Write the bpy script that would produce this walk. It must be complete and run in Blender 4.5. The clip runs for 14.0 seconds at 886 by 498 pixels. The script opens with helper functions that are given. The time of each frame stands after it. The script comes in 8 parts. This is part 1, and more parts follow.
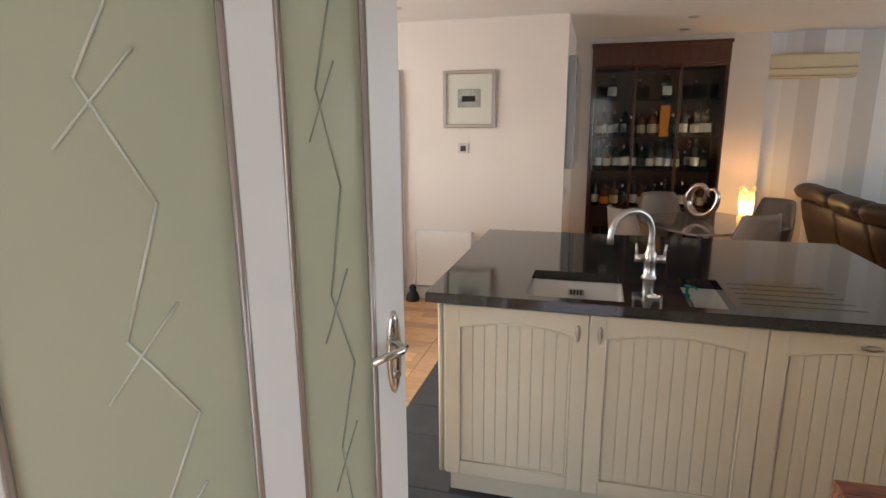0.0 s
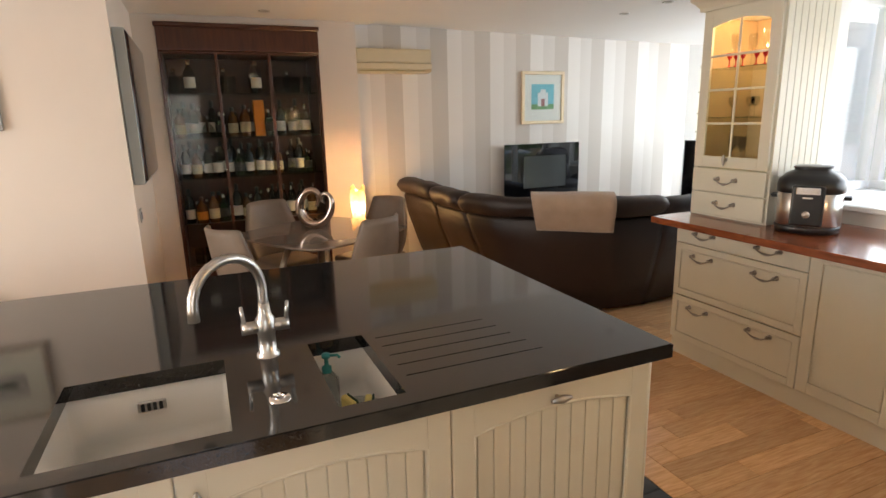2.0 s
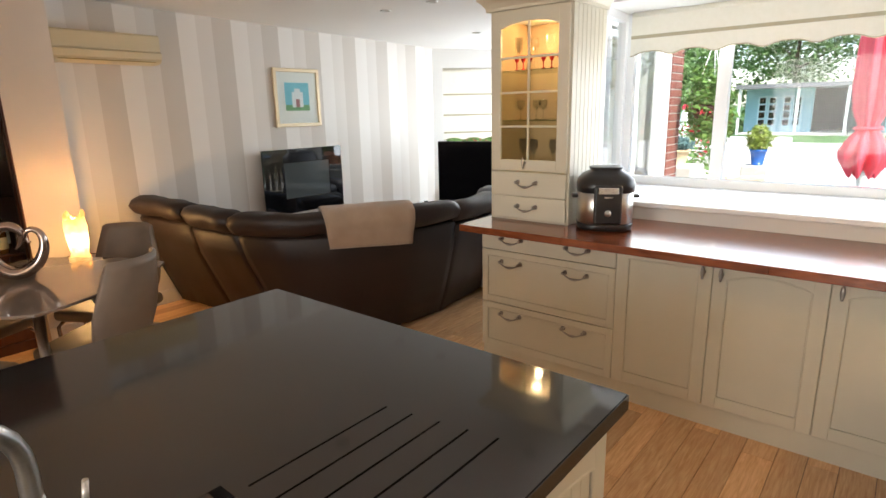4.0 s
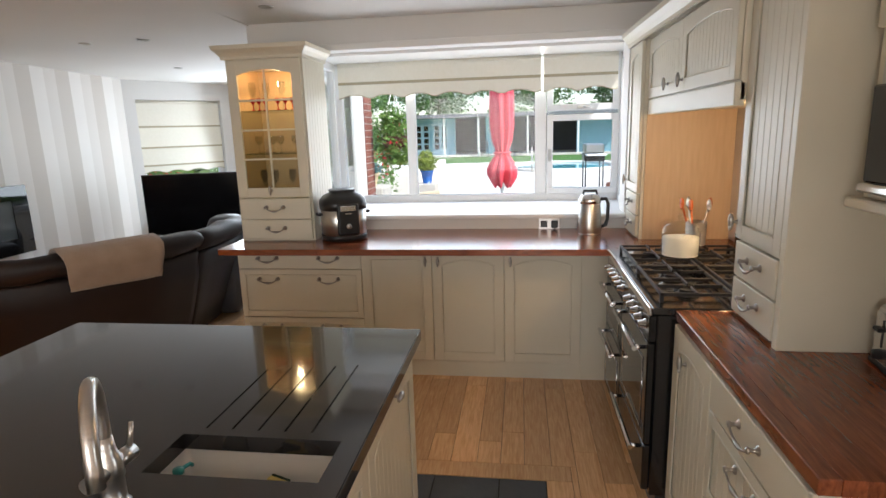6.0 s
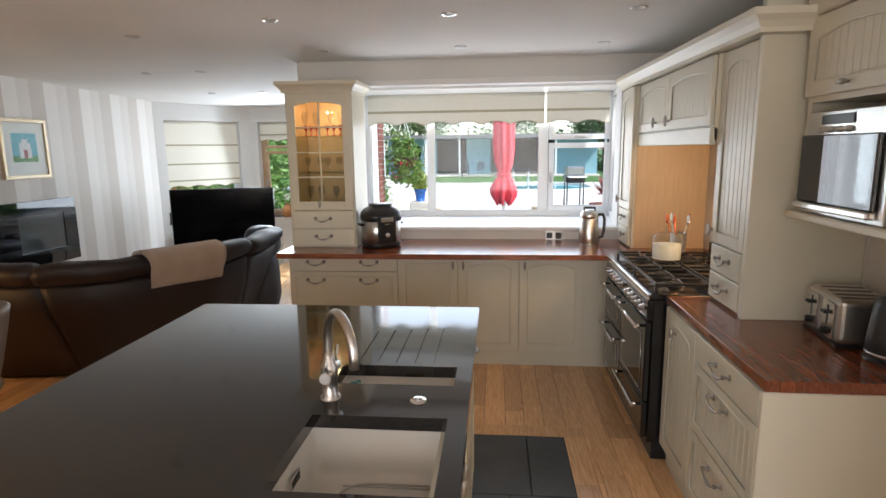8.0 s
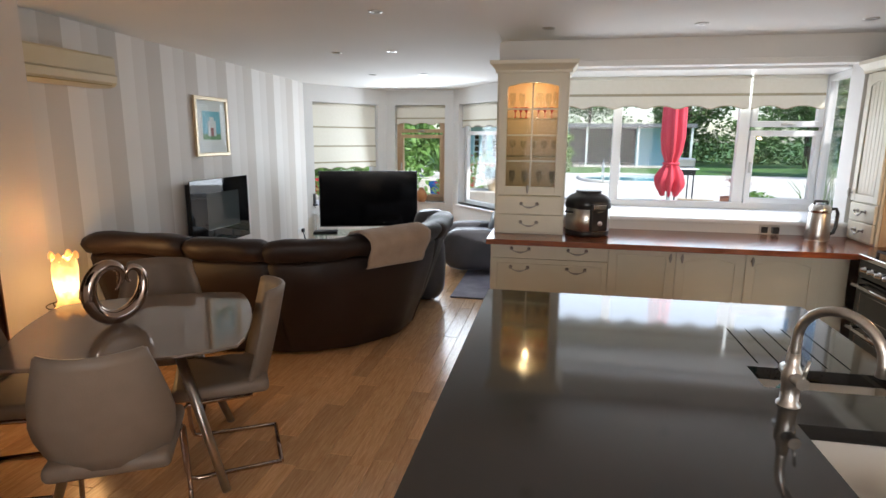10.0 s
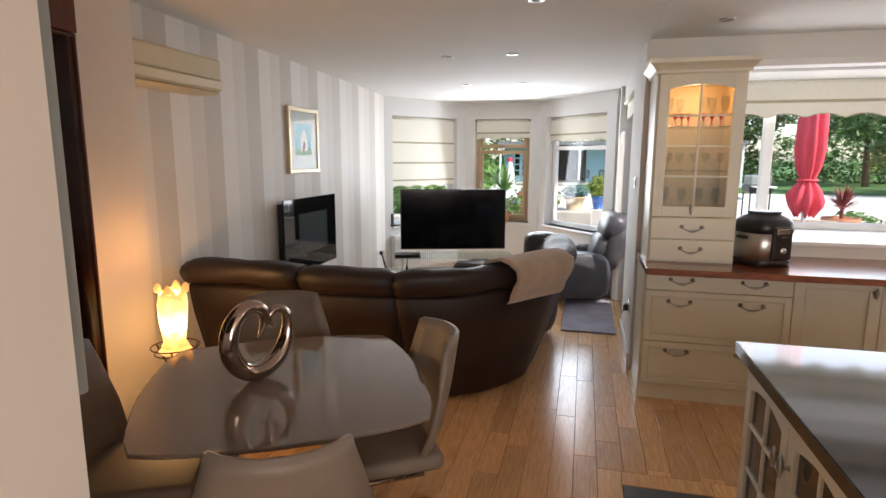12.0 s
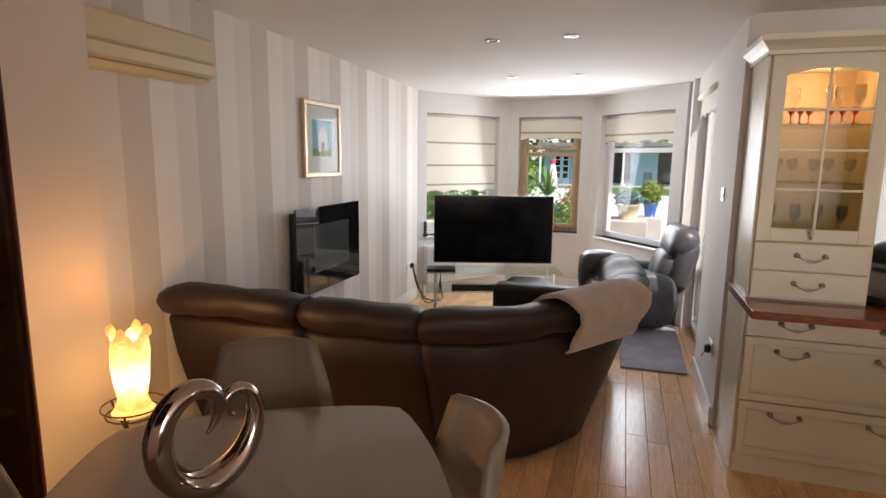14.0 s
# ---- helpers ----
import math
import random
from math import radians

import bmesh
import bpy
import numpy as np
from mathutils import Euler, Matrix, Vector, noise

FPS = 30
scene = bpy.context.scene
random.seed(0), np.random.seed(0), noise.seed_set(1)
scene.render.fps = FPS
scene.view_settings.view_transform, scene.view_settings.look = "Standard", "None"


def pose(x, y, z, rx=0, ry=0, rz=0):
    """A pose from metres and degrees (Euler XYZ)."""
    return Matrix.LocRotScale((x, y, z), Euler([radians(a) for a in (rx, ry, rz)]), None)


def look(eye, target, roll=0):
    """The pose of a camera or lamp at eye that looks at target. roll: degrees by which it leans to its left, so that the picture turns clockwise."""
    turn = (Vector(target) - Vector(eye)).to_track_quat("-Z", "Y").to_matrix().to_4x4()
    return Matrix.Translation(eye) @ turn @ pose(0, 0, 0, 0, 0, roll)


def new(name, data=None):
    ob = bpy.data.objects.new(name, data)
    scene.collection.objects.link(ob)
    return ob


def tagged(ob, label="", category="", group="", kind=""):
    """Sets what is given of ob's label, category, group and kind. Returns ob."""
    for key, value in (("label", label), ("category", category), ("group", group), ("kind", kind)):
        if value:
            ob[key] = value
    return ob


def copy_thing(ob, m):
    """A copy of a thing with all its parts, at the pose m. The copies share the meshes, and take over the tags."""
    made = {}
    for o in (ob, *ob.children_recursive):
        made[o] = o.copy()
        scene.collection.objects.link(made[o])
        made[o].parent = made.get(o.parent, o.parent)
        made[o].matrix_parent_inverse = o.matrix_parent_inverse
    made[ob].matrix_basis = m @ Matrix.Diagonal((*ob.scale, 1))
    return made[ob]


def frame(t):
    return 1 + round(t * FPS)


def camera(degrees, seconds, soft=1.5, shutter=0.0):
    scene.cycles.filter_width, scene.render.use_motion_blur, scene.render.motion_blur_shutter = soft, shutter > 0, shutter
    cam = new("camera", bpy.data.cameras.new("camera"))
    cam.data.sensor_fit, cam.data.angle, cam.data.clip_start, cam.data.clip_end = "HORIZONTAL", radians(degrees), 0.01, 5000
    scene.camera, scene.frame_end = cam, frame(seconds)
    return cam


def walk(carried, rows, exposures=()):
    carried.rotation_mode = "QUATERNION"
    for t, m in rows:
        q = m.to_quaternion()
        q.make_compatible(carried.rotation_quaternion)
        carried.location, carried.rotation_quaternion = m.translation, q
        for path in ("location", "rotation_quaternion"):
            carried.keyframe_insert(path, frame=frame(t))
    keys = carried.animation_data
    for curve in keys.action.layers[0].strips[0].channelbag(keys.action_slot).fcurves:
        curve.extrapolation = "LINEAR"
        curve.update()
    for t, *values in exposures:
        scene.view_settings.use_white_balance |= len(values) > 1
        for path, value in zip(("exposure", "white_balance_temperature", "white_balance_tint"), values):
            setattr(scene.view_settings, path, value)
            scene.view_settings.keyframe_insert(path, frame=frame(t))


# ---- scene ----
cam = camera(76.4, 14.0)
PATH = [
    (0, (1.079, 1.646, 1.574), (0.568, 3.53, 1.136), -0.4),
    (0.5, (1.051, 1.938, 1.548), (0.966, 3.89, 1.118), -0.6),
    (1, (1.07, 2.164, 1.538), (1.366, 4.094, 1.104), -1.0),
    (1.5, (1.14, 2.385, 1.548), (1.721, 4.246, 1.101), -1.4),
    (2, (1.206, 2.595, 1.547), (1.964, 4.389, 1.09), -1.4),
    (2.5, (1.231, 2.781, 1.55), (2.117, 4.511, 1.079), -1.4),
    (3, (1.223, 2.945, 1.553), (2.256, 4.592, 1.085), -1.4),
    (3.5, (1.194, 3.126, 1.557), (2.426, 4.63, 1.086), -1.4),
    (4, (1.167, 3.261, 1.569), (2.665, 4.498, 1.092), -1.3),
    (4.2, (1.093, 3.294, 1.545), (2.713, 4.371, 1.079), -0.7),
    (6.3, (0.324, 3.344, 1.65), (2.27, 3.559, 1.243), -1.6),
    (6.5, (0.242, 3.36, 1.66), (2.194, 3.539, 1.264), -1.4),
    (7, (0.035, 3.371, 1.656), (1.998, 3.505, 1.296), -1.3),
    (7.5, (-0.119, 3.424, 1.656), (1.845, 3.564, 1.307), -0.9),
    (8, (-0.279, 3.612, 1.674), (1.681, 3.799, 1.325), -0.7),
    (8.5, (-0.362, 3.852, 1.658), (1.59, 4.103, 1.305), -0.6),
    (11, (-0.115, 5.375, 1.63), (1.799, 5.825, 1.263), 0.8),
    (11.5, (0.009, 5.577, 1.614), (1.92, 6.062, 1.278), 0.6),
    (12, (0.149, 5.643, 1.589), (2.064, 6.121, 1.266), 0.2),
    (12.5, (0.357, 5.667, 1.612), (2.278, 6.112, 1.278), 0.2),
    (13, (0.498, 5.658, 1.614), (2.42, 6.102, 1.283), 0.2),
    (13.5, (0.682, 5.765, 1.617), (2.592, 6.253, 1.283), 0.7),
    (14, (0.88, 5.851, 1.608), (2.76, 6.452, 1.285), 0.7),
]
walk(cam, [(t, look(eye, target, roll)) for t, eye, target, roll in PATH],
     exposures=[(0.0, 1.2, 5800, 8), (0.6, 1.35, 6000, 10), (1.0, 1.25, 6900, 13), (1.6, 1.4, 6350, 10), (2.2, 1.6, 6450, 10), (3.2, 1.6, 6400, 10), (4.2, 1.45, 6450, 10), (6.3, 0.97, 6150, 11), (8.7, 0.95, 6150, 11), (11.0, 0.85, 6200, 12), (12.0, 1.05, 6500, 14), (12.5, 0.9, 6250, 12), (14.0, 0.95, 6800, 17)])

# ---- light ----
world = bpy.data.worlds.new("world")
scene.world = world
world.use_nodes = True
wn = world.node_tree
sky = wn.nodes.new("ShaderNodeTexSky")
sky.sky_type = "NISHITA"
sky.sun_disc = False
SUN_EL, SUN_AZ = radians(50), radians(215)
sky.sun_elevation = SUN_EL
sky.sun_rotation = SUN_AZ
wn.links.new(sky.outputs[0], wn.nodes["Background"].inputs[0])
wn.nodes["Background"].inputs[1].default_value = 0.15
sun = new("sun", bpy.data.lights.new("sun", "SUN"))
sun.data.energy, sun.data.angle, sun.data.color = 3.0, radians(0.6), (1.0, 0.95, 0.87)
sun.matrix_basis = look((-11, -15.5, 22.6), (0, 0, 0))


def area(name, m, w, h, power, colour=(1, 1, 1)):
    lamp = new(name, bpy.data.lights.new(name, "AREA"))
    lamp.data.shape, lamp.data.size, lamp.data.size_y = "RECTANGLE", w, h
    lamp.data.energy, lamp.data.color = power, colour
    lamp.matrix_basis = m
    return lamp


def point(name, p, power, colour, size=0.03):
    lamp = new(name, bpy.data.lights.new(name, "POINT"))
    lamp.data.energy, lamp.data.color, lamp.data.shadow_soft_size = power, colour, size
    lamp.location = p
    return lamp


area("sky_in_kitchen_window", look((5.14, 3.72, 1.62), (2, 3.72, 1.75)), 2.1, 1.1, 11, (0.93, 0.97, 1.0))
area("sky_in_bay_window", look((7.75, 6.8, 1.5), (4, 6.8, 1.0)), 1.0, 1.2, 17, (0.86, 0.94, 1.0))
area("sky_in_bay_window_side", look((7.3, 5.9, 1.5), (4, 7.5, 1.0)), 0.8, 1.2, 9, (0.86, 0.94, 1.0))
area("sky_in_hall_window", look((1.2, -0.55, 1.35), (1.2, 4, 1.0)), 1.9, 1.8, 9, (1.0, 0.98, 0.96))
# Added warm fill from the west; no light source is known there.
area("west_fill", look((-3.3, 4.0, 1.5), (2, 4.0, 1.0)), 2.8, 1.7, 46, (1.0, 0.95, 0.88))
point("table_lamp_bulb", (2.50, 7.64, 0.80), 6.0, (1.0, 0.55, 0.2), 0.06)
point("dresser_light", (4.20, 4.965, 1.97), 1.3, (1.0, 0.66, 0.32), 0.02)
point("hood_light", (2.93, 2.30, 1.66), 6.0, (1.0, 0.62, 0.32), 0.03)

# ---- tools ----
def link_mesh(name, bm, mats, parent=None, label="", smooth=False, kind=""):
    """A bmesh as one mesh object."""
    me = bpy.data.meshes.new(name)
    if smooth:
        for f in bm.faces:
            f.smooth = True
    bm.to_mesh(me)
    bm.free()
    for m in (mats if isinstance(mats, (list, tuple)) else [mats]):
        me.materials.append(m)
    ob = new(name, me)
    ob.parent = parent
    tagged(ob, label=label, kind=kind)
    return ob


def part(name, bm, mats, parent, label="", smooth=False, kind=""):
    return link_mesh(name, bm, mats, parent, label, smooth, kind)


def thing(name, loc, label, category, group="", rz=0.0, kind=""):
    ob = new(name)
    ob.location = loc
    ob.rotation_euler = (0, 0, radians(rz))
    ob.empty_display_size = 0.05
    return tagged(ob, label, category, group, kind)


def box(bm, x0, x1, y0, y1, z0, z1, bevel=0.0, mi=0, seg=1, m=None):
    """A box between two corners, its edges rounded by bevel."""
    mat = Matrix.Translation(((x0 + x1) / 2, (y0 + y1) / 2, (z0 + z1) / 2)) @ Matrix.Diagonal((abs(x1 - x0), abs(y1 - y0), abs(z1 - z0), 1))
    if m is not None:
        mat = m @ mat
    r = bmesh.ops.create_cube(bm, size=1.0, matrix=mat)
    vs = r["verts"]
    fs = list({f for v in vs for f in v.link_faces})
    for f in fs:
        f.material_index = mi
    if bevel > 0:
        es = list({e for v in vs for e in v.link_edges})
        out = bmesh.ops.bevel(bm, geom=es, offset=bevel, segments=seg, affect="EDGES", profile=0.5)
        for f in out["faces"]:
            f.material_index = mi
    return bm


def cyl(bm, p0, p1, r0, r1=None, n=16, mi=0, caps=True):
    """A cylinder or cone from p0 to p1."""
    r1 = r0 if r1 is None else r1
    p0, p1 = Vector(p0), Vector(p1)
    d = p1 - p0
    rot = d.to_track_quat("Z", "Y").to_matrix().to_4x4()
    m = Matrix.Translation((p0 + p1) / 2) @ rot
    r = bmesh.ops.create_cone(bm, cap_ends=caps, segments=n, radius1=r0, radius2=r1, depth=d.length, matrix=m)
    for f in {f for v in r["verts"] for f in v.link_faces}:
        f.material_index = mi
        f.smooth = len(f.verts) == 4
    return bm


def lathe(bm, prof, n=24, at=(0, 0, 0), mi=0, m=None):
    """A turned body: prof is a list of (radius, height)."""
    rings = []
    base = Matrix.Translation(at) if m is None else m
    for r, z in prof:
        if r < 1e-5:
            rings.append([bm.verts.new(base @ Vector((0, 0, z)))])
        else:
            rings.append([bm.verts.new(base @ Vector((r * math.cos(2 * math.pi * i / n), r * math.sin(2 * math.pi * i / n), z))) for i in range(n)])
    for a, b in zip(rings, rings[1:]):
        for i in range(n):
            j = (i + 1) % n
            if len(a) == 1 and len(b) == 1:
                continue
            if len(a) == 1:
                f = bm.faces.new((a[0], b[i], b[j]))
            elif len(b) == 1:
                f = bm.faces.new((a[i], a[j], b[0]))
            else:
                f = bm.faces.new((a[i], a[j], b[j], b[i]))
            f.smooth, f.material_index = True, mi
    return bm


def tube(bm, pts, r, n=8, mi=0, closed=False):
    """A round tube along points; r is a number or a list."""
    pts = [Vector(p) for p in pts]
    k = len(pts)
    rs = r if isinstance(r, (list, tuple)) else [r] * k
    rings = []
    up = None
    for i, p in enumerate(pts):
        if closed:
            d = pts[(i + 1) % k] - pts[i - 1]
        else:
            d = pts[min(i + 1, k - 1)] - pts[max(i - 1, 0)]
        d.normalize()
        if up is None:
            up = d.orthogonal().normalized()
        up = (up - d * up.dot(d)).normalized()
        side = d.cross(up)
        rings.append([bm.verts.new(p + rs[i] * (math.cos(2 * math.pi * j / n) * up + math.sin(2 * math.pi * j / n) * side)) for j in range(n)])
    pairs = list(zip(rings, rings[1:])) + ([(rings[-1], rings[0])] if closed else [])
    for a, b in pairs:
        for j in range(n):
            f = bm.faces.new((a[j], a[(j + 1) % n], b[(j + 1) % n], b[j]))
            f.smooth, f.material_index = True, mi
    if not closed:
        bm.faces.new(list(reversed(rings[0]))).material_index = mi
        bm.faces.new(rings[-1]).material_index = mi
    return bm


def prism(bm, poly, z0, z1, mi=0, m=None):
    """A polygon in x, y raised from z0 to z1."""
    m = m or Matrix.Identity(4)
    a = [bm.verts.new(m @ Vector((x, y, z0))) for x, y in poly]
    b = [bm.verts.new(m @ Vector((x, y, z1))) for x, y in poly]
    n = len(poly)
    fs = [bm.faces.new(list(reversed(a))), bm.faces.new(b)]
    for i in range(n):
        fs.append(bm.faces.new((a[i], a[(i + 1) % n], b[(i + 1) % n], b[i])))
    for f in fs:
        f.material_index = mi
    bmesh.ops.recalc_face_normals(bm, faces=fs)
    return bm


def arc(cx, cy, r, a0, a1, n):
    return [(cx + r * math.cos(radians(a0 + (a1 - a0) * i / n)), cy + r * math.sin(radians(a0 + (a1 - a0) * i / n))) for i in range(n + 1)]


def wall_run(name, p0, p1, z0, z1, thick, mats, holes=(), kind="structure"):
    """An upright wall from p0 to p1 (its inner face), thick to the right of the way; holes are (s0, s1, z0, z1) along it."""
    p0, p1 = Vector((*p0, 0)), Vector((*p1, 0))
    d = p1 - p0
    length = d.length
    m = Matrix.Translation(p0) @ Matrix.Rotation(math.atan2(d.y, d.x), 4, "Z")
    bm = bmesh.new()
    cuts = sorted({0, length, *[h[0] for h in holes], *[h[1] for h in holes]})
    for a, b in zip(cuts, cuts[1:]):
        mid = (a + b) / 2
        spans = sorted((h[2], h[3]) for h in holes if h[0] < mid < h[1])
        z = z0
        for lo, hi in spans:
            if lo > z + 1e-4:
                box(bm, a, b, -thick, 0, z, lo, m=m)
            z = hi
        if z < z1 - 1e-4:
            box(bm, a, b, -thick, 0, z, z1, m=m)
    bmesh.ops.remove_doubles(bm, verts=bm.verts, dist=1e-5)
    return link_mesh(name, bm, mats, kind=kind)

# ---- materials ----
def mat(name, base, rough=0.5, metal=0.0, c2=None, scale=8.0, bump=0.0, bscale=60.0, stretch=(1, 1, 1), coat=0.0, spec=None, rvar=0.0, detail=4.0, contrast=1.0, trans=0.0, emit=None, estr=0.0, sheen=0.0, ior=None):
    m = bpy.data.materials.new(name)
    m.use_nodes = True
    nt = m.node_tree
    b = nt.nodes["Principled BSDF"]
    b.inputs["Base Color"].default_value = (*base, 1)
    b.inputs["Roughness"].default_value = rough
    b.inputs["Metallic"].default_value = metal
    b.inputs["Coat Weight"].default_value = coat
    b.inputs["Coat Roughness"].default_value = 0.08
    b.inputs["Transmission Weight"].default_value = trans
    b.inputs["Sheen Weight"].default_value = sheen
    if ior:
        b.inputs["IOR"].default_value = ior
    if spec is not None:
        b.inputs["Specular IOR Level"].default_value = spec
    if emit:
        b.inputs["Emission Color"].default_value = (*emit, 1)
        b.inputs["Emission Strength"].default_value = estr
    tc = nt.nodes.new("ShaderNodeTexCoord")
    mp = nt.nodes.new("ShaderNodeMapping")
    mp.inputs["Scale"].default_value = stretch
    nt.links.new(tc.outputs["Object"], mp.inputs[0])
    if c2 is not None:
        n = nt.nodes.new("ShaderNodeTexNoise")
        n.inputs["Scale"].default_value, n.inputs["Detail"].default_value = scale, detail
        nt.links.new(mp.outputs[0], n.inputs["Vector"])
        r = nt.nodes.new("ShaderNodeValToRGB")
        r.color_ramp.elements[0].color, r.color_ramp.elements[1].color = (*base, 1), (*c2, 1)
        r.color_ramp.elements[0].position, r.color_ramp.elements[1].position = 0.5 - 0.2 / contrast, 0.5 + 0.2 / contrast
        nt.links.new(n.outputs[0], r.inputs[0])
        nt.links.new(r.outputs[0], b.inputs["Base Color"])
    if bump:
        n2 = nt.nodes.new("ShaderNodeTexNoise")
        n2.inputs["Scale"].default_value, n2.inputs["Detail"].default_value = bscale, 5
        nt.links.new(mp.outputs[0], n2.inputs["Vector"])
        bp = nt.nodes.new("ShaderNodeBump")
        bp.inputs["Strength"].default_value, bp.inputs["Distance"].default_value = bump, 0.004
        nt.links.new(n2.outputs[0], bp.inputs["Height"])
        nt.links.new(bp.outputs[0], b.inputs["Normal"])
    if rvar:
        n3 = nt.nodes.new("ShaderNodeTexNoise")
        n3.inputs["Scale"].default_value = 5
        nt.links.new(mp.outputs[0], n3.inputs["Vector"])
        mr = nt.nodes.new("ShaderNodeMapRange")
        mr.inputs[3].default_value, mr.inputs[4].default_value = max(rough - rvar, 0.01), rough + rvar
        nt.links.new(n3.outputs[0], mr.inputs[0])
        nt.links.new(mr.outputs[0], b.inputs["Roughness"])
    return m


def glassy(name, tint=(1, 1, 1), rough=0.0, mix=0.02, top=0.85):
    """A thin pane: mostly see-through, with a mirror part by Fresnel."""
    m = bpy.data.materials.new(name)
    m.use_nodes = True
    nt = m.node_tree
    nt.nodes.clear()
    out = nt.nodes.new("ShaderNodeOutputMaterial")
    tr, gl = nt.nodes.new("ShaderNodeBsdfTransparent"), nt.nodes.new("ShaderNodeBsdfGlossy")
    tr.inputs[0].default_value = (*tint, 1)
    gl.inputs["Roughness"].default_value = rough
    lw = nt.nodes.new("ShaderNodeLayerWeight")
    lw.inputs[0].default_value = 0.5
    pw = nt.nodes.new("ShaderNodeMath")
    pw.operation = "POWER"
    pw.inputs[1].default_value = 4.0
    fr = nt.nodes.new("ShaderNodeMath")
    fr.operation = "MULTIPLY_ADD"
    fr.inputs[1].default_value, fr.inputs[2].default_value = top, mix
    nt.links.new(lw.outputs["Facing"], pw.inputs[0])
    nt.links.new(pw.outputs[0], fr.inputs[0])
    mx = nt.nodes.new("ShaderNodeMixShader")
    nt.links.new(fr.outputs[0], mx.inputs[0])
    nt.links.new(tr.outputs[0], mx.inputs[1])
    nt.links.new(gl.outputs[0], mx.inputs[2])
    nt.links.new(mx.outputs[0], out.inputs[0])
    return m


M = {}
M["plaster"] = mat("plaster", (0.72, 0.66, 0.60), 0.75, c2=(0.76, 0.70, 0.64), scale=1.5, bump=0.05, bscale=120)
M["plaster_cool"] = mat("plaster_cool", (0.74, 0.73, 0.71), 0.75, c2=(0.78, 0.77, 0.75), scale=1.5, bump=0.05, bscale=120)
M["ceiling"] = mat("ceiling_paint", (0.80, 0.79, 0.77), 0.85, c2=(0.83, 0.82, 0.80), scale=1.2, bump=0.05, bscale=90)
M["white"] = mat("white_gloss", (0.80, 0.79, 0.77), 0.3, c2=(0.84, 0.83, 0.81), scale=3)
M["upvc"] = mat("white_plastic", (0.82, 0.83, 0.83), 0.3, c2=(0.85, 0.85, 0.85), scale=3)
M["cream"] = mat("cream_paint", (0.66, 0.62, 0.50), 0.38, c2=(0.70, 0.66, 0.54), scale=2.5, bump=0.04, bscale=150)
M["granite"] = mat("black_granite", (0.012, 0.011, 0.011), 0.07, c2=(0.03, 0.028, 0.027), scale=240, contrast=2, rvar=0.03, spec=0.95)
M["oakboard"] = mat("oak_board", (0.42, 0.24, 0.11), 0.32, c2=(0.52, 0.31, 0.15), scale=6, stretch=(1, 12, 1), bump=0.06, bscale=30)
M["cherry"] = mat("cherry_worktop", (0.16, 0.040, 0.014), 0.22, c2=(0.26, 0.075, 0.026), scale=5, stretch=(12, 1, 12), bump=0.03, coat=0.3)
M["leather"] = mat("brown_leather", (0.016, 0.0088, 0.0075), 0.52, c2=(0.025, 0.014, 0.0115), scale=5, bump=0.35, bscale=140, rvar=0.06, spec=0.45)
M["black"] = mat("black_plastic", (0.012, 0.012, 0.013), 0.3, c2=(0.018, 0.018, 0.019), scale=20)
M["steel"] = mat("brushed_steel", (0.55, 0.54, 0.52), 0.28, 1.0, c2=(0.62, 0.61, 0.59), scale=8, stretch=(1, 1, 30))
M["chrome"] = mat("chrome", (0.75, 0.74, 0.72), 0.09, 1.0)
M["taupe"] = mat("taupe_leather", (0.20, 0.155, 0.12), 0.5, c2=(0.24, 0.19, 0.15), scale=6, bump=0.2, bscale=160)
M["glass"] = glassy("clear_glass", (0.97, 0.985, 0.98))
M["coated_glass"] = glassy("coated_glass", (0.97, 0.985, 0.98), mix=0.006, top=0.25)
M["bar_glass"] = glassy("dusty_bar_glass", (0.92, 0.93, 0.92), mix=0.012, top=0.45)
M["darkwood"] = mat("mahogany", (0.060, 0.018, 0.010), 0.3, c2=(0.11, 0.034, 0.017), scale=4, stretch=(10, 10, 1), bump=0.05)
M["slate"] = mat("slate", (0.035, 0.042, 0.050), 0.42, c2=(0.06, 0.068, 0.078), scale=4, bump=0.6, bscale=14)
M["table_glass"] = mat("latte_glass", (0.22, 0.175, 0.145), 0.04, c2=(0.235, 0.19, 0.157), scale=3, spec=0.95)
M["grass"] = mat("grass", (0.05, 0.13, 0.02), 0.8, c2=(0.09, 0.20, 0.04), scale=3)
M["patio"] = mat("patio_stone", (0.62, 0.57, 0.50), 0.8, c2=(0.70, 0.66, 0.60), scale=2)
M["lamp_alabaster"] = mat("lit_alabaster", (0.5, 0.32, 0.14), 0.5, emit=(1.0, 0.42, 0.09), estr=0.8)
M["pink"] = mat("pink_canvas", (0.65, 0.05, 0.09), 0.8, c2=(0.75, 0.08, 0.12), scale=4)
M["blind"] = mat("cream_blind", (0.82, 0.79, 0.68), 0.8, c2=(0.85, 0.82, 0.72), scale=30)
M["braid"] = mat("olive_braid", (0.42, 0.37, 0.25), 0.8, c2=(0.48, 0.43, 0.3), scale=60)
M["oakframe"] = mat("pale_oak_frame", (0.50, 0.34, 0.20), 0.4, c2=(0.58, 0.41, 0.26), scale=6, stretch=(10, 10, 1))
M["frost_lens"] = mat("frosted_lens", (0.55, 0.55, 0.52), 0.4)
M["cream_in"] = mat("pale_wood_lining", (0.50, 0.34, 0.19), 0.5, c2=(0.56, 0.39, 0.22), scale=5)
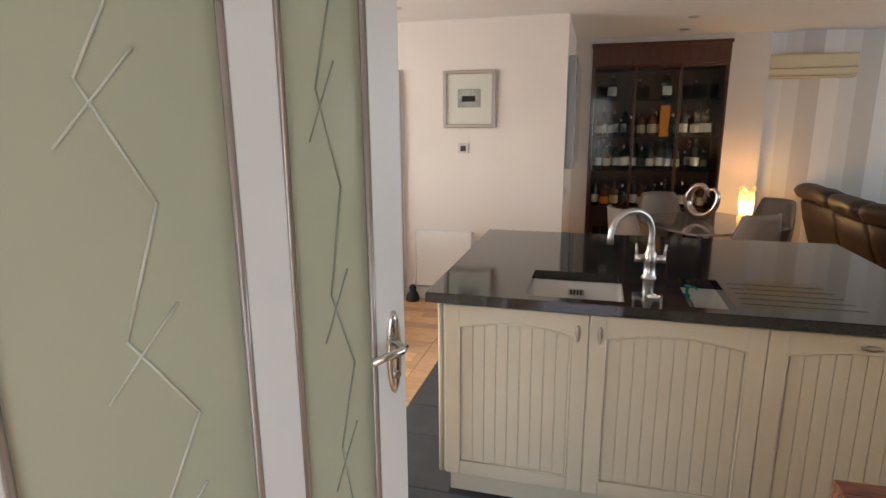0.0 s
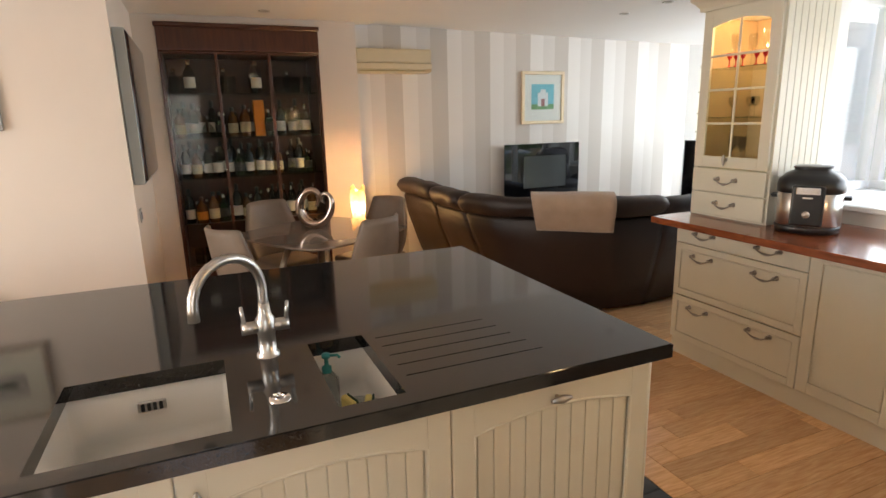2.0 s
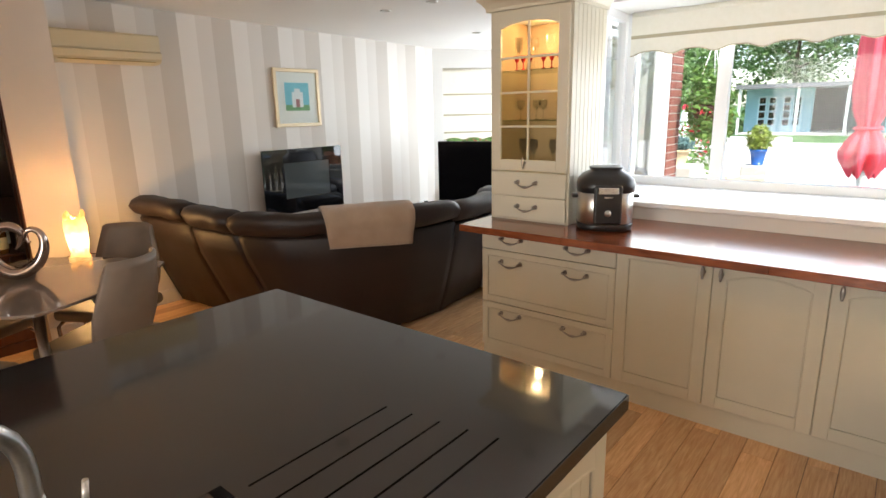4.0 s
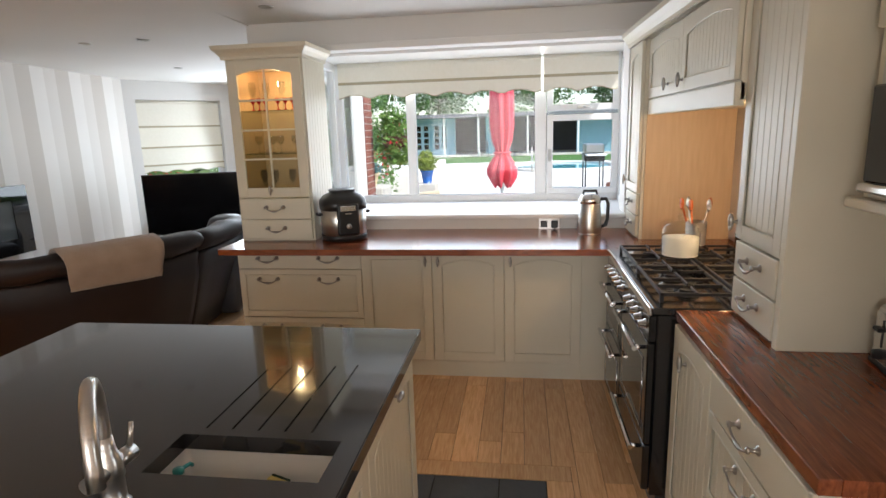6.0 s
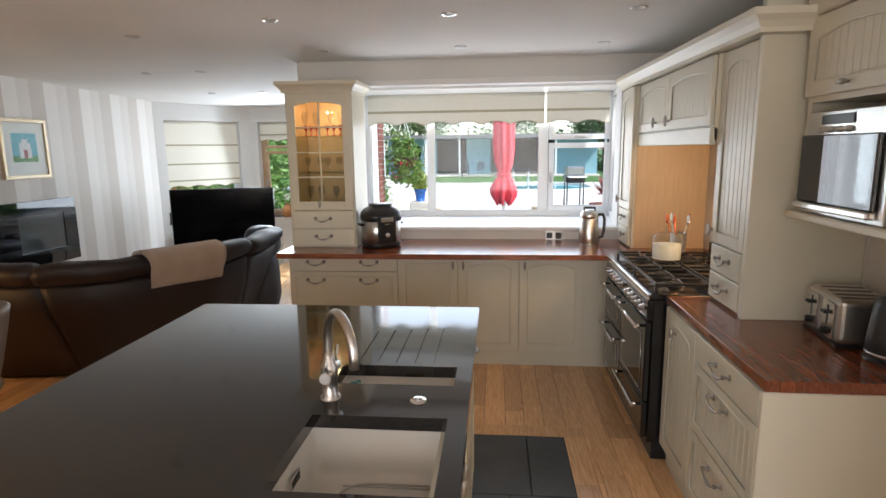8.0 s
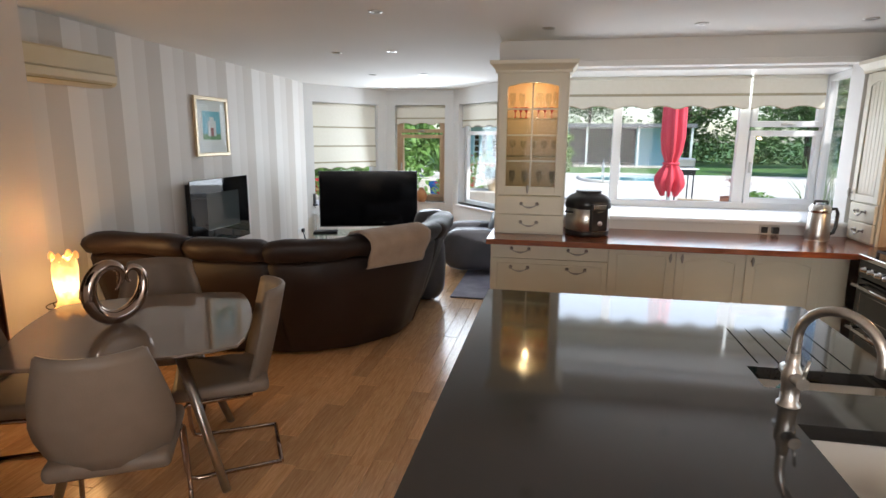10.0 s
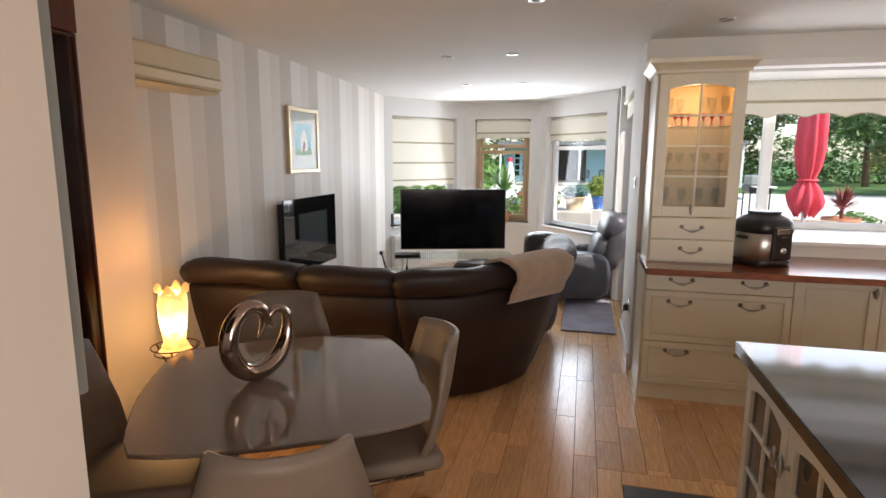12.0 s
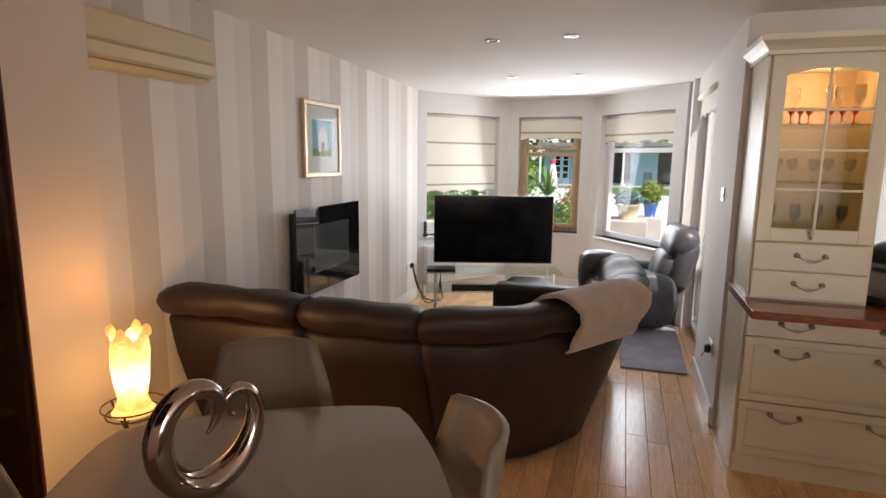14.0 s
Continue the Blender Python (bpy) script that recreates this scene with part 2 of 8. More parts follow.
M["enamel"] = mat("black_enamel", (0.006, 0.006, 0.007), 0.18, c2=(0.009, 0.009, 0.010), scale=10, coat=0.25)
M["iron"] = mat("cast_iron", (0.015, 0.014, 0.014), 0.55, bump=0.3, bscale=200)
M["ceramic"] = mat("white_ceramic", (0.74, 0.73, 0.69), 0.16, c2=(0.78, 0.77, 0.73), scale=4)
M["pewter"] = mat("pewter", (0.36, 0.34, 0.31), 0.32, 1.0, c2=(0.42, 0.40, 0.37), scale=40)
M["red"] = mat("red_glass", (0.45, 0.02, 0.02), 0.2)
M["mirror_black"] = mat("black_glass", (0.006, 0.006, 0.007), 0.03, spec=0.7)
M["throw"] = mat("beige_fleece", (0.36, 0.26, 0.19), 0.95, c2=(0.42, 0.31, 0.23), scale=9, bump=0.8, bscale=220, sheen=0.4)
M["chrome_bronze"] = mat("bronzed_chrome", (0.42, 0.33, 0.29), 0.10, 1.0, c2=(0.50, 0.42, 0.38), scale=3)
M["brick"] = mat("red_brick", (0.22, 0.07, 0.05), 0.85, c2=(0.30, 0.11, 0.08), scale=7, bump=0.5, bscale=60)
M["mortar"] = mat("mortar", (0.45, 0.42, 0.38), 0.9)
M["leaf"] = mat("leaves", (0.07, 0.15, 0.035), 0.55, c2=(0.13, 0.24, 0.06), scale=2.2)
M["leaf_light"] = mat("light_leaves", (0.16, 0.24, 0.03), 0.55, c2=(0.30, 0.34, 0.05), scale=3)
M["leaf_red"] = mat("red_leaves", (0.20, 0.03, 0.03), 0.55, c2=(0.30, 0.07, 0.05), scale=4)
M["flower"] = mat("red_petals", (0.55, 0.02, 0.04), 0.6)
M["terracotta"] = mat("terracotta", (0.42, 0.16, 0.08), 0.8, c2=(0.50, 0.21, 0.11), scale=6)
M["blue_paint"] = mat("blue_boards", (0.20, 0.38, 0.45), 0.6, c2=(0.25, 0.43, 0.50), scale=3)
M["grey_roof"] = mat("roof_felt", (0.20, 0.20, 0.21), 0.85)
M["blue_glaze"] = mat("blue_glaze", (0.02, 0.10, 0.35), 0.2)
M["water"] = mat("pool_water", (0.10, 0.42, 0.48), 0.05, c2=(0.14, 0.48, 0.54), scale=2, bump=0.2, bscale=3)
M["frosted"] = mat("frosted_green_glass", (0.52, 0.54, 0.40), 0.16, c2=(0.46, 0.49, 0.37), scale=1.3, bump=0.02, bscale=6)
M["bronze"] = mat("dark_bronze", (0.10, 0.075, 0.05), 0.35, 1.0)
M["pink_lit_paint"] = mat("pink_lit_door_gloss", (0.74, 0.66, 0.61), 0.35, c2=(0.78, 0.70, 0.65), scale=2)
# Grey of the recliner, and of window light on the brown sofa's end.
M["navy_leather"] = mat("grey_lit_leather", (0.050, 0.050, 0.058), 0.36, c2=(0.075, 0.075, 0.085), scale=5, bump=0.35, bscale=140)
M["rug"] = mat("grey_rug", (0.22, 0.20, 0.23), 0.95, c2=(0.34, 0.32, 0.35), scale=5, bump=1.0, bscale=150)
M["paper"] = mat("paper", (0.75, 0.75, 0.73), 0.7)


def stripes():
    """Wallpaper in broad satin stripes."""
    m = mat("striped_wallpaper", (0.76, 0.73, 0.72), 0.6)
    nt = m.node_tree
    b = nt.nodes["Principled BSDF"]
    tc = nt.nodes.new("ShaderNodeTexCoord")
    sx = nt.nodes.new("ShaderNodeSeparateXYZ")
    nt.links.new(tc.outputs["Object"], sx.inputs[0])
    def mth(op, a, v=None):
        n = nt.nodes.new("ShaderNodeMath")
        n.operation = op
        nt.links.new(a, n.inputs[0])
        if isinstance(v, (int, float)):
            n.inputs[1].default_value = v
        elif v is not None:
            nt.links.new(v, n.inputs[1])
        return n.outputs[0]
    f = mth("FRACT", mth("DIVIDE", mth("ADD", sx.outputs[0], -2.95 + 4.9), 0.49))
    dark = mth("MAXIMUM", mth("LESS_THAN", f, 0.37), mth("MULTIPLY", mth("GREATER_THAN", f, 0.70), 0.45))
    n = nt.nodes.new("ShaderNodeTexNoise")
    n.inputs["Scale"].default_value = 3
    nt.links.new(tc.outputs["Object"], n.inputs["Vector"])
    mx = nt.nodes.new("ShaderNodeMix")
    mx.data_type = "RGBA"
    mx.inputs[6].default_value, mx.inputs[7].default_value = (0.80, 0.77, 0.735, 1), (0.61, 0.565, 0.515, 1)
    nt.links.new(dark, mx.inputs[0])
    mx2 = nt.nodes.new("ShaderNodeMix")
    mx2.data_type = "RGBA"
    mx2.blend_type = "MULTIPLY"
    mx2.inputs[7].default_value = (0.95, 0.94, 0.93, 1)
    nt.links.new(n.outputs[0], mx2.inputs[0])
    nt.links.new(mx.outputs[2], mx2.inputs[6])
    nt.links.new(mx2.outputs[2], b.inputs["Base Color"])
    return m


M["stripes"] = stripes()
M["screen_edge"] = mat("grey_screen_edge", (0.30, 0.33, 0.33), 0.4, c2=(0.34, 0.37, 0.37), scale=4)


def wood_random(name, a, b_, rough=0.3, coat=0.2, stretch=(1.2, 14, 6), grain=7.0):
    """Boards whose tone differs from board to board."""
    m = bpy.data.materials.new(name)
    m.use_nodes = True
    nt = m.node_tree
    b = nt.nodes["Principled BSDF"]
    b.inputs["Roughness"].default_value = rough
    b.inputs["Coat Weight"].default_value = coat
    b.inputs["Coat Roughness"].default_value = 0.15
    tc = nt.nodes.new("ShaderNodeTexCoord")
    oi, geo = nt.nodes.new("ShaderNodeObjectInfo"), nt.nodes.new("ShaderNodeNewGeometry")
    add = nt.nodes.new("ShaderNodeMath")
    nt.links.new(oi.outputs["Random"], add.inputs[0])
    nt.links.new(geo.outputs["Random Per Island"], add.inputs[1])
    fr = nt.nodes.new("ShaderNodeMath")
    fr.operation = "FRACT"
    nt.links.new(add.outputs[0], fr.inputs[0])
    mp = nt.nodes.new("ShaderNodeMapping")
    mp.inputs["Scale"].default_value = stretch
    cb = nt.nodes.new("ShaderNodeCombineXYZ")
    mul = nt.nodes.new("ShaderNodeMath")
    mul.operation = "MULTIPLY"
    mul.inputs[1].default_value = 37.0
    nt.links.new(fr.outputs[0], mul.inputs[0])
    nt.links.new(mul.outputs[0], cb.inputs[2])
    nt.links.new(geo.outputs["Position"], mp.inputs[0])
    nt.links.new(cb.outputs[0], mp.inputs[1])
    n = nt.nodes.new("ShaderNodeTexNoise")
    n.inputs["Scale"].default_value, n.inputs["Detail"].default_value = grain, 6
    n.inputs["Distortion"].default_value = 0.6
    nt.links.new(mp.outputs[0], n.inputs["Vector"])
    r = nt.nodes.new("ShaderNodeValToRGB")
    r.color_ramp.elements[0].position, r.color_ramp.elements[1].position = 0.3, 0.72
    r.color_ramp.elements[0].color, r.color_ramp.elements[1].color = (*a, 1), (*b_, 1)
    nt.links.new(n.outputs[0], r.inputs[0])
    hs = nt.nodes.new("ShaderNodeHueSaturation")
    mr = nt.nodes.new("ShaderNodeMapRange")
    mr.inputs[3].default_value, mr.inputs[4].default_value = 0.88, 1.25
    nt.links.new(fr.outputs[0], mr.inputs[0])
    nt.links.new(mr.outputs[0], hs.inputs["Value"])
    nt.links.new(r.outputs[0], hs.inputs["Color"])
    nt.links.new(hs.outputs[0], b.inputs["Base Color"])
    bp = nt.nodes.new("ShaderNodeBump")
    bp.inputs["Strength"].default_value, bp.inputs["Distance"].default_value = 0.12, 0.002
    nt.links.new(n.outputs[0], bp.inputs["Height"])
    nt.links.new(bp.outputs[0], b.inputs["Normal"])
    return m


M["plank"] = wood_random("maple_plank", (0.60, 0.325, 0.145), (0.80, 0.51, 0.27), 0.24, 0.3)
M["stave"] = wood_random("cherry_stave", (0.13, 0.030, 0.010), (0.27, 0.075, 0.026), 0.22, 0.35)
M["stave_y"] = wood_random("cherry_stave_long", (0.13, 0.030, 0.010), (0.27, 0.075, 0.026), 0.22, 0.35, stretch=(14, 1.2, 6))
# Opaque pane colour that holds the shade of a cabinet inside.
M["shade_glass"] = mat("shade_dark_glass", (0.06, 0.045, 0.03), 0.05, spec=0.6)
M["clear_plastic"] = mat("clear_plastic", (0.75, 0.78, 0.75), 0.15, trans=0.85, ior=1.3)
M["teal"] = mat("teal_plastic", (0.01, 0.20, 0.19), 0.3)
M["sponge"] = mat("yellow_sponge", (0.72, 0.60, 0.20), 0.9, bump=1.0, bscale=300)
M["scour"] = mat("green_scourer", (0.02, 0.05, 0.025), 0.95, bump=1.0, bscale=400)
M["shelf_glass"] = glassy("shelf_glass", (0.85, 0.93, 0.88))
M["thin_glass"] = glassy("thin_glass", (0.95, 0.96, 0.95), 0.02, top=0.6)
M["lamp_warm"] = mat("lit_spot", (0.9, 0.8, 0.6), 0.5, emit=(1.0, 0.72, 0.38), estr=25.0)
M["splash"] = mat("cream_splashback", (0.66, 0.60, 0.52), 0.4, c2=(0.70, 0.64, 0.56), scale=2)
# Grained board with the hood lamp's orange light mixed into its colour.
M["alcove"] = mat("orange_lit_board", (0.58, 0.42, 0.26), 0.45, c2=(0.64, 0.48, 0.31), scale=5, stretch=(10, 10, 1))
M["steel_bright"] = mat("bright_steel", (0.68, 0.67, 0.66), 0.2, 1.0, c2=(0.74, 0.73, 0.72), scale=10)
M["gunmetal"] = mat("gunmetal", (0.075, 0.08, 0.085), 0.32, 0.6)
M["orange"] = mat("orange_plastic", (0.65, 0.14, 0.02), 0.4)
M["bottle_dark"] = mat("dark_bottle_glass", (0.010, 0.014, 0.008), 0.06, spec=0.7)
M["bottle_green"] = mat("green_bottle_glass", (0.015, 0.035, 0.012), 0.06, spec=0.7)
M["bottle_amber"] = mat("amber_bottle_glass", (0.10, 0.035, 0.006), 0.06, spec=0.7)
M["bottle_clear"] = glassy("clear_bottle_glass", (0.75, 0.78, 0.78), 0.03)
M["label_cream"] = mat("cream_label", (0.60, 0.52, 0.34), 0.7)
M["label_dark"] = mat("dark_label", (0.05, 0.05, 0.05), 0.7)
M["orange_label"] = mat("orange_card", (0.72, 0.25, 0.02), 0.6)
M["mount"] = mat("cream_mount", (0.70, 0.66, 0.58), 0.8)
M["pic_grey"] = mat("grey_print", (0.30, 0.28, 0.26), 0.8, c2=(0.42, 0.40, 0.38), scale=20)
M["pic_pale"] = mat("pale_print", (0.50, 0.48, 0.45), 0.8, c2=(0.34, 0.32, 0.30), scale=25)
M["pic_blue"] = mat("blue_print", (0.16, 0.46, 0.58), 0.8, c2=(0.22, 0.54, 0.64), scale=10)
M["pic_green"] = mat("green_print", (0.14, 0.30, 0.14), 0.8, c2=(0.2, 0.38, 0.2), scale=25)
M["pic_white"] = mat("white_print", (0.72, 0.74, 0.76), 0.8)
M["pic_red"] = mat("red_print", (0.35, 0.16, 0.16), 0.8)
M["goldframe"] = mat("pale_gold_frame", (0.62, 0.50, 0.32), 0.35, 0.3, c2=(0.70, 0.58, 0.40), scale=10)
M["etch"] = mat("etched_line", (0.34, 0.36, 0.29), 0.5)
M["etch_bright"] = mat("bevelled_line", (0.78, 0.80, 0.70), 0.15, c2=(0.60, 0.63, 0.53), scale=9, spec=0.8)
M["bead_steel"] = mat("grey_bead", (0.42, 0.38, 0.35), 0.25, 0.5)
def glowing_shade():
    """The shade glows most at the height of its bulb and through thin carved stone."""
    m = M["lamp_alabaster"]
    nt = m.node_tree
    b = nt.nodes["Principled BSDF"]
    tc, sp, nz = nt.nodes.new("ShaderNodeTexCoord"), nt.nodes.new("ShaderNodeSeparateXYZ"), nt.nodes.new("ShaderNodeTexNoise")
    nz.inputs["Scale"].default_value, nz.inputs["Detail"].default_value = 26.0, 3.0
    nt.links.new(tc.outputs["Object"], sp.inputs[0])
    nt.links.new(tc.outputs["Object"], nz.inputs["Vector"])
    ad = nt.nodes.new("ShaderNodeMath")
    ad.operation = "MULTIPLY_ADD"
    ad.inputs[1].default_value = 0.10
    nt.links.new(nz.outputs[0], ad.inputs[0])
    nt.links.new(sp.outputs[2], ad.inputs[2])
    pr = nt.nodes.new("ShaderNodeMapRange")
    for k, v in ((1, 0.64), (2, 1.0), (3, 0.0), (4, 1.0)):
        pr.inputs[k].default_value = v
    nt.links.new(ad.outputs[0], pr.inputs[0])
    for out, key, stops in (("Emission Strength", 0, ((0.0, 0.55), (0.22, 1.3), (0.42, 2.6), (0.62, 1.7), (0.85, 0.8), (1.0, 0.5))),
                            ("Emission Color", 1, ((0.0, (1.0, 0.36, 0.07)), (0.25, (1.0, 0.48, 0.12)), (0.42, (1.0, 0.66, 0.30)), (0.65, (1.0, 0.52, 0.16)), (1.0, (1.0, 0.38, 0.08))))):
        rp = nt.nodes.new("ShaderNodeValToRGB")
        el = rp.color_ramp.elements
        while len(el) < len(stops):
            el.new(0.5)
        for e, (p, v) in zip(el, stops):
            e.position = p
            e.color = (v / 3, v / 3, v / 3, 1) if key == 0 else (*v, 1)
        nt.links.new(pr.outputs[0], rp.inputs[0])
        if key == 0:
            ml = nt.nodes.new("ShaderNodeMath")
            ml.operation = "MULTIPLY"
            ml.inputs[1].default_value = 3.0
            nt.links.new(rp.outputs[0], ml.inputs[0])
            nt.links.new(ml.outputs[0], b.inputs[out])
        else:
            nt.links.new(rp.outputs[0], b.inputs[out])


glowing_shade()
M["lamp_alabaster_dim"] = mat("amber_alabaster", (0.55, 0.32, 0.12), 0.4, emit=(1.0, 0.45, 0.12), estr=0.8)
M["old_plastic"] = mat("aged_cream_plastic", (0.62, 0.54, 0.36), 0.45, c2=(0.66, 0.58, 0.40), scale=4)
M["old_plastic_dark"] = mat("tinted_flap", (0.40, 0.32, 0.14), 0.4)
M["fire_window"] = mat("smoked_glass", (0.06, 0.07, 0.07), 0.05, spec=0.7)
M["screen"] = mat("tv_screen", (0.004, 0.004, 0.005), 0.10, spec=0.4)
M["amber_pot"] = mat("amber_pottery", (0.40, 0.16, 0.05), 0.3)
M["bark"] = mat("bark", (0.10, 0.07, 0.05), 0.9, bump=0.6, bscale=20)
M["leaf_mid"] = mat("green_leaves", (0.09, 0.19, 0.03), 0.5, c2=(0.17, 0.30, 0.06), scale=2.5)
M["leaf_blue"] = mat("blue_leaves", (0.10, 0.19, 0.18), 0.6)
M["shed_dark"] = mat("dark_timber", (0.05, 0.05, 0.055), 0.8)
M["pale_blue"] = mat("pale_blue_gloss", (0.42, 0.58, 0.64), 0.5)
M["table_pale"] = mat("frosted_table_glass", (0.36, 0.42, 0.42), 0.15)
M["patio_wood"] = mat("bleached_wood", (0.48, 0.40, 0.28), 0.7, c2=(0.54, 0.46, 0.34), scale=6)
M["sand_pot"] = mat("sand_pottery", (0.58, 0.45, 0.28), 0.7)
M["stone"] = mat("rubble_stone", (0.42, 0.38, 0.33), 0.85, c2=(0.55, 0.51, 0.45), scale=5, bump=0.5, bscale=20)
M["grout"] = mat("dark_grout", (0.03, 0.03, 0.032), 0.9)

# ---- the shell of the rooms ----
CK = 2.395
FACE = {"N": 180, "W": -90, "S": 0}


def setting(name, fill, mats, **kw):
    bm = bmesh.new()
    fill(bm)
    return link_mesh(name, bm, mats, kind="structure", **kw)


def boxes(*rows, bevel=0.0):
    def fill(bm):
        for r in rows:
            box(bm, *r, bevel=bevel)
    return fill


RING = (0.11, 2.84, 3.21, 5.40)
INNER = (0.55, 2.38, 3.74, 5.00)
setting("subfloor", boxes((-3.4, 8.3, -0.6, 8.5, -0.2, -0.012)), M["darkwood"])
setting("ceiling_kitchen", boxes((-3.4, 4.65, -0.6, 5.24, CK, CK + 0.2), (-3.4, 2.78, 5.24, 8.0, CK, CK + 0.2)), M["ceiling"])


def fill(bm):
    prism(bm, [(2.78, 5.24), (8.2, 5.24), (8.2, 8.3), (2.78, 8.3)], 2.42, 2.6)
    for v in bm.verts:
        if v.co.x > 8:
            v.co.z -= 0.115


setting("ceiling_living", fill, M["ceiling"])
wall_run("wall_north", (2.62, 8.08), (6.87, 8.08), 0, 2.6, -0.25, M["stripes"])
wall_run("wall_bar", (0.8, 7.86), (2.62, 7.86), 0, 2.6, -0.48, M["plaster"], holes=[(0.188, 1.478, 0.0, 2.34)])
setting("wall_bar_back", boxes((0.8, 2.6, 8.341, 8.5, 0, 2.6)), M["plaster"])
setting("wall_art", boxes((-3.4, -1.32, 6.4, 6.55, 0, 2.5), (-1.32, -0.56, 6.4, 6.55, 2.02, 2.5), (-0.56, 0.822, 6.4, 6.55, 0, 2.5), (0.67, 0.822, 6.55, 8.4, 0, 2.5)), M["plaster"])
setting("wall_hall_behind_door", boxes((-1.6, -0.3, 7.2, 7.3, 0, 2.5)), M["plaster"])
# Unseen west wall; its opening is made up to go with the added fill.
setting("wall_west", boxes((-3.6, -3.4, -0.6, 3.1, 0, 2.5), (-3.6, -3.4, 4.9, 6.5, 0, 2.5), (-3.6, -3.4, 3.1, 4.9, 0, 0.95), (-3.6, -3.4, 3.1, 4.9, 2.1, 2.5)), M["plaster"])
setting("wall_entry", boxes((-3.4, 0.2, 1.95, 2.05, 0, 2.5), (0.2, 1.45, 1.95, 2.05, 2.08, 2.5), (1.45, 2.2, 1.55, 1.858, 0, 2.5)), M["plaster"])
setting("wall_hall", boxes((-0.2, 0.0, -0.6, 1.95, 0, 2.5), (2.2, 2.4, -0.6, 1.95, 0, 2.5), (0.0, 0.5, -0.6, -0.5, 0, 2.5), (1.9, 2.2, -0.6, -0.5, 0, 2.5), (0.5, 1.9, -0.6, -0.5, 2.1, 2.5)), M["plaster"])
setting("wall_south", boxes((2.2, 4.65, 1.86, 2.06, 0, 2.5), (1.3, 2.25, 1.86, 2.05, 0, 2.5)), M["plaster"])
setting("wall_east", boxes((4.45, 4.65, 4.79, 5.26, 0, 2.42), (4.45, 4.65, 2.0, 2.62, 0, 2.42), (4.45, 4.65, 2.62, 4.79, 0, 0.998), (4.45, 4.65, 2.62, 4.79, 2.2, 2.42)), M["plaster_cool"])
setting("wall_living_south", boxes((4.65, 5.42, 5.1, 5.26, 0, 2.5), (5.42, 6.62, 5.1, 5.26, 2.16, 2.5), (6.62, 6.83, 5.1, 5.30, 0, 2.5)), M["plaster_cool"])
setting("window_surround", boxes((4.651, 5.28, 2.44, 4.95, 0.86, 0.998), (4.651, 5.30, 2.44, 4.95, 2.18, 2.3)), M["white"])
setting("window_sill", boxes((4.40, 5.20, 2.54, 4.86, 0.999, 1.029), bevel=0.006), M["upvc"])
setting("window_lintel_trim", boxes((4.425, 4.45, 2.62, 4.83, 2.19, 2.235), bevel=0.004), M["white"])


def window(name, m, w, h, splits=(), opener=None, frame_w=0.055, mats=None):
    """A framed window in the plane y = 0 of m, w wide and h high; splits are mullions; opener is a sash (x0, x1, z0, z1)."""
    mats = mats or M["upvc"]
    ob = thing(name, (0, 0, 0), "", "", kind="structure")
    ob.matrix_basis = m
    bm = bmesh.new()
    for r in ((0, w, 0, frame_w), (0, w, h - frame_w, h)):
        box(bm, r[0], r[1], -0.03, 0.03, r[2], r[3], 0.004)
    for x in (0, w - frame_w):
        box(bm, x, x + frame_w, -0.029, 0.029, frame_w - .004, h - frame_w + .004, 0.004)
    part("window_frame", bm, mats, ob)
    for s, ww in splits:
        bm = bmesh.new()
        box(bm, s - ww / 2, s + ww / 2, -0.032, 0.032, frame_w, h - frame_w, 0.004)
        part("mullion", bm, mats, ob)
    for (x0, x1, z0, z1) in (opener or ()):
        bm = bmesh.new()
        t = 0.05
        box(bm, x0, x1, -0.045, 0.02, z0, z0 + t, 0.005)
        box(bm, x0, x1, -0.045, 0.02, z1 - t, z1, 0.005)
        box(bm, x0, x0 + t, -0.044, 0.019, z0 + t - .004, z1 - t + .004, 0.005)
        box(bm, x1 - t, x1, -0.044, 0.019, z0 + t - .004, z1 - t + .004, 0.005)
        sash = part("sash", bm, mats, ob)
        bm = bmesh.new()
        if z1 - z0 > 0.5:
            box(bm, x0 + 0.012, x0 + 0.034, -0.062, -0.045, (z0 + z1) / 2 - 0.05, (z0 + z1) / 2 + 0.05, 0.004)
            cyl(bm, (x0 + 0.023, -0.06, (z0 + z1) / 2 + .03), (x0 + 0.023, -0.085, (z0 + z1) / 2 - 0.05), 0.006, n=8)
        else:
            box(bm, (x0 + x1) / 2 - 0.05, (x0 + x1) / 2 + 0.05, -0.062, -0.045, z0 + 0.012, z0 + 0.034, 0.004)
            cyl(bm, ((x0 + x1) / 2, -0.06, z0 + .023), ((x0 + x1) / 2 + .06, -0.085, z0 + 0.02), 0.006, n=8)
        part("window_handle", bm, M["steel"], sash, "steel window catch")
    bm = bmesh.new()
    box(bm, frame_w - .01, w - frame_w + .01, -0.004, 0.004, frame_w - .01, h - frame_w + .01)
    g = part("pane", bm, M["glass"], ob)
    g.visible_shadow = False
    return ob


def facing(p0, p1, z):
    """Stands x along p0 to p1, z up."""
    a = math.atan2(p1[1] - p0[1], p1[0] - p0[0])
    return Matrix.Translation((p0[0], p0[1], z)) @ Matrix.Rotation(a, 4, "Z")


window("window_1", facing((5.22, 4.88), (5.22, 2.50), 1.03), 2.38, 1.15,
       splits=[(0.64, 0.075), (1.71, 0.09)], opener=[(1.76, 2.33, 0.05, 0.69), (1.76, 2.33, 0.72, 1.10)])
window("window_2", facing((4.66, 4.86), (5.18, 4.9), 1.03), 0.52, 1.15)
window("window_3", facing((5.18, 2.52), (4.66, 2.57), 1.03), 0.52, 1.15)


